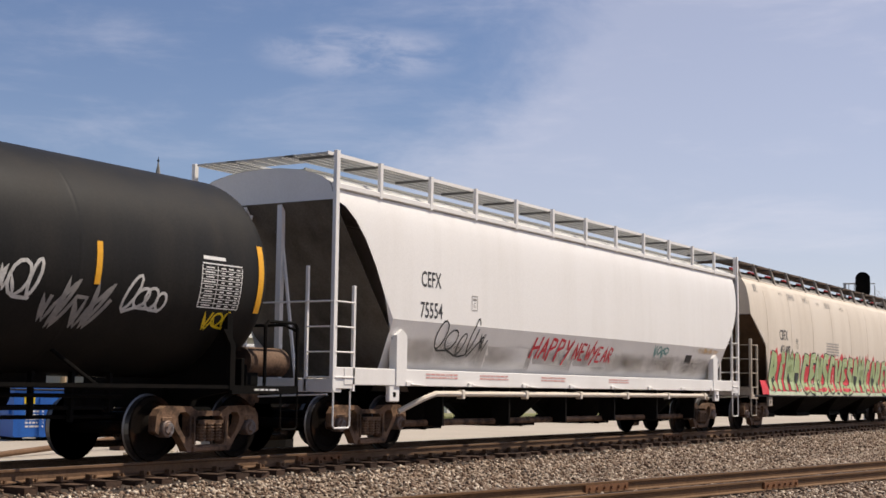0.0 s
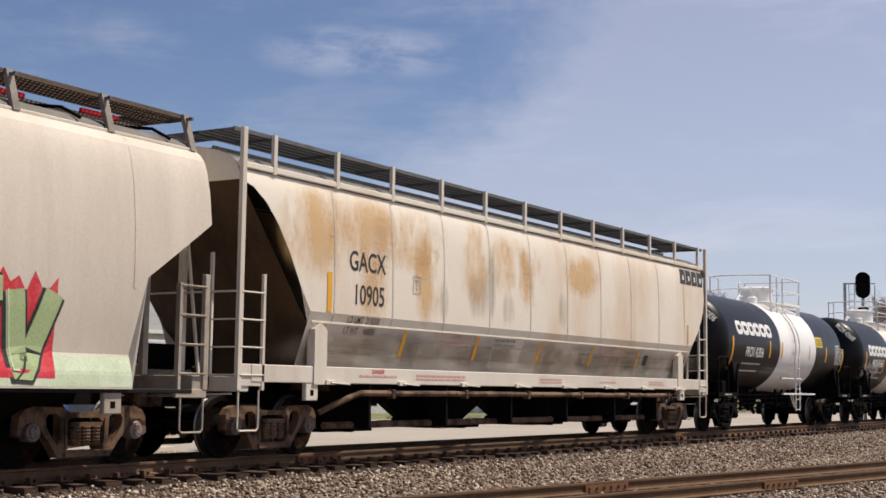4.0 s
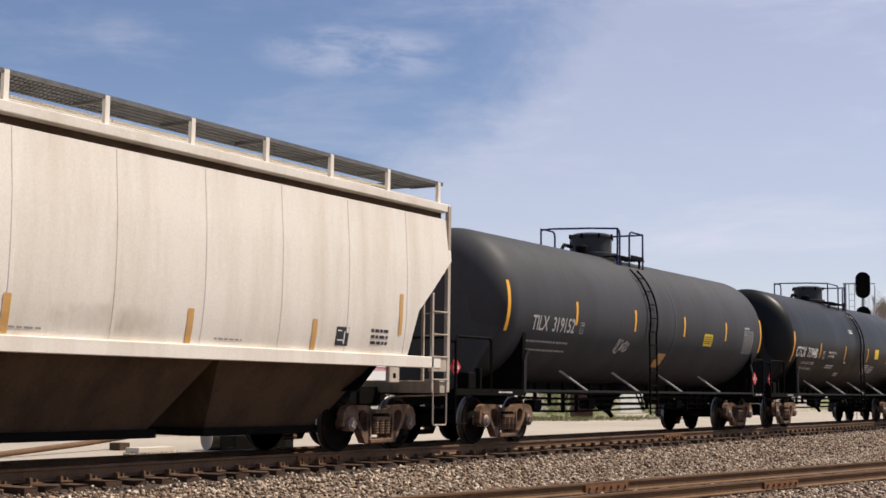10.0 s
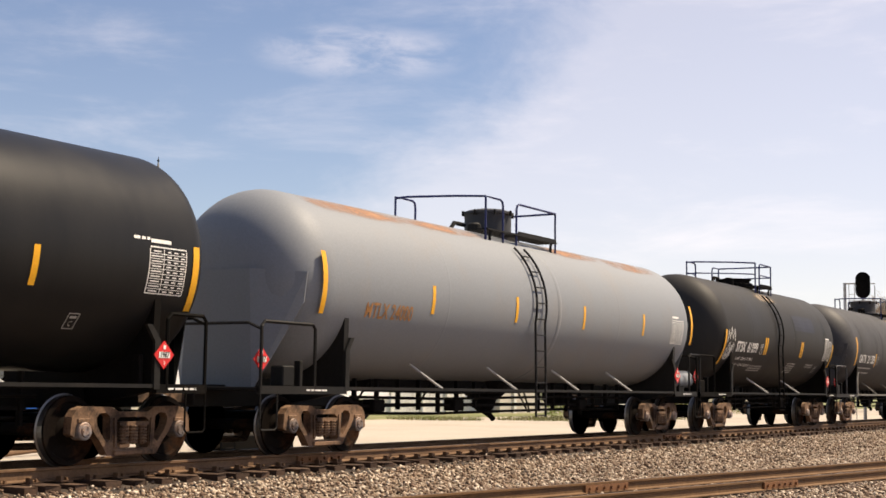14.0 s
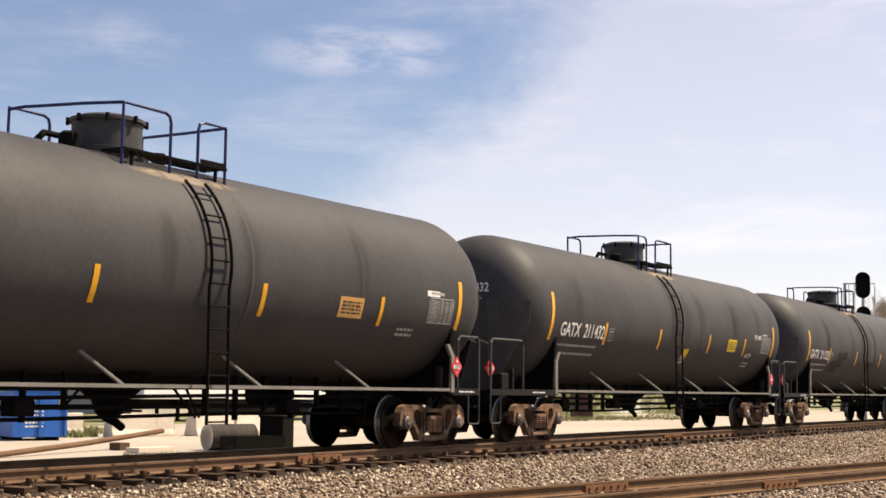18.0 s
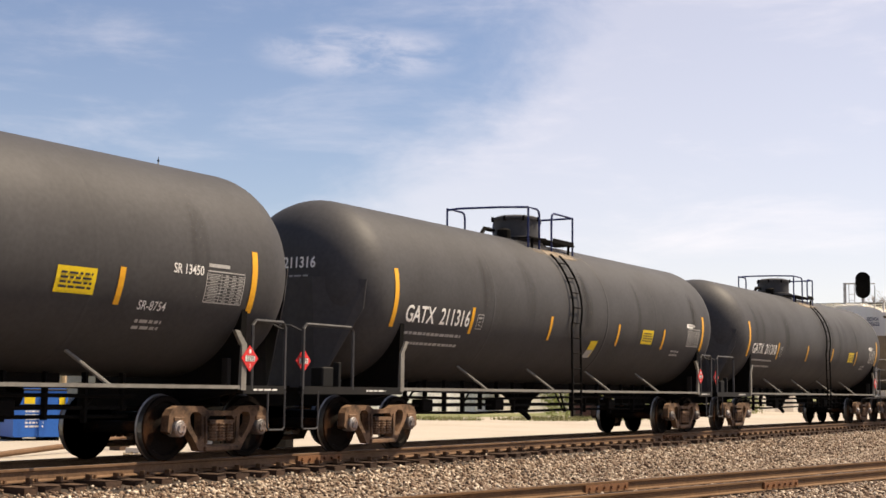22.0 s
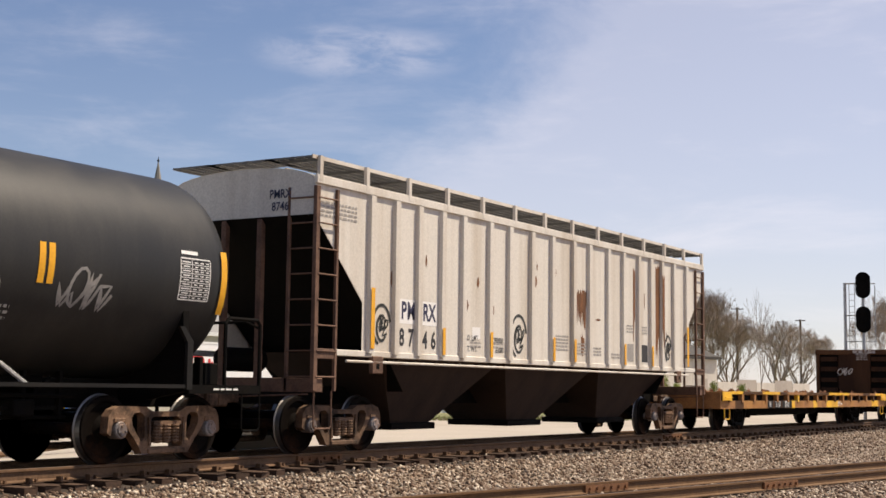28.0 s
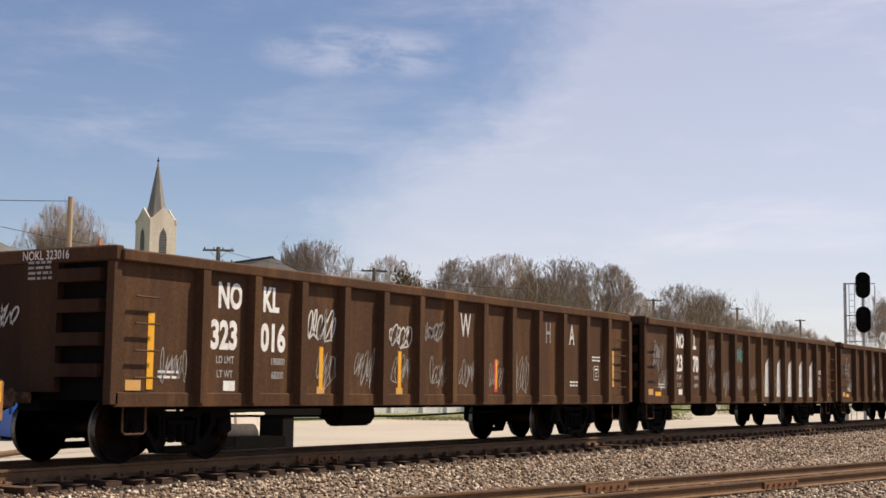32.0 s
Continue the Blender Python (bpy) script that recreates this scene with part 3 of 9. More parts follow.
for jx, s in ((14.9, 1), (17.9, -1)):
    b = part("joint_bar", joint_bar(), MATS["orange_rust"], SIDING, "rust-orange bolted joint bar")
    b.matrix_basis = pose(jx, s * 0.7525, 0)


# ---- running gear ----
def side_frame_mesh():
    """Cast truss with jaws over the axle ends, two windows and the spring opening."""
    half = [(0.0, 0.70), (0.26, 0.70), (0.40, 0.765), (0.88, 0.775), (1.02, 0.73), (1.09, 0.64), (1.11, 0.42), (1.04, 0.38), (1.02, 0.52), (0.97, 0.575), (0.80, 0.575), (0.755, 0.52), (0.70, 0.43), (0.60, 0.33), (0.45, 0.13), (0.0, 0.12)]
    outer = half + [(-a, b) for a, b in half[-2:0:-1]]
    win = [(0.42, 0.64), (0.50, 0.69), (0.62, 0.68), (0.665, 0.62), (0.645, 0.52), (0.58, 0.42), (0.475, 0.30), (0.41, 0.34)]
    holes = [win, [(-a, b) for a, b in win], [(-0.30, 0.22), (-0.30, 0.58), (-0.24, 0.63), (0.24, 0.63), (0.30, 0.58), (0.30, 0.22)]]
    bm = bmesh.new()
    es = []
    for loop in [outer] + holes:
        vs = [bm.verts.new((a, -0.07, b)) for a, b in loop]
        es += [bm.edges.new((vs[k], vs[(k + 1) % len(vs)])) for k in range(len(vs))]
    bmesh.ops.triangle_fill(bm, use_beauty=True, edges=es)
    got = bmesh.ops.extrude_face_region(bm, geom=bm.faces[:])
    bmesh.ops.translate(bm, vec=(0, 0.14, 0), verts=[g for g in got["geom"] if isinstance(g, bmesh.types.BMVert)])
    # lips round the chords, spring seat and wear plates
    box(bm, -0.36, 0.36, -0.115, 0.115, 0.13, 0.20, bev=0.012)
    for s in (-1, 1):
        prism(bm, [(s * 0.305, 0.24), (s * 0.345, 0.24), (s * 0.365, 0.62), (s * 0.325, 0.62)], -0.095, 0.095)
        box(bm, s * 0.89 - 0.11, s * 0.89 + 0.11, -0.09, 0.09, 0.56, 0.62, bev=0.01)
    bmesh.ops.recalc_face_normals(bm, faces=bm.faces[:])
    me = bpy.data.meshes.new("side_frame")
    bm.to_mesh(me)
    bm.free()
    return me


def spring_mesh():
    bm = bmesh.new()
    for cx in (-0.17, 0.0, 0.17):
        for cy in (-0.06, 0.07):
            for k in range(6):
                lathe(bm, [(0.285 + 0.042 * k, 0.074), (0.300 + 0.042 * k, 0.080), (0.315 + 0.042 * k, 0.074)], "z", 10, (cx, cy, 0))
            lathe(bm, [(0.27, 0.045), (0.55, 0.045)], "z", 8, (cx, cy, 0))
    box(bm, -0.27, 0.27, -0.10, 0.10, 0.525, 0.57)
    me = bpy.data.meshes.new("spring_nest")
    bmesh.ops.recalc_face_normals(bm, faces=bm.faces[:])
    bm.to_mesh(me)
    bm.free()
    return me


def wheelset_mesh():
    """Axle with two wheels and its bearing ends, about its own centre."""
    bm = bmesh.new()
    R = 0.457
    for s in (-1, 1):
        prof = [(0.685, R + 0.026), (0.700, R + 0.026), (0.715, R + 0.004), (0.80, R), (0.825, R - 0.012), (0.825, R - 0.075), (0.785, R - 0.10), (0.775, 0.20), (0.80, 0.145), (0.82, 0.10),
                (0.68, 0.10), (0.70, 0.16), (0.735, 0.20), (0.72, R - 0.11), (0.685, R - 0.075), (0.685, R + 0.026)]
        n0 = len(bm.faces)
        lathe(bm, [(s * a, r) for a, r in prof], "y", 40)
        bm.faces.ensure_lookup_table()
        for f in bm.faces[n0:]:
            c = f.calc_center_median()
            rr = math.hypot(c.x, c.z)
            f.material_index = 1 if R - 0.006 < rr < R + 0.02 and len(f.verts) == 4 else 0
        lathe(bm, [(s * 0.82, 0.085), (s * 0.93, 0.085), (s * 0.935, 0.118), (s * 1.10, 0.118), (s * 1.115, 0.105), (s * 1.115, 0.085), (s * 1.135, 0.075)], "y", 18, mi=2)
        for k in range(3):
            a = 2 * math.pi * k / 3 + 0.4
            lathe(bm, [(s * 1.115, 0.018), (s * 1.150, 0.018)], "y", 6, (0.055 * math.cos(a), 0, 0.055 * math.sin(a)), mi=2)
    lathe(bm, [(-0.72, 0.09), (0.72, 0.09)], "y", 14)
    bmesh.ops.recalc_face_normals(bm, faces=bm.faces[:])
    me = bpy.data.meshes.new("wheelset")
    bm.to_mesh(me)
    bm.free()
    return me


FRAME_ME, SPRING_ME, WHEEL_ME = side_frame_mesh(), spring_mesh(), wheelset_mesh()
cap_steel = paint("bearing_cap", (0.20, 0.19, 0.19), (0.26, 0.13, 0.06), 0.7, 6, rough=0.55, metal=0.3, fine=0.2, per_object=0.35)
FRAME_DARK, SPRING_DARK, WHEEL_DARK = FRAME_ME.copy(), SPRING_ME.copy(), WHEEL_ME.copy()
WHEELSETS = []


def bogie(parent, x, tint=None):
    bm = bmesh.new()
    box(bm, -0.22, 0.22, -0.95, 0.95, 0.42, 0.66, bev=0.02)
    lathe(bm, [(0.66, 0.2), (0.72, 0.2)], "z", 16)
    for s in (-1, 1):
        box(bm, s * 0.42 - 0.03, s * 0.42 + 0.03, -0.80, 0.80, 0.36, 0.44)
        for e in (-1, 1):
            box(bm, s * 0.44 - 0.04, s * 0.46 + 0.04, e * 0.75 - 0.06, e * 0.75 + 0.06, 0.28, 0.52)
    bo = part("bogie", bm, deep_black, parent, "three-piece freight bogie with cast frames")
    bo.matrix_basis = pose(x, 0, 0)
    for s in (-1, 1):
        f = shared("side_frame", FRAME_ME if not tint else FRAME_DARK, tint or rust_steel, bo)
        f.matrix_basis = pose(0, s * 1.0, 0)
        sp = shared("spring_nest", SPRING_ME if not tint else SPRING_DARK, tint or rust_steel, bo)
        sp.matrix_basis = pose(0, s * 1.0, 0)
    for s in (-1, 1):
        w = shared("wheelset", WHEEL_ME if not tint else WHEEL_DARK, [wheel_steel, tread, tint or cap_steel], bo)
        w.matrix_parent_inverse = pose(s * 0.889, 0, 0.457)
        WHEELSETS.append(w)
    return bo


def coupler(parent, x, s):
    """Knuckle coupler and its hose at the end of a car; s is the end's direction."""
    bm = bmesh.new()
    box(bm, min(x, x + s * 0.42), max(x, x + s * 0.42), -0.07, 0.07, 0.80, 0.95, bev=0.015)
    box(bm, min(x + s * 0.36, x + s * 0.62), max(x + s * 0.36, x + s * 0.62), -0.16, 0.10, 0.74, 1.0, bev=0.03)
    c = part("coupler", bm, rust_steel, parent)
    part("air_hose", tubed([(x - s * 0.05, 0.32, 0.78), (x + s * 0.18, 0.32, 0.70), (x + s * 0.32, 0.26, 0.50), (x + s * 0.5, 0.1, 0.42), (x + s * 0.66, 0.0, 0.46)], 0.025), deep_black, c)


def stirrup(parent, x, y, z0, z1, mat, w=0.40):
    return part("step", tubed([(x - w / 2, y, z0), (x - w / 2, y, z1 + 0.04), (x - w / 2 + 0.04, y, z1), (x + w / 2 - 0.04, y, z1), (x + w / 2, y, z1 + 0.04), (x + w / 2, y, z0)], 0.016), mat, parent)


def strip(x, z, h, side, parent, mat=None, w=0.10, name="reflective_strip"):
    v, f = rect(w, h)
    return lay(name, v, f, x, z, side, mat or amber, parent, off=0.008)


def plate_c(x, z, side, parent, mat, size=0.22):
    v, f = many([(0, size * 0.5, size * 0.8, 0.014), (0, -size * 0.55, size * 0.8, 0.014), (-size * 0.4, 0, 0.014, size * 1.05), (size * 0.4, 0, 0.014, size * 1.05), (0, size * 0.25, size * 0.5, 0.035)])
    lay("plate_mark", v, f, x, z, side, mat, parent, off=0.007)
    write("C", x, z - size * 0.18, size * 0.35, side, mat, parent)


def data_panel(x, z, side, parent, seed, w=0.55, h=0.62, ink=None):
    """A light stencilled table of tests and dates, too fine to read."""
    rnd = random.Random(seed)
    rows = [(0, h / 2 + 0.02, w, 0.018), (0, -h / 2, w, 0.018), (-w / 2, 0, 0.016, h), (w / 2, 0, 0.016, h), (-w * 0.12, 0, 0.012, h), (-w * 0.2, h / 2 + 0.1, w * 0.55, 0.05)]
    for r in range(9):
        rows.append((0, h / 2 - h * (r + 1) / 9, w, 0.009))
        rows.append((-w * 0.31, h / 2 - h * (r + 0.5) / 9, w * 0.32 * rnd.uniform(0.6, 1), h / 9 * 0.26))
        for c in range(3):
            rows.append((w * (0.02 + 0.19 * c), h / 2 - h * (r + 0.5) / 9, w * 0.13 * rnd.uniform(0.6, 1), h / 9 * 0.28))
    v, f = many(rows)
    lay("test_panel", v, f, x, z, side, ink or letter_white, parent, "white stencilled test data table")


def notice(x, z, side, parent, w=0.52, h=0.34, mat=None):
    v, f = rect(w, h)
    n = lay("notice", v, f, x, z, side, mat or notice_yellow, parent, "yellow emergency notice with black print", 0.008)
    v, f = small_print(int(x * 10) + 3, w * 0.8, h * 0.7, 4)
    lay("lettering", v, f, x, z, side, letter_black, n, off=0.012)


def placard(x, y, z, parent, number, turn=0):
    bm = bmesh.new()
    prism(bm, [(0, -0.19), (0.19, 0), (0, 0.19), (-0.19, 0)], -0.006, 0.006)
    p = part("placard", bm, placard_red, parent, "red diamond hazard placard with a white number bar")
    p.matrix_basis = pose(x, y, z, 0, 0, turn)
    part("symbol", boxed(-0.022, 0.022, -0.012, -0.008, 0.075, 0.13), letter_white, p)
    part("number_bar", boxed(-0.105, 0.105, -0.012, -0.008, -0.042, 0.042), letter_white, p)
    v, f = letters(number, 0.075, 0.85, 0.012)
    me = bpy.data.meshes.new("lettering")
    me.from_pydata([(u, -0.016, w) for u, w in v], [], f)
    shared("lettering", me, letter_black, p)
    v, f = letters("3", 0.05, 0.85, 0.01)
    me = bpy.data.meshes.new("lettering")
    me.from_pydata([(u, -0.011, w - 0.11) for u, w in v], [], f)
    shared("lettering", me, letter_white, p)


# ---- tank cars ----
def tank_car(c):
    """c: centre, tc (bogie centres), half (to the head's tip), r, zc, paint and marks."""
    car = thing("tank_car", c["label"], "tank car", "cars of the freight train", c["x"], YC, 0)
    r, zc, half, tc = c["r"], c["zc"], c["half"], c["tc"]
    col, frame_col = c["paint"], c.get("frame", deep_black)
    side = tank_side(r, zc)
    depth = c.get("head", 0.5) * r
    straight = half - depth
    prof = []
    for k in range(13):
        a = radians(90 * k / 12)
        prof.append((-straight - depth * math.cos(a), max(0.001, r * math.sin(a) ** HEAD)))
    for sx in c.get("seams", ()):
        prof += [(sx - 0.05, r), (sx - 0.03, r), (sx - 0.02, r + 0.0015), (sx + 0.02, r + 0.0015), (sx + 0.03, r), (sx + 0.05, r)]
    prof += [(-a, b) for a, b in prof[:13][::-1]]
    bm = bmesh.new()
    lathe(bm, prof, "x", 72, (0, 0, zc))
    mats = [col]
    if c.get("band"):
        mats.append(c["band_paint"])
        b0, b1 = c["band"]
        for cut in (b0, b1):
            geom = bm.verts[:] + bm.edges[:] + bm.faces[:]
            bmesh.ops.bisect_plane(bm, geom=geom, plane_co=(cut, 0, 0), plane_no=(1, 0, 0))
        for f in bm.faces:
            if b0 < f.calc_center_median().x < b1:
                f.material_index = 1
    part("tank", bm, mats, car, c.get("tank_label", ""), True)
    for s in (-1, 1):
        x = s * tc / 2
        end = tc / 2 + c.get("ends", (1.55, 1.55))[0 if s < 0 else 1]
        deep = end - tc / 2
        bogie(car, x, c.get("truck"))
        # stub sill, head brace and saddle
        part("stub_sill", boxed(min(s * (tc / 2 - 1.6), s * end), max(s * (tc / 2 - 1.6), s * end), -0.2, 0.2, 0.74, 1.08, 0.01), frame_col, car)
        bm = bmesh.new()
        prism(bm, [(-1.42, 0.98), (-1.42, 1.12), (-r * 0.93, zc - r * 0.36), (-r * 0.80, zc - r * 0.60), (0, zc - r * 1.0), (r * 0.80, zc - r * 0.60), (r * 0.93, zc - r * 0.36), (1.42, 1.12), (1.42, 0.98), (0.3, 0.78), (-0.3, 0.78)], x - 0.06, x + 0.06, "x")
        part("saddle", bm, frame_col, car)
        bm = bmesh.new()
        prism(bm, [(x - 0.055, 1.0), (x + 0.055, 1.0), (x + 0.055, 1.66), (x + 0.03 - s * 0.15, 1.86), (x - 0.07 - s * 0.15, 1.86), (x - 0.055, 1.64)], -1.475, -1.42)
        part("saddle_edge", bm, c.get("pipe", frame_col), car)
        part("end_platform", boxed(min(s * (end - min(0.75, deep)), s * end), max(s * (end - min(0.75, deep)), s * end), -1.45, 1.45, 0.99, 1.05, 0.01), frame_col, car)
        part("end_beam", boxed(min(s * (tc / 2), s * end), max(s * (tc / 2), s * end), -1.47, -1.40, 0.95, 1.07), c.get("beam", frame_col), car)
        v, f = small_print(int(abs(c["x"])) + s, 0.55, 0.05, 1)
        me = bpy.data.meshes.new("lettering")
        me.from_pydata([(s * (tc / 2 + min(0.8, deep / 2)) + u, -1.474, 1.01 + w) for u, w in v], [], f)
        shared("lettering", me, letter_white, car)
        if c.get("shield"):
            bm = bmesh.new()
            xt, xw = s * (half + 0.03), s * (half - 0.40)
            front = [(-1.42, 2.9, xw), (-0.62, 2.95, xt), (0.62, 2.95, xt), (1.42, 2.9, xw), (1.36, 2.42, xw), (0.72, 1.05, xt), (-0.72, 1.05, xt), (-1.36, 2.42, xw)]
            va = [bm.verts.new((x, y, z + zc - 2.8)) for y, z, x in front]
            vb = [bm.verts.new((x - s * 0.02, y, z + zc - 2.8)) for y, z, x in front]
            for q in ((0, 1, 6, 7), (1, 2, 5, 6), (2, 3, 4, 5)):
                bm.faces.new([va[i] for i in q])
                bm.faces.new([vb[i] for i in q[::-1]])
            for i in range(8):
                bm.faces.new((va[i], va[(i + 1) % 8], vb[(i + 1) % 8], vb[i]))
            part("head_shield", bm, col, car)
        part("brake_valve", boxed(*sorted((s * (end - 0.75), s * (end - 1.05))), -1.30, -1.05, 1.06, 1.38, 0.02), c.get("beam", frame_col), car)
        part("brake_valve", boxed(*sorted((s * (end - 1.12), s * (end - 1.2))), -1.34, -1.22, 1.06, 1.46, 0.01), c.get("beam", frame_col), car)
        hr = c.get("rail_paint", frame_col)
        xo, xi = s * (end - 0.03), s * (end - (1.35 if deep > 2 else 0.8))
        part("end_handrail", tubed([(xo, -1.45, 1.02), (xo, -1.45, 1.95), (xo - s * 0.07, -1.45, 2.02), (xi + s * 0.07, -1.45, 2.02), (xi, -1.45, 1.95), (xi, -1.45, 1.02)], 0.029), hr, car)
        part("end_handrail", tubed([(xo, -1.45, 1.9), (xo, -1.2, 2.0), (xo, 1.2, 2.0), (xo, 1.45, 1.9), (xo, 1.45, 1.02)], 0.024), hr, car)
        stirrup(car, s * (end - 0.22), -1.46, 1.0, 0.42, hr)
        coupler(car, s * end, s)
        if c.get("plac"):
            placard(s * (end - 0.1) if s < 0 else s * (tc / 2 + 0.1), -1.49 if s > 0 else -1.40, 1.46, car, c["plac"])
    # side walkway pipe and braces
    if c.get("sill", True):
        part("side_pipe", boxed(-tc / 2, tc / 2, -1.46, -1.42, 1.02, 1.07), c.get("pipe", frame_col), car)
        part("side_pipe", boxed(-tc / 2, tc / 2, 1.42, 1.46, 1.02, 1.07), frame_col, car)
        n = max(3, int(tc / 2.6))
        for k in range(1, n):
            x = -tc / 2 + tc * k / n
            if abs(x - c.get("lad", 0.66)) < 0.7:
                continue
            a = -math.sqrt(max(0.01, r * r - (1.48 - zc) ** 2))
            part("brace", tubed([(x + 0.22, -1.44, 1.04), (x - 0.1, a + 0.01, 1.50)], 0.028), c.get("brace_paint", c.get("pipe", frame_col)), car)
    # top fittings
    top = zc + r
    px = c.get("plat", 1.35)
    pc, mw, py = c.get("plat_c", -0.3), c.get("man", -0.2), c.get("plat_y", 0.85)
    fit = c.get("fit_paint", frame_col)
    mh = c.get("man_h", 1.0)
    bm = bmesh.new()
    lathe(bm, [(top - 0.12, 0.60), (top + 0.06, 0.60), (top + 0.08, 0.50), (top + 0.46 * mh, 0.50), (top + 0.46 * mh, 0.54), (top + 0.51 * mh, 0.54), (top + 0.56 * mh, 0.40)], "z", 28, (mw, 0, 0))
    part("manway", bm, c.get("man_paint", fit), car, "", True)
    for k in range(8):
        a = 2 * math.pi * k / 8
        part("eyebolt", boxed(mw + 0.55 * math.cos(a) - 0.02, mw + 0.55 * math.cos(a) + 0.02, 0.55 * math.sin(a) - 0.02, 0.55 * math.sin(a) + 0.02, top + 0.42 * mh, top + 0.53 * mh), fit, car)
    bm = bmesh.new()
    lathe(bm, [(top - 0.1, 0.15), (top + 0.16, 0.15), (top + 0.20, 0.1)], "z", 12, (mw - 0.85, -0.15, 0))
    part("valve", bm, fit, car)
    bm = bmesh.new()
    lathe(bm, [(top - 0.1, 0.10), (top + 0.15, 0.10)], "z", 10, (mw + 0.85, -0.2, 0))
    part("valve", bm, fit, car)
    part("vapour_pipe", tubed([(mw - 1.1, 0.3, top + 0.02), (mw - 0.9, 0.3, top + 0.22), (mw - 0.5, 0.3, top + 0.22)], 0.05), fit, car)
    base = zc + math.sqrt(r * r - py * py)
    for s in (-1, 1):
        bm = bmesh.new()
        y0, y1 = s * (py - 0.38), s * (py + 0.04)
        for k in range(6):
            y = y0 + (y1 - y0) * k / 5
            box(bm, pc - px, pc + px, y - 0.012, y + 0.012, top - 0.05, top - 0.02)
        for k in range(int(px * 2 / 0.12) + 1):
            x = pc - px + 0.12 * k
            box(bm, x - 0.010, x + 0.010, min(y0, y1), max(y0, y1), top - 0.045, top - 0.025)
        part("platform", bm, fit, car)
    for s in (-1, 1):
        for x in (pc - px + 0.2, pc + px - 0.2):
            part("platform_leg", tubed([(x, s * py, top - 0.03), (x, s * (py - 0.02), base - 0.02)], 0.03), fit, car)
    rp = c.get("top_rail", fit)
    rh = c.get("rail_h", 0.62)
    g = c.get("lad", 0.66)
    zr = top + rh
    xa, xb, fe = pc - px, pc + px, c.get("far_ext", 0.45)
    levels = [(zr, 0.024)] + ([(top + rh * 0.48, 0.019)] if c.get("mid") else [])
    for z, rad in levels:
        lowest = base if z == zr else z - 0.22
        for y, x0, x1, bent in ((-py, xa, g - 0.28, 1), (-py, xb, g + 0.30, -1), (py, xa - fe, xa - fe + 0.75, 1), (py, xb, xb - 0.6, -1)):
            if (x1 - x0) * bent < 0.12:
                part("top_handrail", tubed([(x0, y, base), (x0, y, z)], rad, 7), rp, car)
                continue
            part("top_handrail", tubed([(x0, y, base if z == zr else z - 0.01), (x0, y, z), (x1 - bent * 0.12, y, z), (x1 - bent * 0.03, y, z - 0.04), (x1, y, z - 0.13), (x1, y, lowest)], rad, 7), rp, car)
        part("top_handrail", tubed([(xa, -py, z), (xa - fe * 0.30, -0.25, z + 0.015), (xa - fe * 0.62, 0.35, z + 0.01), (xa - fe * 0.85, py - 0.22, z), (xa - fe, py, z - 0.03)], rad, 7), rp, car)
        part("top_handrail", tubed([(xb, -py, z), (xb + 0.02, 0, z), (xb, py, z)], rad, 7), rp, car)
    # pressed toe plates along the walk
    part("toe_plate", boxed(g + 0.34, xb, -py - 0.03, -py - 0.015, top - 0.06, top + 0.05), fit, car)
    # side ladder, bent round the shell
    lx = c.get("lad", 0.66)
    lp = c.get("lad_paint", fit)
    def shell(a, off=0.06):
        return (-(r + off) * math.cos(a), zc + (r + off) * math.sin(a))
    ang = [radians(48 - 60 * k / 12) for k in range(13)]
    path = [(*shell(a),) for a in ang]
    low = path[-1]
    path += [(low[0] - 0.02, 1.3), (low[0] - 0.02, 0.52)]
    for s in (-0.21, 0.21):
        part("ladder_stile", tubed([(lx + s, y, z) for y, z in path], 0.024), lp, car)
    zs = 0.56
    while zs < zc + r * 0.72:
        if zs > zc - r * 0.2:
            a = math.asin((zs - zc) / (r + 0.06)) if abs(zs - zc) < r else 0
            y, z = shell(a)
        else:
            y, z = low[0] - 0.02, zs
        part("rung", tubed([(lx - 0.21, y, z), (lx + 0.21, y, z)], 0.014, 5), lp, car)
        zs += 0.32
    if c.get("step_bar"):
        part("step_bar", boxed(lx - 1.6, lx + 1.7, -1.52, -1.45, 1.02, 1.07), letter_white, car)
        part("step_bar", boxed(lx - 1.55, lx + 0.6, -1.44, -1.40, 1.50, 1.54), letter_white, car)
    for d in (-0.7, -0.45):
        part("step_brace", tubed([(lx + d, -1.44, 1.02), (lx - 0.22 + (d + 0.7) * 0.3, -1.42, 0.62)], 0.02), lp, car)
    # outlet and brake gear under the belly
    bm = bmesh.new()
    lathe(bm, [(0.60, 0.13), (0.66, 0.20), (0.84, 0.26), (0.96, 0.42), (zc - r * 0.97, 0.60)], "z", 18)
    tube(bm, [(-0.2, -0.1, 0.62), (0.0, -0.15, 0.52), (0.12, -0.15, 0.45)], 0.06)
    part("outlet_valve", bm, deep_black, car)
    bm = bmesh.new()
    lathe(bm, [(-0.45, 0.01), (-0.42, 0.2), (0.42, 0.2), (0.45, 0.01)], "x", 16, (tc * 0.28, 0.25, 0.93))
    part("air_reservoir", bm, deep_black, car, "", True)
    bm = bmesh.new()
    for y in (-0.55, 0.55):
        box(bm, -tc / 2 + 1.4, tc / 2 - 1.4, y - 0.02, y + 0.02, 0.72, 0.77)
    gear = random.Random(int(c["x"]))
    n = int(tc / 0.8)
    for k in range(n):
        x = -tc / 2 + 1.5 + (tc - 3.0) * k / (n - 1)
        if abs(x) > 0.8:
            drop = gear.uniform(0.52, 0.72)
            box(bm, x - 0.025, x + 0.025, -0.60, -0.52, drop, 1.22)
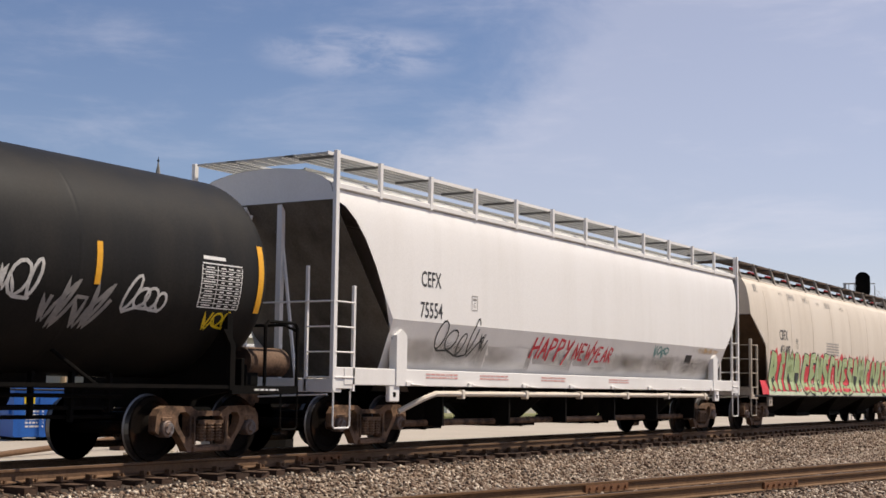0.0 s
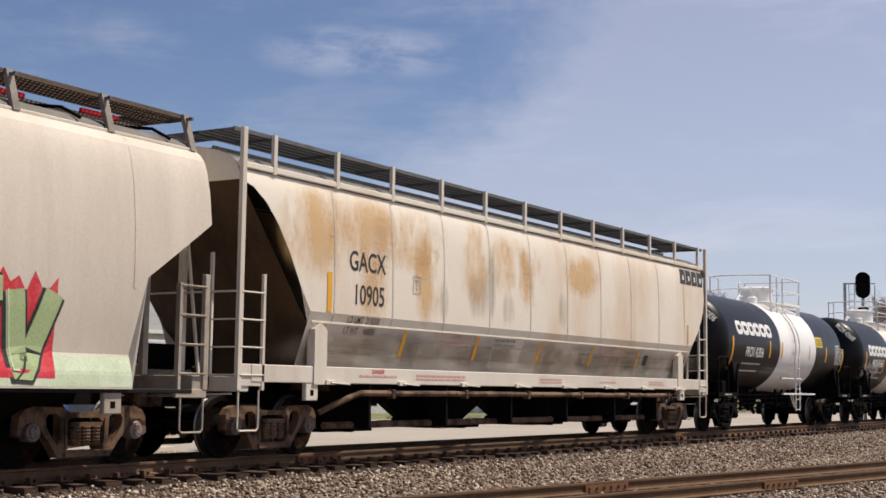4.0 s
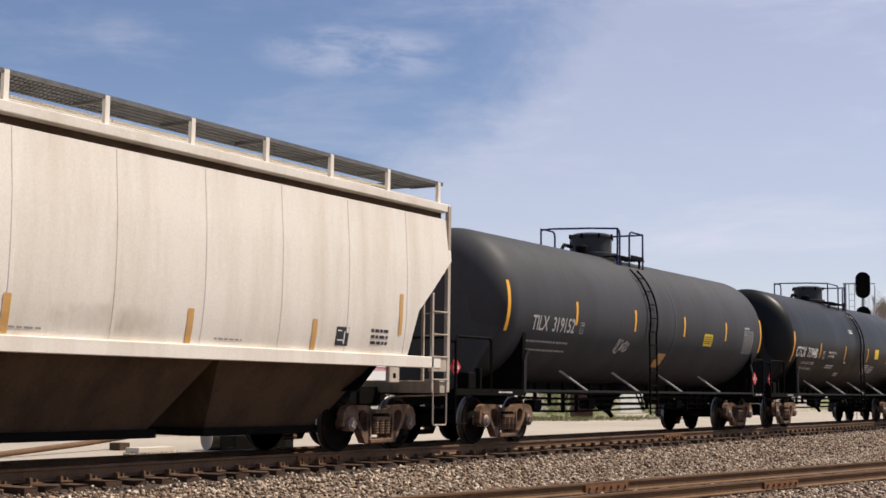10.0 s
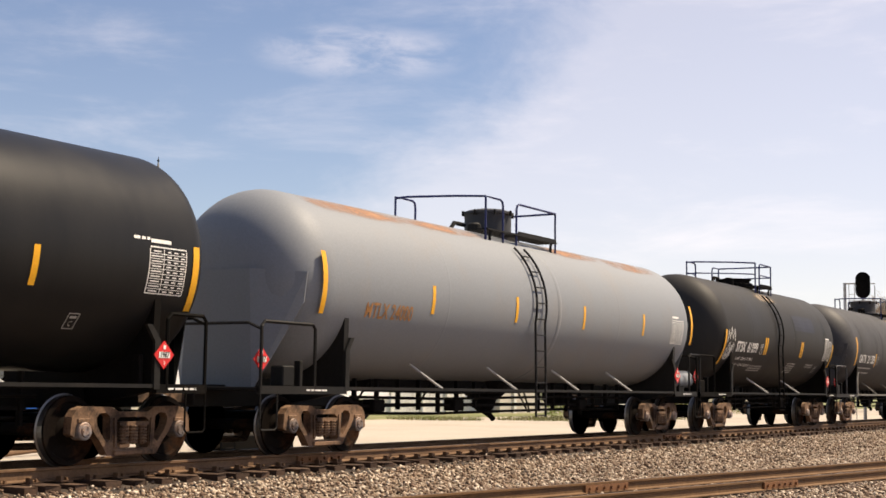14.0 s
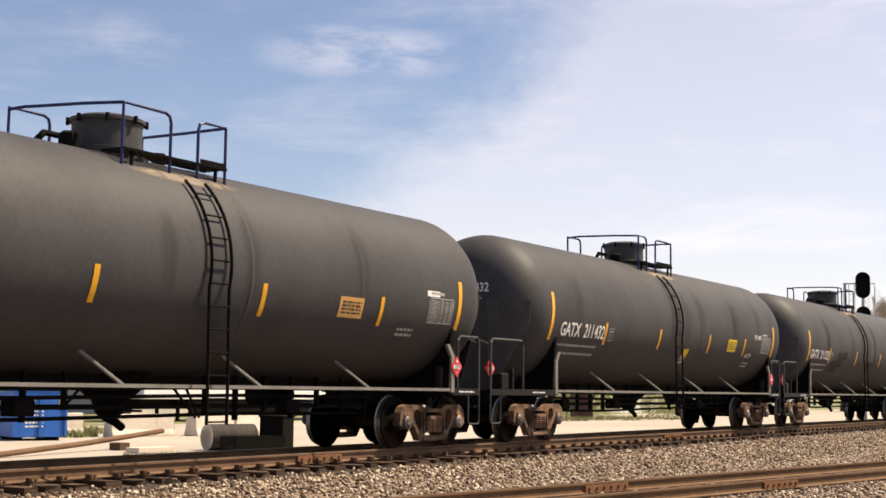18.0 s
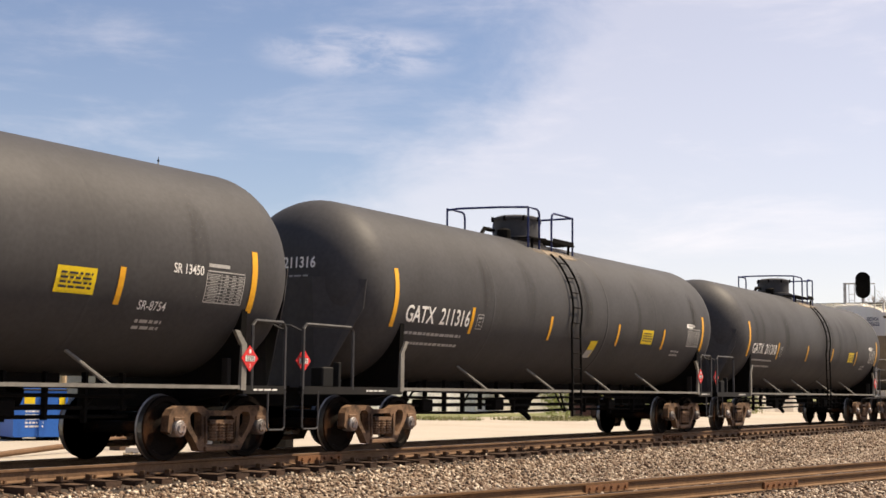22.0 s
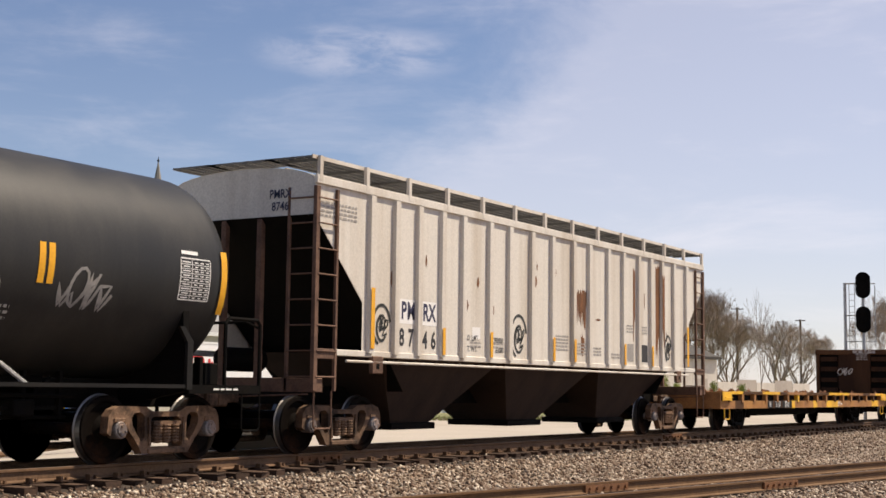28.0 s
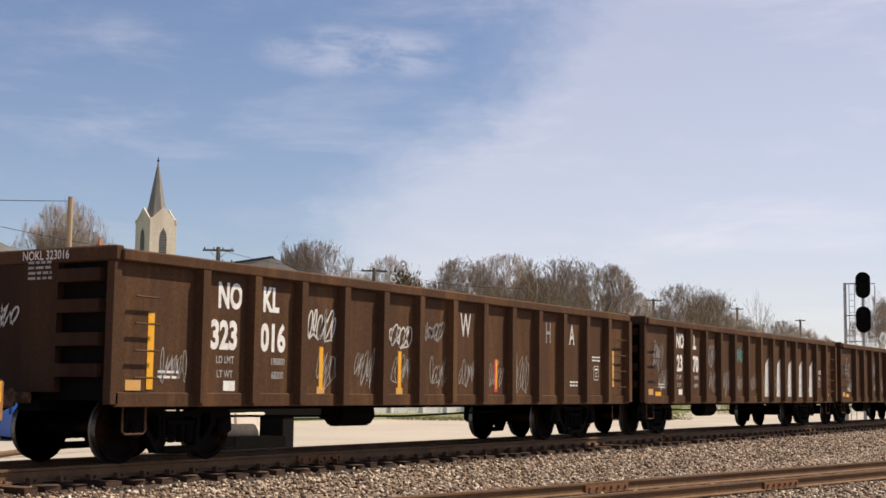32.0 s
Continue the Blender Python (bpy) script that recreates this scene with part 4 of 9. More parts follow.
            if k % 3 == 0:
                tube(bm, [(x, -0.55, 0.74), (x + 0.45, -0.55, 1.15)], 0.02)
            if k % 4 == 1:
                box(bm, x - 0.22, x + 0.14, -0.66, -0.40, 0.64, 0.86, bev=0.02)
    for y, z in ((-0.62, 0.90), (-0.85, 1.02), (-0.48, 0.62)):
        tube(bm, [(-tc / 2 + 1.3, y, z), (-tc * 0.2, y, z - 0.03), (tc * 0.15, y, z + 0.02), (tc / 2 - 1.3, y, z)], 0.028)
    box(bm, -tc * 0.33, tc * 0.33, -0.30, 0.30, 1.00, 1.24)
    part("brake_rigging", bm, deep_black, car)
    return car, side


def hoop(car, side_r, zc, x, mat, w=0.10):
    """A raised strap round the shell."""
    bm = bmesh.new()
    lathe(bm, [(x - w / 2, side_r), (x - w / 2 + 0.01, side_r + 0.007), (x + w / 2 - 0.01, side_r + 0.007), (x + w / 2, side_r)], "x", 72, (0, 0, zc))
    part("strap", bm, mat, car, "", True)


# ---- covered hoppers ----
def grating(parent, x0, x1, y0, y1, z, mat):
    bm = bmesh.new()
    for k in range(6):
        y = y0 + (y1 - y0) * k / 5
        box(bm, x0, x1, y - 0.008, y + 0.008, z - 0.02, z + 0.02)
    n = int((x1 - x0) / 0.075)
    for k in range(n + 1):
        x = x0 + (x1 - x0) * k / n
        box(bm, x - 0.012, x + 0.012, y0, y1, z - 0.012, z + 0.012)
    return part("running_board", bm, mat, parent)


def hopper_car(c):
    car = thing("covered_hopper_car", c["label"], "hopper car", "cars of the freight train", c["x"], YC, 0)
    hb, tc, col = c["half"], c["tc"], c["paint"]
    pts = c["side"]
    side = Side(pts)
    zbot, ztop = pts[0][1], pts[-1][1]
    zd0, zd1, dx = c["cut"]
    ends = {-1: (zd0, zd1, dx, c.get("bow", 1.0), 0.0), 1: c.get("cut_far", (zd0, zd1, dx, c.get("bow", 1.0), 0.0))}

    def lower(x):
        za, zb, wide, bow, inset = ends[1 if x > 0 else -1]
        d = hb - inset - abs(x)
        if d < 0:
            return ztop - 0.02
        if d < wide:
            return za + (zb - za) * (d / wide) ** bow
        return zbot
    # side sheets
    xs = sorted({-hb, hb, -hb + dx, hb - dx, -hb + dx + 0.02, hb - dx - 0.02} | {s * (hb - dx * k / 6) for k in range(7) for s in (-1, 1)} | {-hb + dx + (2 * hb - 2 * dx) * k / 8 for k in range(9)}
                | ({hb - ends[1][4] - ends[1][2] * k for k in (-0.002, 0.0, 0.03, 0.08, 0.15, 0.25, 0.4, 0.6, 0.8, 1.0, 1.012)} if "cut_far" in c else set()))
    def out(z):
        q = side.at(max(z, zbot), 0, 0)
        return -q.x
    rows = []
    zl = sorted({z for _, z in pts} | {(a[1] + b[1]) / 2 for a, b in zip(pts, pts[1:])})
    n = len(zl) - 1
    for x in xs:
        z0 = lower(x)
        rows.append([(x, out(max(z, z0)), max(z, z0)) for z in zl])
    for s in (-1, 1):
        bm = bmesh.new()
        g = [[bm.verts.new((x, s * y, z)) for x, y, z in r] for r in rows]
        for a, b in zip(g, g[1:]):
            for k in range(n):
                bm.faces.new((a[k], b[k], b[k + 1], a[k + 1]))
        bmesh.ops.remove_doubles(bm, verts=bm.verts[:], dist=0.0005)
        part("side_sheet", bm, col, car, c.get("side_label", ""), 11)
    # slope sheets, end sheets and roof
    ye = out(zd0) - 0.01
    for s in (-1, 1):
        bm = bmesh.new()
        zd0, zd1, dx, _, inset = ends[s]
        he = hb - inset
        a = [(s * he, -ye, zd0), (s * he, ye, zd0), (s * (he - dx), ye, zd1), (s * (he - dx), -ye, zd1)]
        low_x = hb - dx - (zd1 - 1.0) * dx / max(0.2, zd0 - zd1)
        b = [(s * (he - dx), -ye, zd1), (s * (he - dx), ye, zd1), (s * max(low_x, hb - 3.2), ye * 0.9, 1.0), (s * max(low_x, hb - 3.2), -ye * 0.9, 1.0)]
        for q in (a, b):
            bm.faces.new([bm.verts.new(p) for p in q])
        bmesh.ops.remove_doubles(bm, verts=bm.verts[:], dist=0.001)
        # slope sheets take their own colour, mostly far darker than the sides
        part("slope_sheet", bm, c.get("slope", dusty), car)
    zd0, zd1, dx = c["cut"]
    crown = c.get("crown", 0.28)
    arc = [(pts[-1][0] * math.cos(math.pi * k / 12), ztop + crown * math.sin(math.pi * k / 12)) for k in range(13)]
    for s in (-1, 1):
        bm = bmesh.new()
        up = [(y - 0.005, z) for y, z in pts if z > zd0 + 0.01]
        poly = [(-y, z) for y, z in up[-2::-1]] + [(-out(zd0) + 0.005, zd0), (out(zd0) - 0.005, zd0)] + up[:-1] + arc
        prism(bm, poly, s * (hb - 0.01), s * (hb - 0.04), "x")
        part("end_sheet", bm, c.get("end_paint", col), car)
    bm = bmesh.new()
    a = [bm.verts.new((-hb, y, z)) for y, z in arc]
    b = [bm.verts.new((hb, y, z)) for y, z in arc]
    for k in range(12):
        bm.faces.new((a[k], a[k + 1], b[k + 1], b[k]))
    part("roof", bm, c.get("roof", col), car, "", True)
    # eave, side sill
    ez = c.get("eave", 0.16)
    yo = pts[-1][0]
    for s in (-1, 1):
        eo = c.get("eave_out", 0.045)
        e0, e1 = c.get("eave_z", (ztop - ez * 0.3, ztop + ez * 0.7))
        part("eave_rail", boxed(-hb, hb, min(s * (yo - 0.02), s * (yo + eo)), max(s * (yo - 0.02), s * (yo + eo)), e0, e1, 0.01), col, car)
        if "eave_z" in c and c.get("shade_plate", True):
            # added dark plate: the eave's shadow line put into colour
            ya, yb = sorted((s * (yo + 0.03), s * (yo + 0.045)))
            part("eave_gap_plate", boxed(-hb + 0.02, hb - 0.02, ya, yb, e0 - 0.115, e0), dusty, car, "dark plate recessed under the eave, coloured for the shade there")
    s0, s1 = c["sill"]
    for s in (-1, 1):
        ys = c.get("sill_y", 1.53)
        part("side_sill", boxed(-hb + 0.30, hb - 0.30, min(s * (ys - 0.12), s * ys), max(s * (ys - 0.12), s * ys), s0, s1, 0.01), c.get("sill_paint", col), car)
    # seams or ribs
    zl = c.get("rib_low", zbot)
    for x in c.get("seams", ()):
        bm = bmesh.new()
        prev = None
        for k in range(15):
            z = max(lower(x), zl) + (c.get("seam_top", ztop - 0.05) - max(lower(x), zl)) * k / 14
            y = -out(z)
            w, d = c.get("seam", (0.035, 0.007))
            row = [bm.verts.new((x - w, y - 0.001, z)), bm.verts.new((x - w * 0.8, y - d, z)), bm.verts.new((x + w * 0.8, y - d, z)), bm.verts.new((x + w, y - 0.001, z))]
            if prev:
                for i in range(3):
                    bm.faces.new((prev[i], prev[i + 1], row[i + 1], row[i]))
            prev = row
        part(c.get("seam_name", "weld_seam"), bm, c.get("seam_paint", col), car)
    # bays
    nb = c.get("bays", 3)
    inner = hb - c.get("bay_in", 2.0)
    wbay = 2 * inner / nb
    for k in range(nb):
        x0, x1 = -inner + wbay * k, -inner + wbay * (k + 1)
        xm = (x0 + x1) / 2
        top, bot = s0 + 0.1, c.get("bay_low", 0.42)
        bw = c.get("bay_w", 0.62)
        bm = bmesh.new()
        u = [(x0, -1.42, top), (x1, -1.42, top), (x1, 1.42, top), (x0, 1.42, top)]
        d = [(xm - bw, -0.62, bot), (xm + bw, -0.62, bot), (xm + bw, 0.62, bot), (xm - bw, 0.62, bot)]
        if c.get("round_bay"):
            u = [(x0 + (x1 - x0) * (0.5 + 0.5 * math.cos(t)), 1.35 * math.sin(t), top) for t in (2 * math.pi * j / 20 for j in range(20))]
            d = [(xm + bw * math.cos(t), 0.6 * math.sin(t), bot) for t in (2 * math.pi * j / 20 for j in range(20))]
        a = [bm.verts.new(p) for p in u]
        b = [bm.verts.new(p) for p in d]
        m = len(u)
        for i in range(m):
            bm.faces.new((a[i], a[(i + 1) % m], b[(i + 1) % m], b[i]))
        bm.faces.new(b)
        # bay colours carry the shade under the body as well as dust
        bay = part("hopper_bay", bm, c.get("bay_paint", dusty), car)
        part("outlet_gate", boxed(xm - bw - 0.12, xm + bw + 0.12, -0.72, 0.72, bot - 0.10, bot + 0.02, 0.01), deep_black, bay)
        if c.get("round_bay"):
            lp = bmesh.new()
            lathe(lp, [(-0.82, 0.09), (0.82, 0.09)], "y", 12, (xm, 0, bot - 0.02))
            part("outlet_pipe", lp, deep_black, bay)
    part("centre_sill", boxed(-hb + 0.2, hb - 0.2, -0.18, 0.18, 0.78, 1.08), deep_black, car)
    if c.get("pipe"):
        pl = c["pipe"]
        part("side_pipe", tubed([(-hb + 2.4, -1.2, 0.66), (-hb + 2.8, -1.45, 0.88), (-hb + 3.1, -1.52, 0.97), (hb - 2.6, -1.52, 0.97), (hb - 2.45, -1.5, 0.90)], 0.05, 8), pl, car, "long unloading pipe")
        part("side_pipe", tubed([(-hb + 2.6, -1.15, 0.45), (hb - 3.2, -1.15, 0.45)], 0.06, 8), rust_steel, car)
        for k in range(6):
            x = -hb + 3.4 + (2 * hb - 6.8) * k / 5
            part("pipe_hanger", boxed(x - 0.03, x + 0.03, -1.5, -1.12, 0.40, 1.10), deep_black, car)
            part("pipe_clamp", boxed(x + 0.55, x + 0.65, -1.58, -1.45, 0.88, 1.04, 0.01), pl, car)
        for k in range(8):
            x = -hb + 2.2 + (2 * hb - 4.4) * k / 7
            l = part("latch", boxed(x - 0.12, x + 0.12, -1.57, -1.53, 1.10, 1.17, 0.005), c.get("sill_paint", col), car)
            part("latch_handle", tubed([(x, -1.58, 1.13), (x + 0.5, -1.58, 1.11)], 0.014, 5), c.get("sill_paint", col), l)
    # ends: sill, posts, ladders, steps
    tp = c.get("trim", col)
    part("hatch_rail", boxed(-hb + 0.5, hb - 0.5, -0.52, -0.48, ztop + crown + 0.02, ztop + crown + 0.06), c.get("roof", col), car)
    lt = c.get("post_top", ztop + 0.05)
    for s in (-1, 1):
        bogie(car, s * tc / 2)
        xe = s * hb
        part("end_sill", boxed(min(xe - s * 0.28, xe), max(xe - s * 0.28, xe), -1.50, 1.50, 0.98, 1.20, 0.01), tp, car)
        part("corner_plate", boxed(min(xe - s * 0.62, xe), max(xe - s * 0.62, xe), -1.52, -1.46, s0 - 0.06, s1, 0.008), tp, car)
        if c.get("side_post"):
            xp = xe - s * c["side_post"]
            bm = bmesh.new()
            prism(bm, [(xp - 0.16, 1.1), (xp + 0.16, 1.1), (xp + 0.16, 1.95), (xp, 2.05), (xp - 0.16, 1.95)], -1.55, -1.40)
            part("side_post", bm, tp, car)
        if c.get("braces"):
            for y0, y1 in ((-0.3, -0.78), (0.3, 0.78)):
                part("end_brace", tubed([(xe - s * 0.12, y0, zd0 - 0.15), (xe - s * 0.02, y1, 1.15)], 0.03), tp, car)
            part("end_rail", tubed([(xe + s * 0.03, -1.5, 2.42), (xe + s * 0.03, 1.5, 2.42)], 0.016, 5), tp, car)
        jp = part("jacking_pad", boxed(min(xe - s * 1.62, xe - s * 1.94), max(xe - s * 1.62, xe - s * 1.94), -1.52, -1.44, s0 - 0.27, s0 + 0.02, 0.015), tp, car)
        part("pad_hole", boxed(xe - s * 1.78 - 0.05, xe - s * 1.78 + 0.05, -1.524, -1.50, s0 - 0.20, s0 - 0.10, 0.01), deep_black, jp)
        part("corner_post", boxed(min(xe - s * 0.09, xe + s * 0.01), max(xe - s * 0.09, xe + s * 0.01), -1.53, -1.46, 1.0, lt, 0.006), tp, car)
        part("corner_post", boxed(min(xe - s * 0.09, xe + s * 0.01), max(xe - s * 0.09, xe + s * 0.01), 1.46, 1.53, 1.0, lt, 0.006), tp, car)
        zi = c.get("inner_top", 2.9)
        part("ladder_stile", boxed(min(xe - s * 0.60, xe - s * 0.54), max(xe - s * 0.60, xe - s * 0.54), -1.53, -1.48, 1.0, zi, 0.004), tp, car)
        part("ladder_stile", boxed(min(xe - s * 0.05, xe), max(xe - s * 0.05, xe), -1.0, -0.95, 1.0, c.get("end_stile", 3.0), 0.004), tp, car)
        for z in [1.22 + 0.4 * k for k in range(int((c.get("rung_top", 2.45) - 1.22) / 0.4) + 1)]:
            part("rung", tubed([(xe - s * 0.05, -1.53, z), (xe - s * 0.57, -1.53, z)], 0.014, 5), tp, car)
            part("rung", tubed([(xe, -1.5, z), (xe, -0.97, z)], 0.014, 5), tp, car)
        stirrup(car, xe - s * 0.28, -1.5, 1.0, 0.42, tp, 0.46)
        part("cut_lever", tubed([(xe + s * 0.04, -1.45, 0.95), (xe + s * 0.08, -0.6, 0.92), (xe + s * 0.2, -0.2, 0.9)], 0.014, 5), tp, car)
        coupler(car, xe, s)
        part("end_post", boxed(min(xe - s * 0.12, xe - s * 0.02), max(xe - s * 0.12, xe - s * 0.02), -0.42, -0.32, 1.1, zd0, 0.005), tp, car)
        part("end_post", boxed(min(xe - s * 0.12, xe - s * 0.02), max(xe - s * 0.12, xe - s * 0.02), 0.32, 0.42, 1.1, zd0, 0.005), tp, car)
    bm = bmesh.new()
    lathe(bm, [(-0.5, 0.01), (-0.46, 0.2), (0.46, 0.2), (0.5, 0.01)], "x", 16, (-hb + 0.7, 0.5, 1.5))
    part("air_reservoir", bm, deep_black, car, "", True)
    # running boards with posts
    rz = c.get("board", 4.62)
    for s in (-1, 1):
        y0, y1 = sorted((s * c.get("by0", 0.52), s * c.get("by1", 1.36)))
        grating(car, -hb - 0.05, hb + 0.05, y0, y1, rz, c.get("mesh", grate))
    part("board_edge", boxed(-hb - 0.05, hb + 0.05, -c.get("by1", 1.36) - 0.02, -c.get("by1", 1.36), rz - 0.03, rz + 0.03), c.get("board_paint", tp), car)
    for s in (-1, 1):
        grating(car, min(s * (hb - 0.55), s * (hb + 0.05)), max(s * (hb - 0.55), s * (hb + 0.05)), -0.70, 0.70, rz, c.get("mesh", grate))
    npost = c.get("posts", 10)
    for x in c.get("post_x", [-hb + 0.1 + (2 * hb - 0.2) * k / (npost - 1) for k in range(npost)]):
        if c.get("slant"):
            bm = bmesh.new()
            y0, y1 = -yo - 0.01, -c["by1"] - 0.02
            prism(bm, [(y0 - 0.035, ztop), (y0 + 0.035, ztop), (y1 + 0.035, rz + 0.03), (y1 - 0.035, rz + 0.03)], x - 0.055, x + 0.055, "x")
            p = part("board_post", bm, c.get("post_paint", tp), car)
        else:
            p = part("board_post", boxed(x - 0.04, x + 0.04, -yo - 0.05, -yo + 0.01, ztop, rz + 0.02), c.get("post_paint", tp), car)
        part("bracket", boxed(x - 0.02, x + 0.02, -yo, -0.70, rz - 0.06, rz - 0.02), grate, p)
    for body, y, z, h, ink in c.get("end_text", ()):
        if isinstance(body, str):
            v, f = letters(body, h, 0.85, 0.012)
        else:
            v, f = small_print(body, 0.7, h, 4)
        me = bpy.data.meshes.new("lettering")
        me.from_pydata([(-hb - 0.004, y - u, z + w) for u, w in v], [], f)
        shared("lettering", me, ink, car)
    bm = bmesh.new()
    box(bm, -hb + 0.8, hb - 0.8, -0.32, 0.32, ztop + crown - 0.02, ztop + crown + 0.10)
    part("roof_hatch", bm, c.get("roof", col), car)
    if c.get("latches"):
        for k in range(11):
            x = -hb + 1.3 + (2 * hb - 2.6) * k / 10
            part("hatch_latch", boxed(x - 0.35, x + 0.35, -0.62, -0.56, ztop + crown + 0.03, ztop + crown + 0.10, 0.01), placard_red, car, "red hatch bar")
            part("hatch_cable", tubed([(x + 0.5, -0.45, ztop + crown), (x + 0.7, -0.9, ztop + 0.26), (x + 0.75, -1.2, ztop + 0.1)], 0.025, 5), deep_black, car)
    return car, side


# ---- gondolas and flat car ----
# darker copy of the oxide brown: the gondola ends' shade as colour
shaded_brown = paint("shaded_end_oxide", (0.034, 0.016, 0.009), (0.078, 0.040, 0.020), 0.7, 1.2, STREAK, rough=0.75, fine=0.15, spec=0.12)


def gondola_car(c):
    car = thing("gondola_car", c["label"], "gondola car", "cars of the freight train", c["x"], YC, 0)
    hb, tc = 8.08, 12.6
    z0, z1, yo = 0.80, 2.64, 1.55
    side = Side([(yo, z0), (yo, z1)])
    for s in (-1, 1):
        ya, yb = sorted((s * (yo - 0.03), s * yo))
        part("side_wall", boxed(-hb, hb, ya, yb, z0, z1), brown, car)
        ya, yb = sorted((s * (yo - 0.10), s * (yo + 0.09)))
        part("top_chord", boxed(-hb, hb, ya, yb, z1, z1 + 0.16, 0.02), brown, car)
        ya, yb = sorted((s * (yo - 0.02), s * (yo + 0.03)))
        part("bottom_chord", boxed(-hb, hb, ya, yb, z0 - 0.03, z0 + 0.16, 0.01), brown, car)
        xe = s * hb
        xa, xb = sorted((xe - s * 0.03, xe))
        # end wall near black, standing for the shaded pockets between the ribs
        part("end_wall", boxed(xa, xb, -yo, yo, z0 + 0.05, z1 + 0.1), deep_black, car)
        xa, xb = sorted((xe - s * 0.06, xe + s * 0.10))
        part("end_chord", boxed(xa, xb, -yo - 0.05, yo + 0.05, z1, z1 + 0.20, 0.02), brown, car)
        for y in (-yo, yo):
            ya, yb = sorted((y - 0.03, y + 0.10) if y < 0 else (y - 0.10, y + 0.03))
            xa, xb = sorted((xe - s * 0.05, xe + s * 0.10))
            part("corner_post", boxed(xa, xb, ya, yb, z0, z1, 0.01), brown, car)
        for z in (1.15, 1.55, 1.98, 2.38):
            for ya, yb in ((-1.38, -0.62), (0.72, 1.38)):
                bm = bmesh.new()
                prism(bm, [(ya, z), (yb, z), (yb, z + 0.17), (ya, z + 0.17)], xe, xe + s * 0.15, "x")
                part("end_rib", bm, shaded_brown, car)
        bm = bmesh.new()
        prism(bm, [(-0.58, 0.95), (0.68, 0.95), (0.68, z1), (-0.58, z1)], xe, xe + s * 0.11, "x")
        part("end_panel", bm, shaded_brown, car)
        for z in (1.15, 1.5, 1.85, 2.2):
            x0 = xe - s * 0.25
            part("grab_iron", tubed([(x0, -yo - 0.09, z), (x0 - s * 0.45, -yo - 0.09, z)], 0.014, 5), brown, car)
        stirrup(car, xe - s * 0.45, -1.48, 0.80, 0.42, brown, 0.42)
        coupler(car, xe, s)
        bogie(car, s * tc / 2, deep_black)
        placed = [(-6.52 + 1.115 * k) for k in range(14)]
        for x in (placed if s < 0 else placed):
            bm = bmesh.new()
            o = s * yo
            base = [(x - 0.11, o), (x + 0.11, o), (x + 0.075, o + s * 0.14), (x - 0.075, o + s * 0.14)]
            a = [bm.verts.new((px, py, z0 + 0.02)) for px, py in base]
            b = [bm.verts.new((px, py, z1)) for px, py in base]
            bm.faces.new(a)
            bm.faces.new(b)
            for i in range(4):
                bm.faces.new((a[i], a[(i + 1) % 4], b[(i + 1) % 4], b[i]))
            part("side_stake", bm, brown, car)
    part("floor_plate", boxed(-hb + 0.05, hb - 0.05, -yo + 0.05, yo - 0.05, 1.06, 1.12), brown, car)
    part("centre_sill", boxed(-hb, hb, -0.2, 0.2, 0.70, 1.06), deep_black, car)
    for k in range(8):
        x = -6.5 + 13 * k / 7
        part("cross_bearer", boxed(x - 0.05, x + 0.05, -1.4, 1.4, 0.80, 1.06), deep_black, car)
    bm = bmesh.new()
    lathe(bm, [(-0.5, 0.01), (-0.46, 0.22), (0.46, 0.22), (0.5, 0.01)], "x", 14, (-1.4, -0.5, 0.62))
    tube(bm, [(-4.4, -0.4, 0.6), (0.5, -0.4, 0.55), (4.4, -0.4, 0.62)], 0.02)
    part("brake_rigging", bm, deep_black, car)
    return car, side


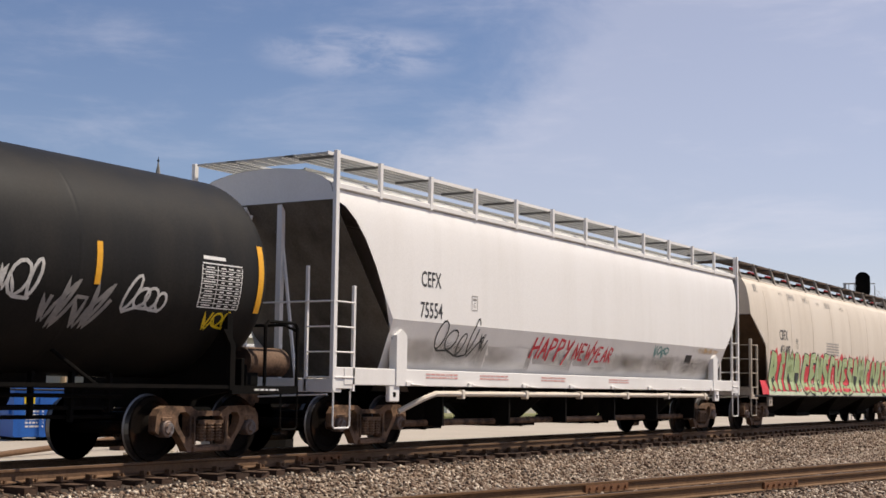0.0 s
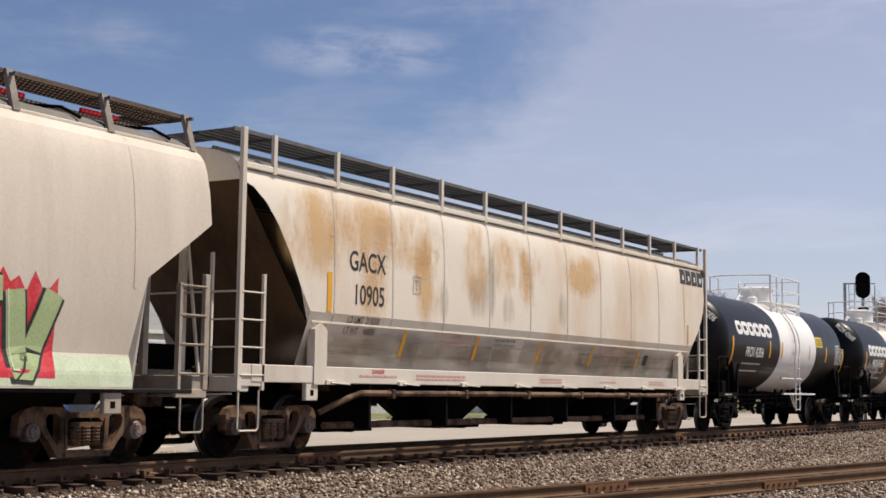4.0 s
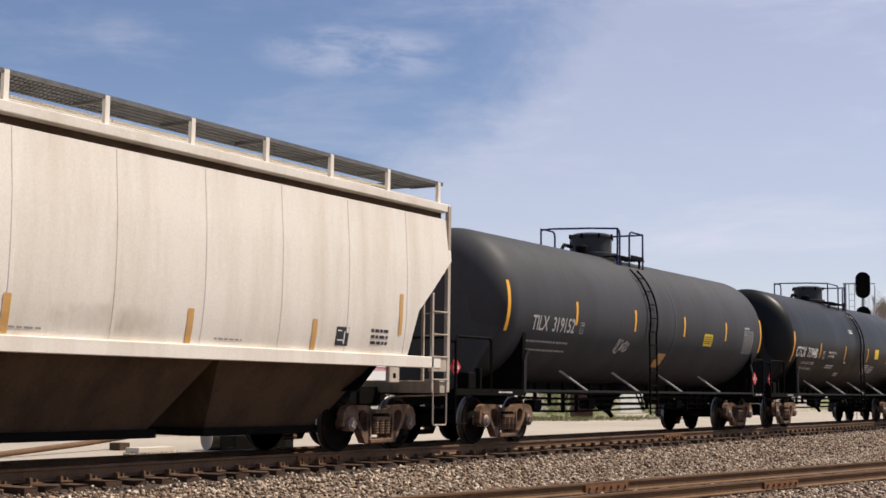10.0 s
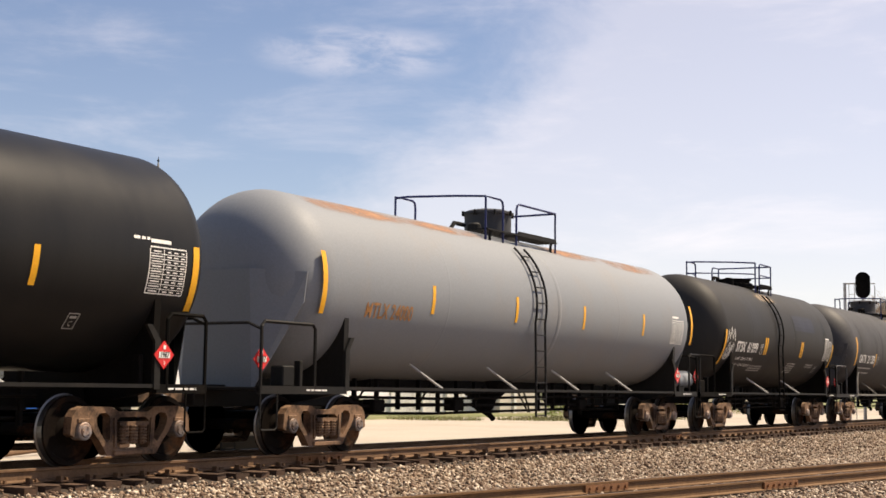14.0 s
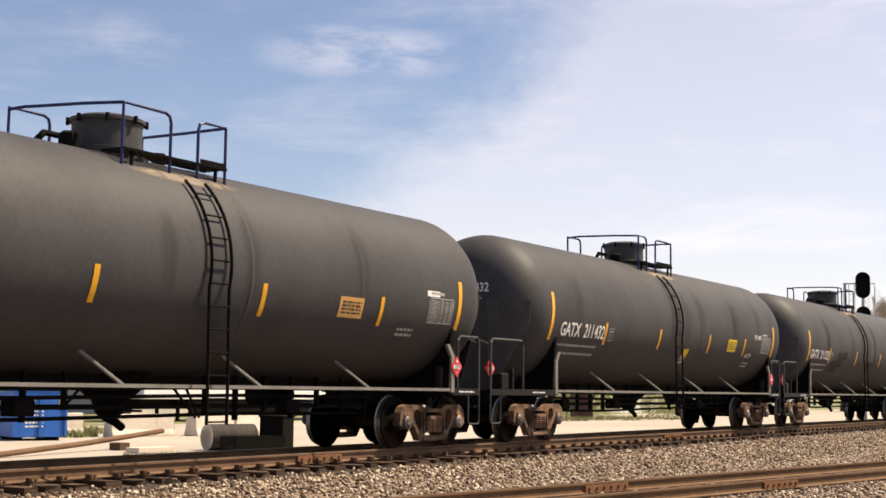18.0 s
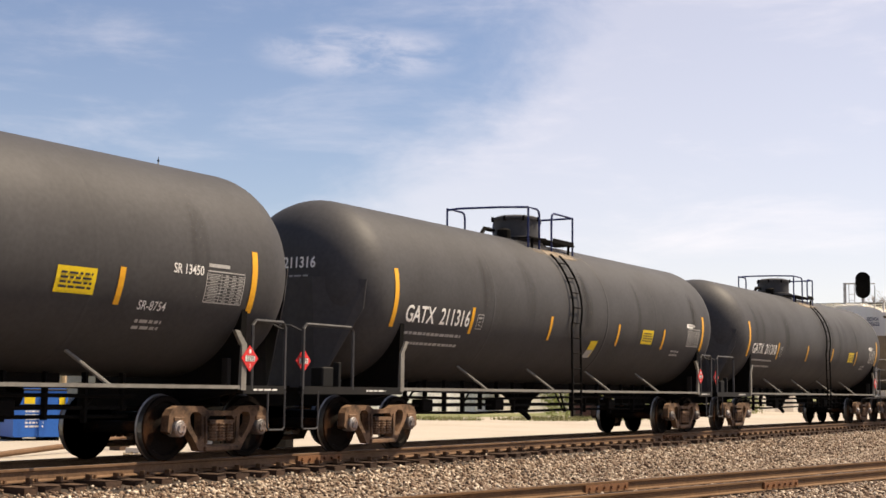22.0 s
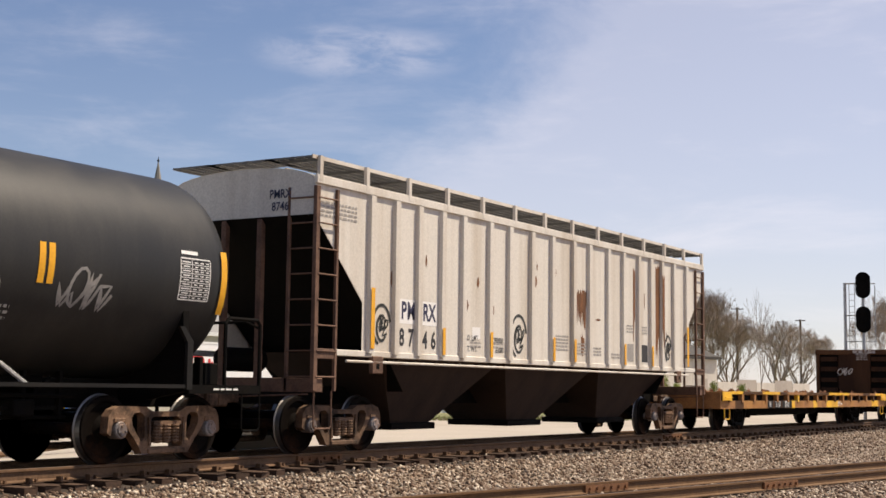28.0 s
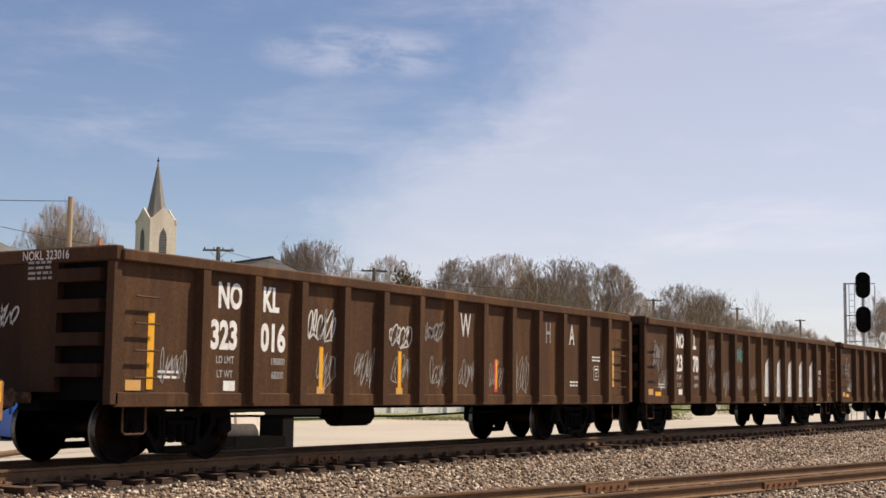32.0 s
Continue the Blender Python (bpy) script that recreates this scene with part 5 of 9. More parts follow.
def flat_car(c):
    car = thing("flat_car", c["label"], "flat car", "cars of the freight train", c["x"], YC, 0)
    hb, tc = 9.1, 12.9
    yo = 1.50
    side = Side([(yo, 0.60), (yo, 0.84)])
    rnd = random.Random(7)
    part("deck", boxed(-hb, hb, -1.44, 1.44, 1.0, 1.06), tan_rust, car, "worn timber deck")
    bm = bmesh.new()
    prism(bm, [(-hb + 0.4, 1.0), (-hb + 0.4, 0.62), (-4.6, 0.58), (-3.6, 0.36), (3.6, 0.36), (4.6, 0.58), (hb - 0.4, 0.62), (hb - 0.4, 1.0)], -0.35, 0.35)
    part("centre_sill", bm, deep_black, car, "deep-bellied black centre sill")
    for s in (-1, 1):
        ya, yb = sorted((s * 1.38, s * 1.41))
        # web painted near black in place of the flange's shadow
        part("side_web", boxed(-hb, hb, ya, yb, 0.62, 1.02), deep_black, car, "web coloured black for the shade under the flange")
        x = -hb
        k = 0
        while x < hb - 0.01:
            w = min(rnd.uniform(0.5, 1.5), hb - x)
            m = rnd.choice((yellow, tan_rust, tan_rust, orange_paint, brown, brown, tan_rust))
            ya, yb = sorted((s * 1.38, s * 1.54))
            part("top_flange", boxed(x, x + w, ya, yb, 1.02, 1.10), m, car)
            x += w
        x = -hb
        while x < hb - 0.01:
            w = min(rnd.uniform(0.35, 1.0), hb - x)
            m = rnd.choice((yellow, tan_rust, tan_rust, brown, orange_paint, yellow, orange_paint, orange_paint))
            ya, yb = sorted((s * 1.41, s * yo))
            part("side_plate", boxed(x, x + w, ya, yb, 0.62, 0.84), m, car)
            x += w
        n = 17
        for k in range(n):
            x = -hb + 0.7 + (2 * hb - 1.4) * k / (n - 1)
            ya, yb = sorted((s * 1.41, s * 1.53))
            bm = bmesh.new()
            box(bm, x - 0.075, x + 0.075, ya, yb, 0.80, 1.02)
            part("stake_pocket", bm, rnd.choice((yellow, tan_rust, brown, tan_rust)), car)
        xe = s * hb
        xa, xb = sorted((xe - s * 0.03, xe + s * 0.05))
        part("end_beam", boxed(xa, xb, -1.52, 1.52, 0.62, 1.08, 0.01), tan_rust, car)
        part("corner_plate", boxed(*sorted((xe - s * 0.02, xe - s * 0.75)), -1.56, -1.545, 0.84, 1.08), yellow, car, "bright yellow corner plate")
        part("grab_iron", tubed([(xe - s * 0.1, -1.6, 0.92), (xe - s * 0.68, -1.6, 0.92)], 0.014, 5), yellow, car)
        stirrup(car, xe - s * 0.5, -1.5, 0.62, 0.34, yellow, 0.42)
        coupler(car, xe, s)
        bogie(car, s * tc / 2, deep_black)
    for k in range(30):
        x, y = rnd.uniform(-hb + 0.5, hb - 0.5), rnd.choice((-1.3, -1.2, 1.2, 1.25))
        bm = bmesh.new()
        bmesh.ops.create_icosphere(bm, subdivisions=1, radius=0.06, matrix=Matrix.Translation((x, y, 1.09)))
        for v in bm.verts:
            v.co += Vector((rnd.uniform(-0.05, 0.05), rnd.uniform(-0.03, 0.03), rnd.uniform(-0.01, 0.04)))
        tube(bm, [(x - 0.2, y, 1.075), (x - 0.07, y, 1.12), (x, y + 0.02, 1.17), (x + 0.06, y, 1.11), (x + 0.22, y, 1.075)], 0.016, 5)
        part("lashing_anchor", bm, rust_patch, car)
    bm = bmesh.new()
    lathe(bm, [(-0.6, 0.01), (-0.56, 0.2), (0.56, 0.2), (0.6, 0.01)], "x", 14, (2.5, -0.7, 0.72))
    part("air_reservoir", bm, deep_black, car, "", True)
    return car, side


# ---- the train ----
CARS = []


def tank_marks(car, side, zs, strips, tall, h=0.5, mat=None):
    for x in strips:
        strip(x, zs, h, side, car, mat)
    for x, z, hh in tall:
        strip(x, z, hh, side, car, mat, 0.12)


# black tank car, head of the view
c1 = dict(x=8.04, tc=14.0, half=8.15, r=1.51, zc=2.67, paint=tar, frame=deep_black, head=0.42, seams=(-4, 0, 4), label="dirty black tank car scrawled with graffiti, rolling on the main track")
car, side = tank_car(c1)
CARS.append((car, c1["x"]))
tank_marks(car, side, 2.59, (-4.3, 0, 4.31), ((7.54, 2.61, 1.0),), 0.55)
data_panel(6.68, 2.44, side, car, 1, 0.85, 0.6)
for seed, x, z, w, h, m, n, t in ((3, 2.95, 2.25, 0.95, 0.65, spray_white, 4, 0.05), (4, 4.0, 2.0, 1.1, 0.7, spray_grey, 4, 0.06), (5, 5.25, 2.2, 0.75, 0.6, spray_white, 4, 0.045), (6, 6.76, 1.97, 0.6, 0.3, notice_yellow, 3, 0.035)):
    v, f = scrawl(seed, w, h, n, t)
    lay("graffiti", v, f, x, z, side, m, car)
bm = bmesh.new()
lathe(bm, [(-0.5, 0.01), (-0.46, 0.22), (0.46, 0.22), (0.5, 0.01)], "x", 16, (8.0, -1.15, 1.42))
part("air_reservoir", bm, rust_steel, car, "", True)

FLOW = [(1.25, 1.36), (1.34, 1.60), (1.43, 1.86), (1.51, 2.09), (1.555, 2.22), (1.56, 2.6), (1.555, 3.1), (1.545, 3.5), (1.525, 3.8), (1.49, 4.04), (1.435, 4.22)]
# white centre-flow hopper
# slope sheets in mottled dark grey, well below the white sides
c2 = dict(cut_far=(3.6, 2.12, 1.05, 0.5, 0.27), mesh=pale_grate, x=27.0, tc=15.7, half=9.6, paint=white, side=FLOW, cut=(4.05, 2.05, 1.65), bow=1.8, sill=(1.10, 1.38), bays=4, round_bay=True, bay_paint=deep_black, pipe=cream, trim=white,
          slope=paint("dark_slope_grey", (0.13, 0.115, 0.10), (0.05, 0.042, 0.034), 0.8, 1.2, STREAK, rough=0.8, fine=0.15), side_post=1.95, braces=True, post_x=[-8.25 + 1.61 * k for k in range(11)] + [-9.5, 9.5], board=4.80, eave_z=(4.24, 4.33), shade_plate=False, crown=0.42, roof=paint("pale_grey_roof", (0.50, 0.50, 0.48), (0.34, 0.33, 0.31), 0.6, 3, rough=0.7, fine=0.12), label="white rounded covered hopper car with red graffiti on its side", post_top=4.84, inner_top=2.7)
car, side = hopper_car(c2)
CARS.append((car, c2["x"]))
write("CEFX", -6.75, 2.95, 0.27, side, letter_black, car, 0.72)
write("75554", -6.73, 2.41, 0.27, side, letter_black, car, 0.78)
plate_c(-5.22, 2.65, side, car, letter_grey, 0.25)
hand("HAPPY", -2.72, 1.70, 0.44, 0.37, side, spray_red, car, 0.07)
hand("NEW", -0.78, 1.72, 0.36, 0.30, side, spray_red, car, 0.055)
hand("YEAR", 0.12, 1.70, 0.34, 0.28, side, spray_red, car, 0.055)
v, f = scrawl(11, 1.9, 0.75, 5, 0.035)
lay("graffiti", v, f, -5.5, 1.93, side, spray_dark, car)
v, f = scrawl(12, 0.9, 0.35, 4, 0.04)
lay("graffiti", v, f, 3.98, 2.02, side, spray_teal, car)
v, f = rect(0.42, 0.2)
lay("stencil", v, f, 5.9, 1.9, side, letter_black, car)
stained([(7.0, 2.12, 2.4, 0.20)], side, orange_stain, car, "rust bleeding along the lower seam", 0.003, "rust_stain")
# grime along the lower slope, doubling as its shade
stained([(-6.5 + 1.9 * k, 1.70, 3.6, 0.62) for k in range(8)], side, grime_and_shade, car, "thin road grime that also darkens the lower slope for shade", 0.003, "grime_patch")
SILL2 = Side([(1.53, 1.10), (1.53, 1.38)])
for k, x in enumerate((-6.3, -4.4, -1.9, 1.4)):
    v, f = small_print(20 + k, 1.1, 0.11, 2)
    lay("lettering", v, f, x, 1.28, SILL2, pale_red, car)

CURVE = [(1.575, 1.0), (1.555, 1.2), (1.485, 1.44), (1.50, 1.60), (1.54, 2.0), (1.56, 2.6), (1.54, 3.2), (1.48, 3.75), (1.41, 4.06), (1.35, 4.21), (1.27, 4.31), (1.20, 4.36)]
# beige hopper with green letters
c3 = dict(x=47.27, tc=15.7, half=9.65, paint=cream, side=CURVE, cut=(3.3, 2.3, 1.5), sill=(0.95, 1.01), sill_paint=tar, bays=4, trim=paint("dark_beige", (0.42, 0.36, 0.29), (0.2, 0.16, 0.12), 0.6, 2, rough=0.7), seams=[-8.15 + 2.33 * k for k in range(8)], seam=(0.03, 0.006), posts=13, board=4.86, by1=1.02, by0=0.40, slant=True, eave=0.05, eave_out=0.02, roof=paint("dull_grey_roof", (0.20, 0.185, 0.165), (0.11, 0.095, 0.08), 0.6, 1.5, rough=0.8, fine=0.12),
          slope=dusty, bay_paint=deep_black, mesh=plank, latches=True, board_paint=plank, post_paint=paint("grey_brown_bar", (0.27, 0.24, 0.205), (0.15, 0.12, 0.1), 0.6, 3, rough=0.75, fine=0.12), label="beige covered hopper car with large green graffiti letters", inner_top=2.45, post_top=2.6, end_stile=2.5, crown=0.3, end_text=(("CBFX", -0.6, 3.92, 0.17, letter_black), ("451408", -0.6, 3.62, 0.17, letter_black)))
car, side = hopper_car(c3)
CARS.append((car, c3["x"]))
write("CBFX", -6.66, 2.80, 0.30, side, letter_black, car, 0.78)
write("451408", -6.50, 2.34, 0.30, side, letter_black, car, 0.75)
plate_c(-5.31, 2.61, side, car, letter_black, 0.26)
v, f = small_print(31, 1.5, 0.45, 5)
lay("lettering", v, f, -1.25, 2.55, side, letter_grey, car)
# the piece: pale band below, red backing with flares, chunky green letter shapes outlined in black
rnd = random.Random(5)
FORMS = ([(0.0, 0.0), (0.10, 0.55), (0.2, 1.0), (0.62, 0.94), (0.68, 0.62), (0.4, 0.5), (0.8, 0.0)], [(0.9, 0.92), (0.35, 1.0), (0.12, 0.6), (0.18, 0.15), (0.5, 0.05), (0.9, 0.12)],
         [(0.92, 0.97), (0.3, 0.95), (0.24, 0.52), (0.7, 0.52), (0.24, 0.46), (0.15, 0.08), (0.9, 0.02)], [(0.0, 0.0), (0.15, 1.0), (0.68, 0.05), (0.88, 1.02)],
         [(0.92, 0.95), (0.35, 1.0), (0.2, 0.66), (0.78, 0.45), (0.7, 0.08), (0.02, 0.02)], [(0.2, 0.0), (0.42, 0.7), (0.48, 0.72)],
         [(0.0, 0.0), (0.14, 1.0), (0.5, 0.35), (0.85, 1.0), (0.98, 0.0)], [(0.05, 0.0), (0.35, 0.98), (0.55, 0.98), (0.95, 0.0), (0.78, 0.4), (0.25, 0.38)],
         [(0.05, 1.0), (0.35, 0.05), (0.5, 0.05), (0.92, 1.0)])
v, f = rect(16.5, 0.40, 0.05)
lay("sprayed_band", v, f, -0.1, 1.22, side, spray_mint, car, "pale green sprayed band", 0.004)
v, f = rect(0.62, 0.42, 0.05)
lay("sprayed_band", v, f, -8.48, 1.23, side, spray_red, car, "red sprayed corner", 0.006)
for k, (x0, word) in enumerate(((-7.95, (0, 5, 6, 7)), (-4.75, (1, 2, 3, 4, 1)), (-0.95, (8, 2, 4, 7, 6)), (3.05, (1, 7, 0, 2, 8)))):
    x = x0
    wide = 0.76 * len(word)
    n = int(wide / 0.12)
    top = [1.12 + 0.10 * math.sin(9.0 * q) + rnd.choice((0.0, 0.0, 0.12, 0.24)) * rnd.random() for q in range(n + 1)]
    levels = 14
    pts = [(wide * q / n, top[q] * r / levels) for r in range(levels + 1) for q in range(n + 1)]
    fs = [(r * (n + 1) + q, r * (n + 1) + q + 1, (r + 1) * (n + 1) + q + 1, (r + 1) * (n + 1) + q) for r in range(levels) for q in range(n)]
    lay("sprayed_backing", pts, fs, x, 1.12, side, spray_red, car, "jagged red sprayed backing", 0.006)
    for m, form in enumerate(word):
        w, hh = rnd.uniform(0.62, 0.74), rnd.uniform(1.0, 1.12)
        path = [(a * w + 0.08 * b + rnd.uniform(-0.02, 0.02), b * hh) for a, b in FORMS[form]]
        fat = rnd.uniform(0.26, 0.32)
        v, f = strokes([[(a - 0.01, b - 0.015) for a, b in path]], fat + 0.09)
        lay("sprayed_outline", v, f, x, 1.16, side, spray_dark, car, "black outline", 0.010 + 0.0006 * (m % 3))
        v, f = strokes([path], fat)
        lay("sprayed_letter", v, f, x, 1.16, side, spray_green, car, "green spray-painted letter shape", 0.013 + 0.0006 * (m % 3))
        if form == 5:
            v, f = strokes([[(0.46 + 0.10 * math.cos(q), 0.98 + 0.10 * math.sin(q)) for q in (0.7 * j for j in range(10))]], 0.2)
            lay("sprayed_letter", v, f, x, 1.16, side, spray_green, car, "", 0.0155)
        v, f = strokes([[(a - fat * 0.36, b) for a, b in path[:3]]], 0.022)
        lay("sprayed_edge", v, f, x, 1.16, side, spray_mint, car, "", 0.0175)
        q = rnd.uniform(0.15, 0.6)
        v, f = strokes([[(q * w, 0.22), (q * w - 0.05, 0.05), (q * w + rnd.uniform(-0.2, 0.12), -0.1)]], 0.028)
        lay("sprayed_outline", v, f, x, 1.16, side, spray_dark, car, "", 0.0175)
        x += 0.76
faint_spray = stain("faint_grey_spray", (0.24, 0.21, 0.18), (0.45, 0.40, 0.34), 1.3, 1.1, 4.0, (1, 1, 1))
for body, x, z, h, m in (("BE", -8.88, 4.10, 0.24, letter_grey), ("DEMO.", -6.5, 4.07, 0.17, faint_spray), ("DEMO.", -5.45, 4.03, 0.20, letter_grey), ("HAS..", -3.9, 4.05, 0.20, letter_grey), ("EVER.", -2.55, 4.0, 0.18, faint_spray), ("SEDO.", -1.35, 4.0, 0.20, letter_grey), ("DEMO...", 0.35, 3.97, 0.18, faint_spray)):
    write(body, x, z, h, side, m, car, 0.95, 0.0, 0.004, 0.15, "faint handwritten spray letters")
stained([(-6.3, 2.0, 3.0, 0.5), (-2.0, 2.2, 3.0, 0.4), (3.0, 2.2, 3.0, 0.4)], side, brown_stain, car, "brown smudge")

# rust-stained ivory hopper
c4 = dict(cut_far=(3.6, 2.12, 1.05, 0.5, 0.27), x=67.07, tc=16.2, half=9.5, paint=ivory, side=FLOW, cut=(4.05, 2.05, 1.65), bow=1.8, sill=(1.12, 1.38), bays=4, round_bay=True, bay_paint=deep_black, pipe=rust_steel, trim=ivory_clean, sill_paint=ivory_clean,
          seams=[-7.23 + 1.67 * k for k in range(10)], seam=(0.022, 0.006), rib_low=2.1, seam_paint=paint("dull_ivory_weld", (0.62, 0.56, 0.47), (0.35, 0.28, 0.2), 0.6, 2, rough=0.6), slope=dusty, post_x=[-8.70 + 1.61 * k for k in range(12)], board=4.80, eave_z=(4.24, 4.33), shade_plate=False, crown=0.42, roof=grate, board_paint=grate, label="ivory covered hopper car streaked with orange rust", side_post=1.95, braces=True, inner_top=2.7, post_top=4.82)
car, side = hopper_car(c4)
CARS.append((car, c4["x"]))
write("GACX", -6.32, 3.08, 0.32, side, letter_black, car, 0.82)
write("10905", -6.27, 2.54, 0.32, side, letter_black, car, 0.8)
plate_c(-4.82, 2.84, side, car, letter_grey, 0.28)
for k in range(4):
    v, f = rect(0.35, 0.38, 0.04)
    lay("logo_shape", v, f, 7.82 + 0.40 * k, 3.97, side, letter_black, car, "slanted black logo block", 0.008, 0.2)
    v, f = rect(0.11, 0.13, 0.04)
    lay("logo_shape", v, f, 7.83 + 0.40 * k, 3.94, side, ivory_clean, car, "", 0.012, 0.2)
for x in (-5.03, -2.52, 0.05, 2.54, 5.1, 7.62):
    strip(x, 1.81, 0.46, side, car, amber)
strip(-7.37, 2.55, 0.62, side, car, amber, 0.12)
strip(-7.40, 1.93, 0.22, side, car, amber, 0.12)
strip(8.01, 2.50, 0.5, side, car, faded_amber)
write("LD LMT  219200", -6.37, 2.14, 0.11, side, letter_black, car, 0.85, 0.006)
write("LT WT    66800", -6.42, 1.97, 0.11, side, letter_black, car, 0.85, 0.006)
for x in (-3.34, 3.63):
    write("DO NOT HAMMER ON CAR", x, 2.01, 0.095, side, pale_red, car, 0.9, 0.008)
    v, f = small_print(45 + int(x), 1.1, 0.09, 1)
    lay("lettering", v, f, x, 1.87, side, pale_red, car)
v, f = small_print(46, 0.85, 0.2, 2)
lay("lettering", v, f, -1.47, 1.95, side, letter_grey, car)
v, f = rect(0.26, 0.26)
lay("stencil", v, f, 5.58, 1.79, side, letter_black, car)
SILL4 = Side([(1.53, 1.12), (1.53, 1.38)])
write("DANGER", -5.92, 1.32, 0.07, SILL4, spray_red, car, 0.9)
for k, (x, w, n) in enumerate(((-5.92, 1.1, 1), (-3.9, 1.7, 2), (0.4, 1.0, 2), (3.2, 0.9, 1), (6.0, 0.9, 2))):
    v, f = small_print(40 + k, w, 0.06 * n, n)
    lay("lettering", v, f, x, 1.25, SILL4, pale_red, car)
part("crease_lip", boxed(-7.75, 8.15, -1.512, -1.49, 2.05, 2.085, 0.004), ivory_clean, car)
stained([(-6.3, 3.55, 2.2, 1.5), (-4.83, 3.60, 2.6, 1.3), (-2.74, 3.35, 1.3, 1.9), (-7.80, 3.5, 2.0, 1.7), (-1.5, 3.45, 2.2, 1.3), (-6.1, 2.7, 1.0, 1.3), (-4.4, 3.0, 1.2, 1.9), (-0.6, 3.3, 1.6, 1.5), (1.9, 3.5, 2.2, 1.0)], side, orange_stain, car, "orange rust bleeding from the roof seam", 0.003, "rust_stain")
stained([(-2.64, 2.80, 0.9, 1.1), (-2.12, 3.05, 0.4, 1.6), (-3.9, 2.6, 0.35, 0.9), (-1.5, 2.6, 0.6, 0.8), (0.9, 2.7, 0.5, 0.9)], side, grey_stain, car, "grey streak of dirt", 0.0045, "dirt_streak")
# speckles of grime that also paint in the shaded lower slope
stained([(-7.0 + 1.3 * k + 0.5 * (k % 2), 1.64 + 0.12 * (k % 2), 3.8, 0.72) for k in range(12)], side, grime_and_shade, car, "speckled road grime with the lower slope's shade coloured in", 0.003, "grime_patch")

# two black tank cars with a white middle band
PROC = dict(truck=deep_black, tc=10.35, half=6.35, r=1.42, paint=black, frame=deep_black, head=0.5, fit_paint=white, lad_paint=white, top_rail=white, step_bar=True, rail_h=0.82, plat=1.5, plat_y=0.92, far_ext=0.3, mid=True, sill=False, zc=2.49,
            label="glossy black tank car with a broad white band and white rails")
for x, num, tagd, band, pc, mw, lx in ((84.3, "42836", False, (-1.10, 2.70), 1.02, 0.95, 0.45), (98.95, "42668", True, (-1.76, 1.41), -0.07, -0.6, 0.36)):
    c = dict(PROC, x=x, band=band, band_paint=soiled_white if tagd else clean_band, plat_c=pc, man=mw, lad=lx)
    car, side = tank_car(c)
    CARS.append((car, x))
    for k in range(6):
        v, f = ring(0.50, 0.40, 0.125)
        lay("logo_shape", v, f, -4.72 + 0.522 * k, 2.70 if tagd else 2.90, side, letter_white, car, "white squared logo shape", 0.008)
    write("PROX " + num, -3.62 if tagd else -3.46, 2.22, 0.28, side, letter_white, car, 0.72, 0.02)
    for k in range(2):
        v, f = small_print(50 + k, 1.6, 0.1, 1)
        lay("lettering", v, f, -3.55, 1.90 - 0.2 * k, side, letter_white, car)
    strip(-5.37, 2.16, 0.95, side, car, amber, 0.12)
    for sx in ((-2.71, 1.67, 3.29) if tagd else (-2.08, -0.91, 3.90)):
        strip(sx, 2.14 if tagd else 2.36, 0.5, side, car, amber, 0.12)
    strip(-1.12 if tagd else 2.0, 2.14 if tagd else 2.37, 0.45, side, car, amber, 0.10 if tagd else 0.08)
    strip(5.95, 2.2, 0.85, side, car, amber)
    notice(2.24 if tagd else 3.10, 2.54 if tagd else 2.75, side, car, 0.75, 0.34)
    data_panel(5.43, 2.33, side, car, 55, 0.85, 0.52)
    hoop(car, 1.42, 2.49, band[0], white, 0.05)
    head_mark(*letters("PROX " + num, 0.15, 0.72), -0.82, 3.32, 1.42, 2.49, 5.64, 0.71, letter_white, car, -42)
    head_mark(*letters("PROX " + num, 0.14, 0.75), 0.25, 2.75, 1.42, 2.49, 5.64, 0.71, letter_white, car)
    for j in range(4):
        head_mark(*small_print(56 + j, 0.7, 0.06, 1), 0.25, 2.5 - 0.17 * j, 1.42, 2.49, 5.64, 0.71, letter_white, car)
    if tagd:
        for seed, gx, gz, w, h in ((71, -5.0, 2.0, 1.4, 0.8), (72, -3.9, 1.95, 1.0, 0.7)):
            v, f = scrawl(seed, w, h, 5, 0.05)
            lay("graffiti", v, f, gx, gz, side, spray_white, car)

# long putty-coloured hopper
BULGE = [(1.46, 1.60), (1.515, 1.9), (1.55, 2.3), (1.56, 2.8), (1.55, 3.3), (1.51, 3.8), (1.487, 4.10), (1.30, 4.115), (1.285, 4.30)]
c7 = dict(x=117.1, tc=17.1, half=10.05, paint=putty, side=BULGE, cut=(3.35, 2.2, 1.3), bow=1.0, sill=(1.42, 1.62), bays=4, trim=paint("grimy_putty", (0.50, 0.43, 0.35), (0.22, 0.15, 0.10), 0.7, 2.5, STREAK, rough=0.7, fine=0.12), post_paint=putty, slope=deep_black, seams=[-8.6 + 1.72 * k for k in range(11)], seam=(0.035, 0.006), posts=13, board=4.78, eave_z=(4.24, 4.38), seam_top=4.08, by1=1.30, bay_w=1.35, crown=0.36,
          label="long off-white covered hopper car with brown dusty bays", eave_out=0.23, board_paint=grate, end_text=(("STLX", -1.0, 4.22, 0.15, letter_black), ("9296", -1.0, 4.0, 0.15, letter_black), (7, 0.15, 4.05, 0.5, letter_grey)), inner_top=2.75, bay_in=2.2)
car, side = hopper_car(c7)
CARS.append((car, c7["x"]))
write("STLX", -8.0, 2.70, 0.30, side, letter_black, car, 0.85)
write("9296", -8.08, 2.23, 0.30, side, letter_black, car, 0.85)
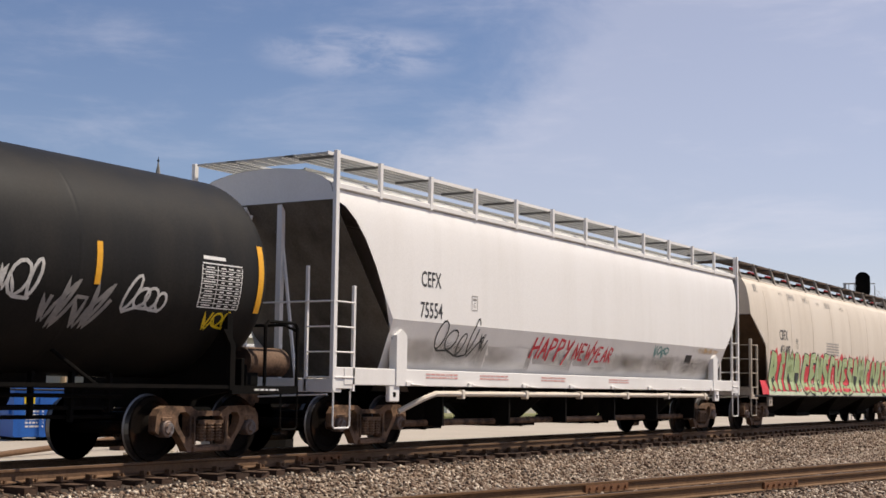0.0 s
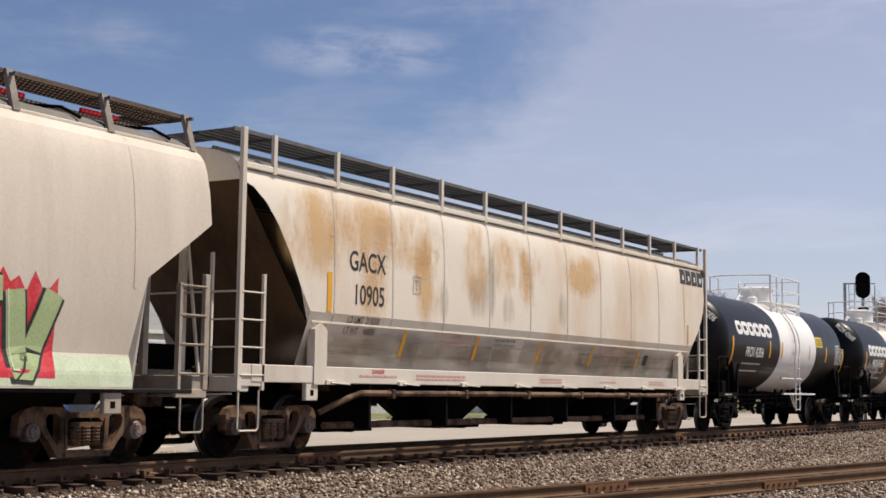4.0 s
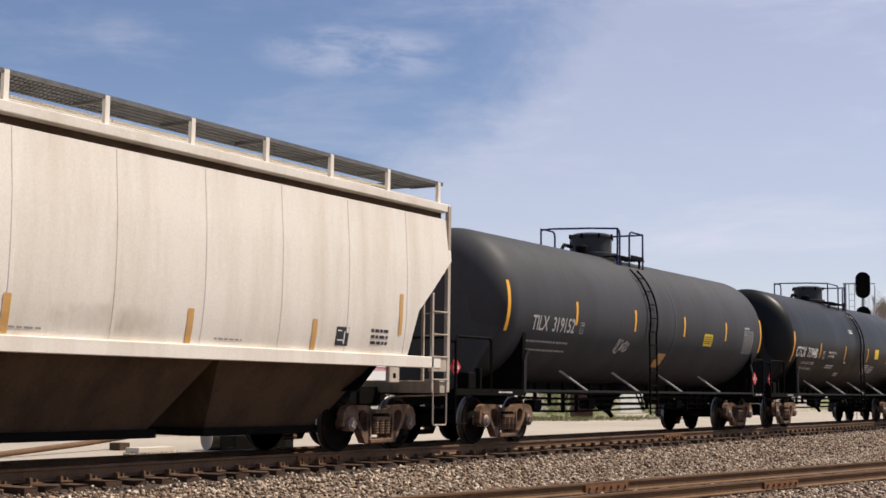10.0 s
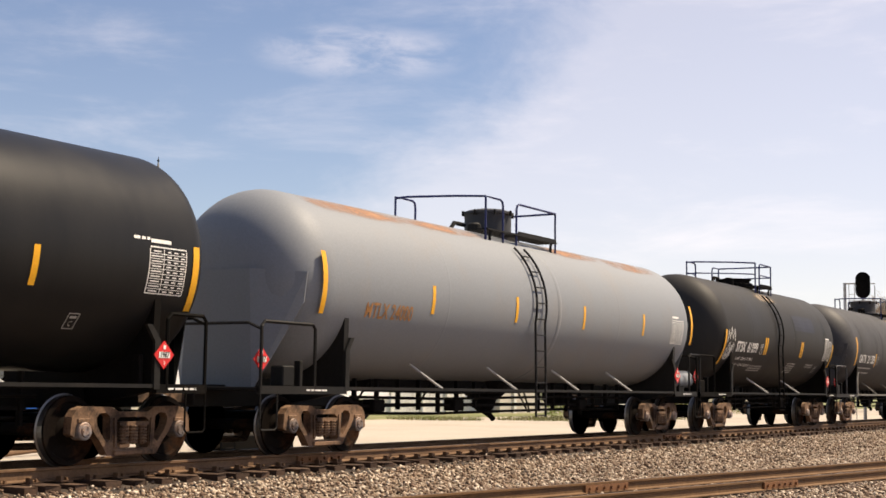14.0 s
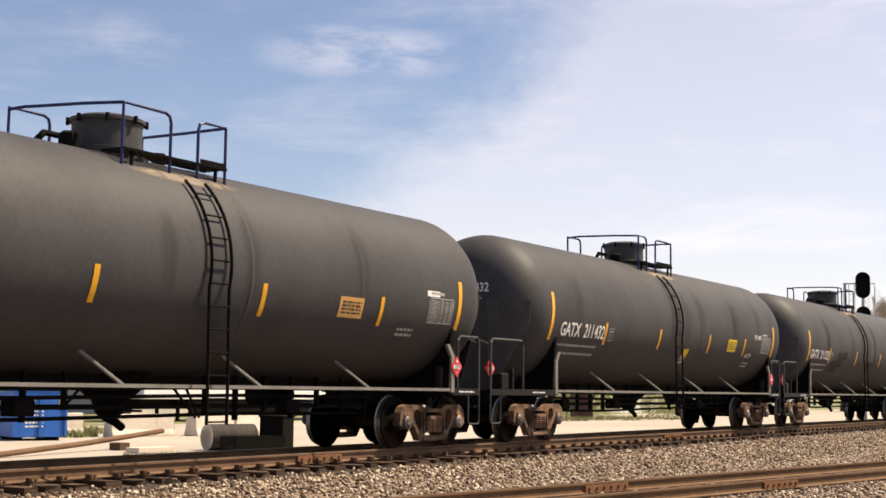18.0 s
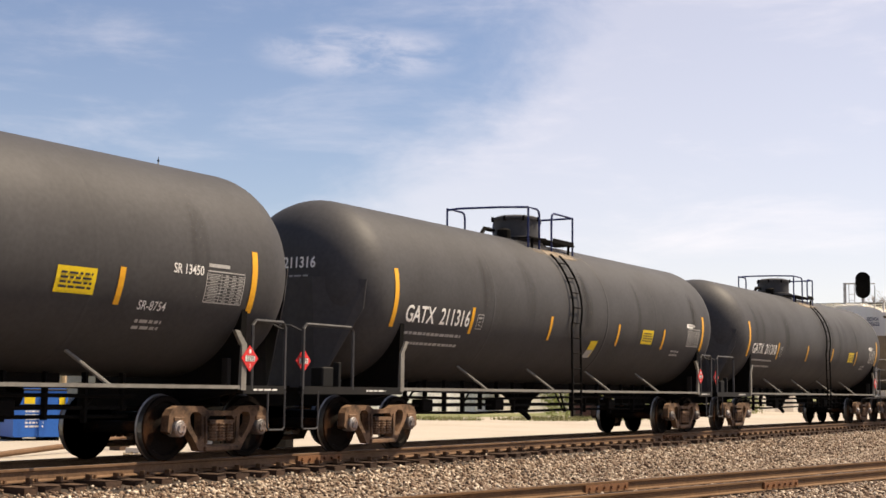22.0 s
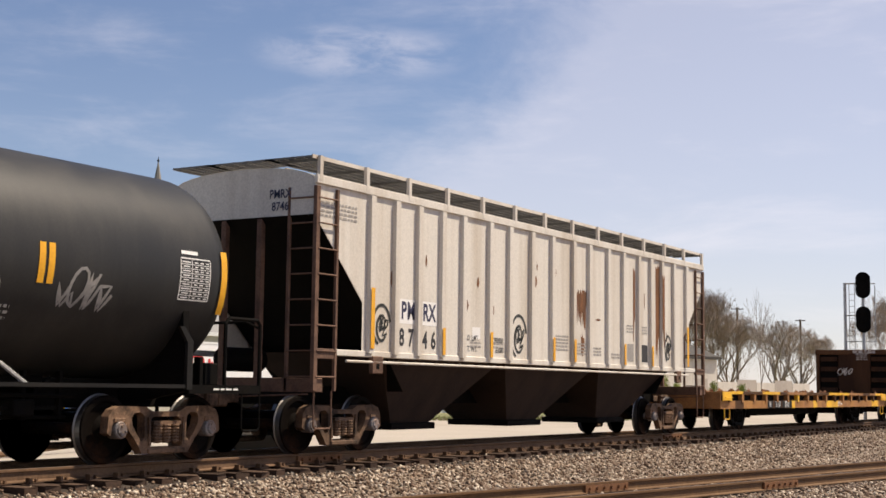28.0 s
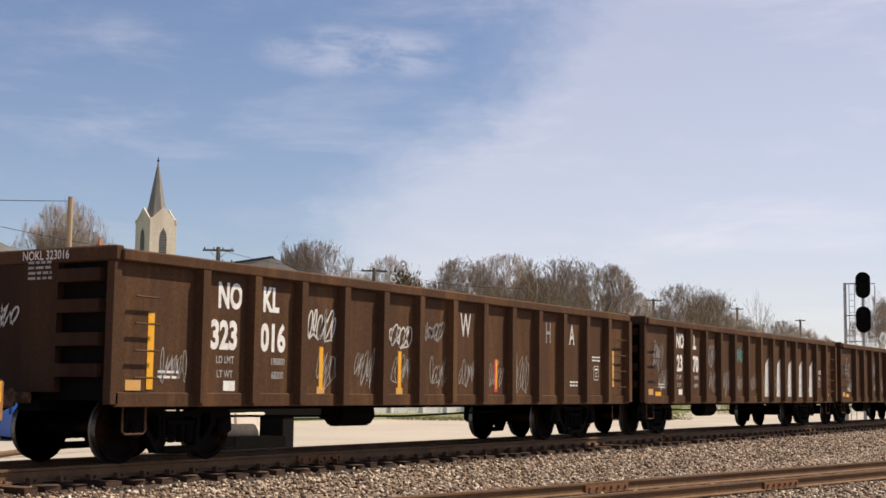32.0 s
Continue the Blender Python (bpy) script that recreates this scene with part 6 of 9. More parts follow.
write("LD LMT  217500", -8.15, 1.90, 0.10, side, letter_black, car, 0.85, 0.004)
write("LT  WT    68500", -8.13, 1.74, 0.10, side, letter_black, car, 0.85, 0.004)
plate_c(-6.5, 2.45, side, car, letter_black, 0.26)
strip(-8.72, 2.12, 0.95, side, car, faded_amber, 0.13)
for x in (-6.02, -3.42, -0.02, 3.16, 6.0):
    strip(x, 1.87, 0.48, side, car, faded_amber, 0.12)
strip(8.4, 2.3, 0.7, side, car, faded_amber)
v, f = many([(0, 0, 0.34, 0.30)])
lay("stencil", v, f, 6.75, 1.87, side, letter_black, car)
v, f = many([(-0.09, 0.09, 0.11, 0.02), (0.05, -0.02, 0.03, 0.2), (-0.06, -0.06, 0.16, 0.02)])
lay("stencil", v, f, 6.75, 1.87, side, letter_white, car, off=0.011)
v, f = small_print(60, 0.5, 0.3, 3)
lay("lettering", v, f, 7.8, 1.9, side, letter_black, car)
v, f = rect(0.24, 0.16)
lay("stencil", v, f, -7.25, 1.72, side, letter_grey, car)
stained([(-6.4, 2.05, 2.0, 0.7), (-4.2, 2.0, 2.2, 0.6), (-1.6, 1.95, 2.4, 0.5), (1.6, 1.9, 2.4, 0.45), (-8.4, 1.85, 1.4, 0.4)], side, brown_stain, car, "brown dusty smudge")
for k, (x, w) in enumerate(((-4.0, 0.8), (0.3, 0.5), (4.0, 0.6))):
    v, f = small_print(64 + k, w, 0.05, 1)
    lay("lettering", v, f, x, 1.72, side, letter_grey, car)

# grey and black tank cars
T8 = dict(brace_paint=letter_dim, tc=13.95, half=8.15, r=1.56, zc=2.77, paint=slate, frame=deep_black, pipe=tar, shield=True, top_rail=navy, man_paint=slate, plac="1987", ends=(2.7, 1.0), plat=0.77, plat_c=-0.32, man=-0.75, lad=-0.68, far_ext=0.7, seams=(-5, -2.4, 2.4, 5))
c = dict(T8, x=137.15, label="slate-grey tank car with amber strips and white numbers")
car, side = tank_car(c)
CARS.append((car, c["x"]))
write("TILX  319152", -5.8, 2.40, 0.30, side, paint("faded_white_lettering", (0.52, 0.51, 0.49), (0.34, 0.33, 0.32), 0.6, 5, rough=0.55, fine=0.1), car, 0.81)
tank_marks(car, side, 2.69, (-4.78, -1.64, 1.47, 4.52), ((-7.82, 2.69, 1.0), (7.45, 2.69, 0.95)), 0.5)
plate_c(-4.46, 2.40, side, car, letter_dim, 0.22)
notice(3.22, 2.42, side, car, 0.62, 0.32)
v, f = rect(0.5, 0.42)
lay("faded_notice", v, f, 0.45, 1.82, side, faded_amber, car)
data_panel(6.4, 2.46, side, car, 81, 0.75, 0.6, letter_dim)
v, f = scrawl(82, 0.75, 0.42, 5, 0.03)
lay("graffiti", v, f, -2.1, 2.10, side, spray_white, car, "thin white spray tag")
for k, z in enumerate((2.05, 1.88)):
    v, f = small_print(84 + k, 1.9, 0.09, 1)
    lay("lettering", v, f, -5.85, z, side, letter_dim, car)
hoop(car, 1.56, 2.77, 0.85, slate)

c = dict(T8, x=155.33, tc=13.7, half=8.0, r=1.56, zc=2.78, paint=paint("satin_black", (0.012, 0.012, 0.0125), (0.022, 0.021, 0.02), 0.6, 1.0, STREAK, rough=0.42, fine=0.06, spec=0.16), head=0.36, lad=0.60, plat_c=0.1, plat=1.14, man=-0.55, label="satin black tank car with white numbers and a red placard", seams=(-6.4, -4.6, -2.8, -1.0, 2.4))
car, side = tank_car(c)
CARS.append((car, c["x"]))
write("CTCX  719440", -5.92, 2.36, 0.31, side, letter_white, car, 0.84, 0.02)
write("LD LMT   191600 LB   86900 KG", -5.5, 2.04, 0.09, side, letter_white, car, 0.8, 0.004)
write("LT WT     94400 LB   42800 KG", -5.5, 1.87, 0.09, side, letter_white, car, 0.8, 0.004)
tank_marks(car, side, 2.47, (-4.46, -1.41, 1.66, 4.63), ((-7.4, 2.5, 0.95), (7.45, 2.5, 0.9)), 0.5)
plate_c(-4.0, 2.35, side, car, letter_white, 0.24)
write("THERMAL PROTECTION", -3.02, 2.44, 0.075, side, letter_white, car, 0.8, 0.01)
write("SYSTEM EQUIPPED", -3.10, 2.32, 0.075, side, letter_white, car, 0.8, 0.01)
v, f = rect(0.52, 0.36)
lay("notice", v, f, 2.95, 2.55, side, notice_yellow, car, "plain yellow notice", 0.008)
data_panel(6.9, 2.56, side, car, 91, 0.7, 0.6)
for k, (x, z, w, n) in enumerate(((-2.9, 1.98, 0.9, 2), (-1.2, 2.15, 0.3, 1), (-1.5, 1.75, 0.5, 2), (-0.55, 3.25, 0.5, 2), (1.9, 1.98, 0.7, 5), (2.7, 1.98, 0.6, 4), (6.4, 2.98, 0.3, 1), (0.8, 3.85, 0.6, 2))):
    v, f = small_print(95 + k, w, 0.08 * n, n)
    lay("lettering", v, f, x, z, side, letter_white, car)
plate_c(5.5, 1.85, side, car, letter_dim, 0.22)

c = dict(T8, x=173.6, tc=14.1, half=8.5, r=1.55, zc=2.74, ends=(2.2, 1.8), paint=pale_grey, frame=tar, head=0.62, lad=-0.5, plat=1.55, plat_c=0.05, man=0.1, label="weathered pale grey tank car with rust streaks on its shell", seams=(-4, 3.5))
car, side = tank_car(c)
CARS.append((car, c["x"]))
write("MTLX 24000", -5.9, 2.32, 0.26, side, tan_rust, car, 0.72)
tank_marks(car, side, 2.62, (-4.55, -1.43, 1.64, 4.89), ((-7.8, 2.7, 1.0), (8.0, 2.75, 1.0)), 0.5, amber)
data_panel(7.04, 2.52, side, car, 103, 0.75, 0.55)
hoop(car, 1.55, 2.74, 0.45, pale_grey, 0.16)
stained([(-6.0, 4.12, 3.6, 0.7), (-3.0, 4.12, 3.6, 0.6), (2.6, 4.12, 3.6, 0.6), (5.6, 4.12, 3.8, 0.75)], side, ridge_rust, car, "red-brown rust along the ridge", 0.003, "rust_stain")
bm = bmesh.new()
lathe(bm, [(-0.5, 0.01), (-0.46, 0.22), (0.46, 0.22), (0.5, 0.01)], "x", 16, (8.1, -1.15, 1.38))
part("air_reservoir", bm, pale_grey, car, "pale grey air reservoir", True)

SHORT = dict(brace_paint=letter_dim, tc=9.3, half=5.95, plat_c=-0.2, plat=1.0, man=-0.25, mid=True, rail_h=0.66, far_ext=1.0, top_rail=navy, r=1.56, zc=2.78, ends=(2.7, 1.3), man_h=0.4, paint=paint("charcoal", (0.023, 0.022, 0.022), (0.038, 0.035, 0.032), 0.6, 0.9, STREAK, rough=0.6, fine=0.08, spec=0.2), frame=deep_black, head=0.5, pipe=tar, plac="1987", lad=-0.62, seams=(-3, 0.8))
c = dict(SHORT, x=189.5, plat=0.75, plat_c=0.05, far_ext=1.3, label="short charcoal tank car with a white spray tag beside its number")
car, side = tank_car(c)
CARS.append((car, c["x"]))
write("STSX  61099", -3.44, 2.33, 0.28, side, letter_white, car, 0.86, 0.026)
write("LD LMT  222800 LB  101050 KG", -3.35, 2.02, 0.09, side, letter_white, car, 0.85, 0.004)
write("LT WT    63200 LB   28650 KG", -3.35, 1.85, 0.09, side, letter_white, car, 0.85, 0.004)
plate_c(-2.15, 2.33, side, car, letter_white, 0.26)
for x in (-1.87, -1.71, 1.68, 1.84):
    strip(x, 2.42, 0.5, side, car)
strip(-5.3, 2.28, 1.0, side, car, amber, 0.12)
strip(5.2, 2.3, 0.8, side, car)
data_panel(4.65, 2.45, side, car, 113, 0.75, 0.62)
v, f = scrawl(115, 0.55, 0.5, 5, 0.035)
lay("graffiti", v, f, -4.88, 2.18, side, spray_white, car, "white spray tag")
lay("graffiti", *strokes([[(-0.3, 0), (-0.25, 0.35), (-0.12, 0.1), (-0.02, 0.45), (0.1, 0.1), (0.22, 0.4), (0.3, 0.05)]], 0.04), -4.85, 2.42, side, spray_white, car, "white spray crown")
for k, (x, z, w, n) in enumerate(((-2.0, 1.78, 1.1, 3), (1.2, 1.85, 0.8, 5), (3.1, 1.95, 0.8, 2))):
    v, f = small_print(117 + k, w, 0.08 * n, n)
    lay("lettering", v, f, x, z, side, letter_dim, car)
plate_c(3.9, 1.85, side, car, letter_dim, 0.22)
v, f = rect(2.1, 0.5)
lay("patch", v, f, 2.1, 3.25, side, paint("blue_black_patch", (0.018, 0.019, 0.030), (0.03, 0.03, 0.034), 0.6, 1.5, rough=0.6), car, "bluish repainted patch")
stained([(-0.55, 3.92, 2.2, 0.45), (-0.6, 3.98, 1.6, 0.30)], side, worn_stain, car, "worn pale patch round the ladder's top", 0.004, "worn_patch")
stained([(-0.95, 3.2, 0.5, 1.3), (1.0, 3.0, 0.4, 1.4), (4.2, 2.9, 0.6, 1.6)], side, dark_run, car, "dark run of spilt load", 0.004, "dark_run")
head_mark(*letters("STSX 61099", 0.17, 0.85), 0.0, 3.05, 1.56, 2.78, 5.17, 0.78, letter_white, car)
head_mark(*letters("US GAL", 0.11, 0.85), -0.25, 2.87, 1.56, 2.78, 5.17, 0.78, letter_white, car)

# five alike dark grey tank cars
GREY = dict(tc=14.1, half=8.5, r=1.57, plat=1.07, rail_h=0.60, zc=2.74, paint=iron_grey, frame=deep_black, beam=tar, pipe=paint("pale_edge", (0.20, 0.19, 0.17), (0.1, 0.09, 0.08), 0.6, 3, rough=0.6), head=0.60, top_rail=navy, man_paint=iron_grey, shield=True, plac="3295", man=-0.24, far_ext=0.5, ends=(2.80, 1.0), seams=(-4.0, 4.0))
for k, num in enumerate(("211325", "211432", "211321", "211316", "211310")):
    x = 205.28 + 18.3 * k
    mid_car = k in (1, 2, 3)
    c = dict(GREY, x=x, rail_paint=paint("dark_grey_rail", (0.055, 0.054, 0.056), (0.03, 0.028, 0.027), 0.6, 4, rough=0.55, fine=0.1), lad=-0.50 if mid_car else 0.44, plat_c=-0.22 if mid_car else 0.28, label="dark grey tank car with amber strips, dome rails and red placards")
    car, side = tank_car(c)
    CARS.append((car, x))
    write("GATX  " + num, (-5.85, -5.88, -6.08, -5.96, -5.96)[k], 2.33, 0.29, side, letter_white, car, 0.84, 0.018)
    v, f = small_print(130 + k, 1.9, 0.11, 1)
    lay("lettering", v, f, -5.95, 2.02, side, letter_dim, car)
    v, f = small_print(140 + k, 1.9, 0.11, 1)
    lay("lettering", v, f, -5.95, 1.85, side, letter_dim, car)
    s1, s2, s3, s4, nt = ((-4.60, -1.85, 1.51, 4.62, 3.75), (-4.71, -1.56, 1.84, 4.64, 3.62), (-4.94, -1.51, 1.91, 4.48, 3.71), (-4.77, -1.55, 1.85, 4.54, 3.54), (-4.68, -1.65, 1.23, 4.32, 3.63))[k]
    tank_marks(car, side, 2.32, (s1, s2, s3, s4), ((-7.40, 2.58, 1.0), (7.12, 2.55, 0.9)), 0.5)
    plate_c(s1 + 0.29, 2.32, side, car, letter_dim, 0.26)
    notice(nt, 2.34, side, car, 0.66, 0.34, faded_amber if k == 0 else notice_yellow)
    if k in (1, 3):
        v, f = rect(0.34, 0.40)
        lay("faded_notice", v, f, (0.34, 0.67)[k // 2], 1.97, side, notice_yellow, car, "half-faded yellow notice", 0.008, 0.2)
        v, f = rect(0.32, 0.20)
        lay("faded_notice", v, f, (0.30, 0.63)[k // 2], 1.87, side, letter_dim, car, "", 0.012, 0.2)
    data_panel(6.5, 2.42, side, car, 150 + k, 0.8, 0.42, letter_dim)
    if k not in (1, 2):
        v, f = rect(0.42, 0.10)
        lay("stencil", v, f, 6.2, 2.72, side, letter_white, car)
    v, f = small_print(160 + k, 0.5, 0.2, 2)
    lay("lettering", v, f, 5.5 if k not in (1, 2) else 5.2, 2.02 if k not in (1, 2) else 1.86, side, letter_dim, car)
    if k == 2:
        for gx, gz, gw, gh in ((-3.55, 2.22, 0.75, 0.5), (-4.1, 2.0, 0.9, 0.42), (-2.95, 2.38, 0.5, 0.3), (0.45, 2.12, 0.9, 0.28)):
            v, f = rect(gw, gh)
            lay("repaint_patch", v, f, gx, gz, side, tar, car, "black repainted patch", 0.004)
    hoop(car, 1.57, 2.74, 1.2, iron_grey, 0.08)
    st, dp = 8.5 - 0.9, 0.9
    head_mark(*letters("GATX " + num, 0.18, 0.82, 0.022), 0.0, 3.12, 1.57, 2.74, st, dp, letter_white, car)
    for j in range(2):
        head_mark(*small_print(165 + j + k, 0.9, 0.08, 1), -0.05, 2.90 - 0.17 * j, 1.57, 2.74, st, dp, letter_dim, car)
    stained([(-0.1 if mid_car else 0.4, 4.0, 2.7, 0.36)], side, worn_stain, car, "rust-worn patch beside the platform", 0.004, "worn_patch")
    rnd = random.Random(170 + k)
    stained([(rnd.uniform(-7, 7), rnd.uniform(2.8, 3.2), rnd.uniform(0.3, 0.7), rnd.uniform(1.4, 2.0)) for _ in range(6)] + [(c["lad"] + 0.75, 3.0, 0.5, 1.9)], side, dark_run, car, "dark run of spilt load", 0.003, "dark_run")
    if k in (1, 2):
        write("SR 13450", 5.72, 2.63, 0.13, side, letter_white, car, 0.85, 0.012)
        write("SR-8754", 5.15, 2.10, 0.13, side, letter_white, car, 0.85, 0.006)

# short clean white hopper
SHORTSIDE = [(1.50, 1.24), (1.53, 1.5), (1.55, 1.9), (1.56, 2.6), (1.55, 3.3), (1.52, 3.8), (1.495, 4.02), (1.30, 4.035), (1.285, 4.20)]
# shaded_white: darker copy of the white, shade coloured into the slope sheets
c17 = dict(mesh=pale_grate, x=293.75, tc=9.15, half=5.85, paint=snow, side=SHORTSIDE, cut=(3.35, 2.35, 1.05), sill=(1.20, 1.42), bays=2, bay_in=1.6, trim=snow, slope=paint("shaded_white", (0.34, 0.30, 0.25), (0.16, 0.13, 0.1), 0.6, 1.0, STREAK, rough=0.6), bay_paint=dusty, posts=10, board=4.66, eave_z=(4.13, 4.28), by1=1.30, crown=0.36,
           label="short clean white covered hopper car with dark blue lettering", eave_out=0.23, braces=True, board_paint=grate, end_text=(("SOXX", -0.9, 4.0, 0.14, letter_blue), ("325632", -0.9, 3.8, 0.14, letter_blue), (8, 0.2, 3.95, 0.4, letter_grey)), inner_top=3.0, post_top=4.66, end_stile=4.6)
car, side = hopper_car(c17)
CARS.append((car, c17["x"]))
write("SOXX", -3.55, 3.38, 0.34, side, letter_blue, car, 0.80, 0.012)
write("325632", -3.18, 2.82, 0.34, side, letter_blue, car, 1.02, 0.012)
plate_c(-1.9, 3.11, side, car, letter_blue, 0.24)
write("LD LMT  234300", -3.66, 1.82, 0.10, side, letter_black, car, 0.85, 0.004)
write("LT WT    51700", -3.71, 1.65, 0.10, side, letter_black, car, 0.85, 0.004)
strip(-4.42, 2.04, 0.95, side, car, faded_amber, 0.10)
for x in (-2.2, 0.06, 2.37):
    strip(x, 1.80, 0.45, side, car, faded_amber)
strip(4.5, 2.0, 0.8, side, car, faded_amber)
write("WARNING", 1.12, 1.98, 0.07, side, spray_red, car, 0.9)
for k, (x, z, w, n, m) in enumerate(((1.1, 1.82, 0.8, 3, spray_red), (-1.4, 1.72, 0.4, 3, letter_grey), (-0.4, 1.68, 0.4, 2, letter_grey), (-2.75, 1.72, 0.25, 2, letter_black))):
    v, f = small_print(180 + k, w, 0.08 * n, n)
    lay("lettering", v, f, x, z, side, m, car)
v, f = rect(0.28, 0.26)
lay("stencil", v, f, 2.85, 1.76, side, letter_grey, car)

# short black tank car
c = dict(SHORT, x=306.95, tc=9.1, half=5.75, r=1.48, zc=2.62, ends=(1.55, 1.55), man_h=0.35, paint=paint("worn_black", (0.018, 0.018, 0.018), (0.045, 0.042, 0.038), 0.7, 1.0, STREAK, rough=0.5, fine=0.1), plac=False, shield=False, lad=0.0, plat_c=0.24, plat=0.70, far_ext=1.6, man=-0.1, label="short worn black tank car with scattered spray tags")
car, side = tank_car(c)
CARS.append((car, c["x"]))
write("TILX  170636", -3.24, 2.27, 0.24, side, letter_white, car, 0.72)
tank_marks(car, side, 2.52, (-1.63, 1.85), ((-5.1, 2.5, 0.95), (5.2, 2.5, 0.9)), 0.5)
for x in (-1.5, 2.0):
    strip(x, 2.52, 0.5, side, car)
data_panel(4.6, 2.5, side, car, 191, 0.6, 0.55)
for seed, x, z, w, h, m in ((192, -4.3, 2.3, 0.6, 0.6, spray_teal), (193, -0.1, 2.95, 0.5, 0.9, spray_teal), (194, 2.6, 2.2, 0.9, 0.6, spray_grey), (195, 0.9, 2.1, 0.8, 0.5, spray_grey)):
    v, f = scrawl(seed, w, h, 4, 0.045)
    lay("graffiti", v, f, x, z, side, m, car)
for k, (x, z, w, n) in enumerate(((-3.6, 2.0, 1.2, 1), (-2.0, 1.95, 0.6, 2), (1.2, 1.9, 0.6, 3))):
    v, f = small_print(197 + k, w, 0.08 * n, n)
    lay("lettering", v, f, x, z, side, letter_dim, car)

# ribbed hopper with rust patches
RIBBED = [(1.48, 1.62), (1.48, 2.4), (1.48, 3.2), (1.48, 4.28)]
ribs = [-6.95, -6.2, -5.47, -4.68, -3.94, -2.94, -2.15, -1.22, -0.3, 0.7, 1.5, 2.48, 3.32, 4.21, 4.95, 5.64, 6.42, 7.26]
cream = paint("cream_grey_paint", (0.68, 0.635, 0.565), (0.44, 0.36, 0.27), 0.6, 1.0, (1.8, 1.8, 0.10), 0.46, 0.70, rough=0.6, fine=0.08, bump=0.06, bscale=8)
c19 = dict(x=322.75, tc=14.1, half=8.5, paint=cream, side=RIBBED, cut=(3.75, 2.45, 1.35), sill=(1.56, 1.66), bays=3, trim=paint("rusty_ladder", (0.16, 0.09, 0.06), (0.05, 0.03, 0.025), 0.8, 2, rough=0.8, fine=0.2), post_top=4.2, rung_top=4.1, board_paint=stone, post_paint=stone, slope=deep_black, bay_paint=paint("dark_chocolate_dust", (0.034, 0.019, 0.013), (0.012, 0.008, 0.006), 0.7, 1.1, STREAK, rough=0.85, fine=0.15), seams=ribs, seam=(0.085, 0.07), seam_name="side_rib", posts=14, board=4.66, by1=1.44, eave=0.14, sill_y=1.50,
           label="ribbed off-white covered hopper car with rust holes and black tags", end_text=(("PMRX", -0.8, 4.1, 0.14, letter_blue), ("8746", -0.8, 3.9, 0.14, letter_blue)), inner_top=4.2, end_stile=4.2, end_paint=paint("pale_end", (0.62, 0.59, 0.53), (0.4, 0.35, 0.3), 0.5, 1.0, STREAK, rough=0.6))
car, side = hopper_car(c19)
CARS.append((car, c19["x"]))
for body, x, z, m in (("P", -5.90, 2.37, letter_blue), ("M", -5.67, 2.37, letter_blue), ("R", -5.19, 2.37, letter_blue), ("X", -4.98, 2.37, letter_blue), ("8", -5.96, 1.91, letter_black), ("7", -5.67, 1.91, letter_black), ("4", -5.21, 1.89, letter_black), ("6", -4.93, 1.89, letter_black)):
    write(body, x, z, 0.29, side, m, car, 0.78, 0.03)
strip(-6.95, 2.2, 1.0, Side([(1.556, 1.62), (1.556, 4.28)]), car, amber, 0.11)
strip(ribs[17] - 0.02, 2.19, 1.0, Side([(1.556, 1.62), (1.556, 4.28)]), car, amber, 0.12)
for k in (3, 5, 8, 9, 12, 14):
    strip(ribs[k], 1.9, 0.48, Side([(1.556, 1.62), (1.556, 4.28)]), car, amber, 0.10)
for seed, x, wide, tall in ((201, -6.58, 0.26, 0.34), (202, -1.72, 0.32, 0.42), (203, 6.08, 0.20, 0.32)):
    v, f = strokes([[(wide * math.cos(t), tall * math.sin(t)) for t in (radians(10 + 17 * j) for j in range(15))], [(wide * 0.55 * math.cos(t), tall * 0.62 * math.sin(t) - 0.05) for t in (radians(60 + 24 * j) for j in range(12))],
                     [(-wide * 0.3, tall * 0.45), (wide * 0.1, tall * 0.1), (-wide * 0.2, -tall * 0.15), (wide * 0.4, -tall * 0.1), (wide * 0.1, -tall * 0.5), (wide * 0.6, -tall * 0.4)]], 0.055)
    g = lay("graffiti", v, f, x, 2.1, side, spray_dark, car, "looping black spray tag")
    v, f = scrawl(seed, wide, tall * 0.8, 3, 0.03)
    lay("graffiti", v, f, x + 0.05, 2.12, side, spray_dark, g, off=0.010)
for body, x, z in (("LD. LMT.", -3.55, 2.0), ("LT. WT.", -3.58, 1.80), ("200000", -2.55, 1.99), ("63000", -2.50, 1.80)):
    write(body, x, z, 0.105, side, letter_black, car, 0.85, 0.006)
part("sill_pipe", tubed([(-7.6, -1.50, 1.48), (7.4, -1.50, 1.48)], 0.022), stone, car)
rnd = random.Random(9)


def flake(w, h):
    n = 12
    return [(w / 2 * math.cos(2 * math.pi * k / n) * rnd.uniform(0.6, 1.1), h / 2 * math.sin(2 * math.pi * k / n) * rnd.uniform(0.6, 1.1)) for k in range(n)], [tuple(range(n))]


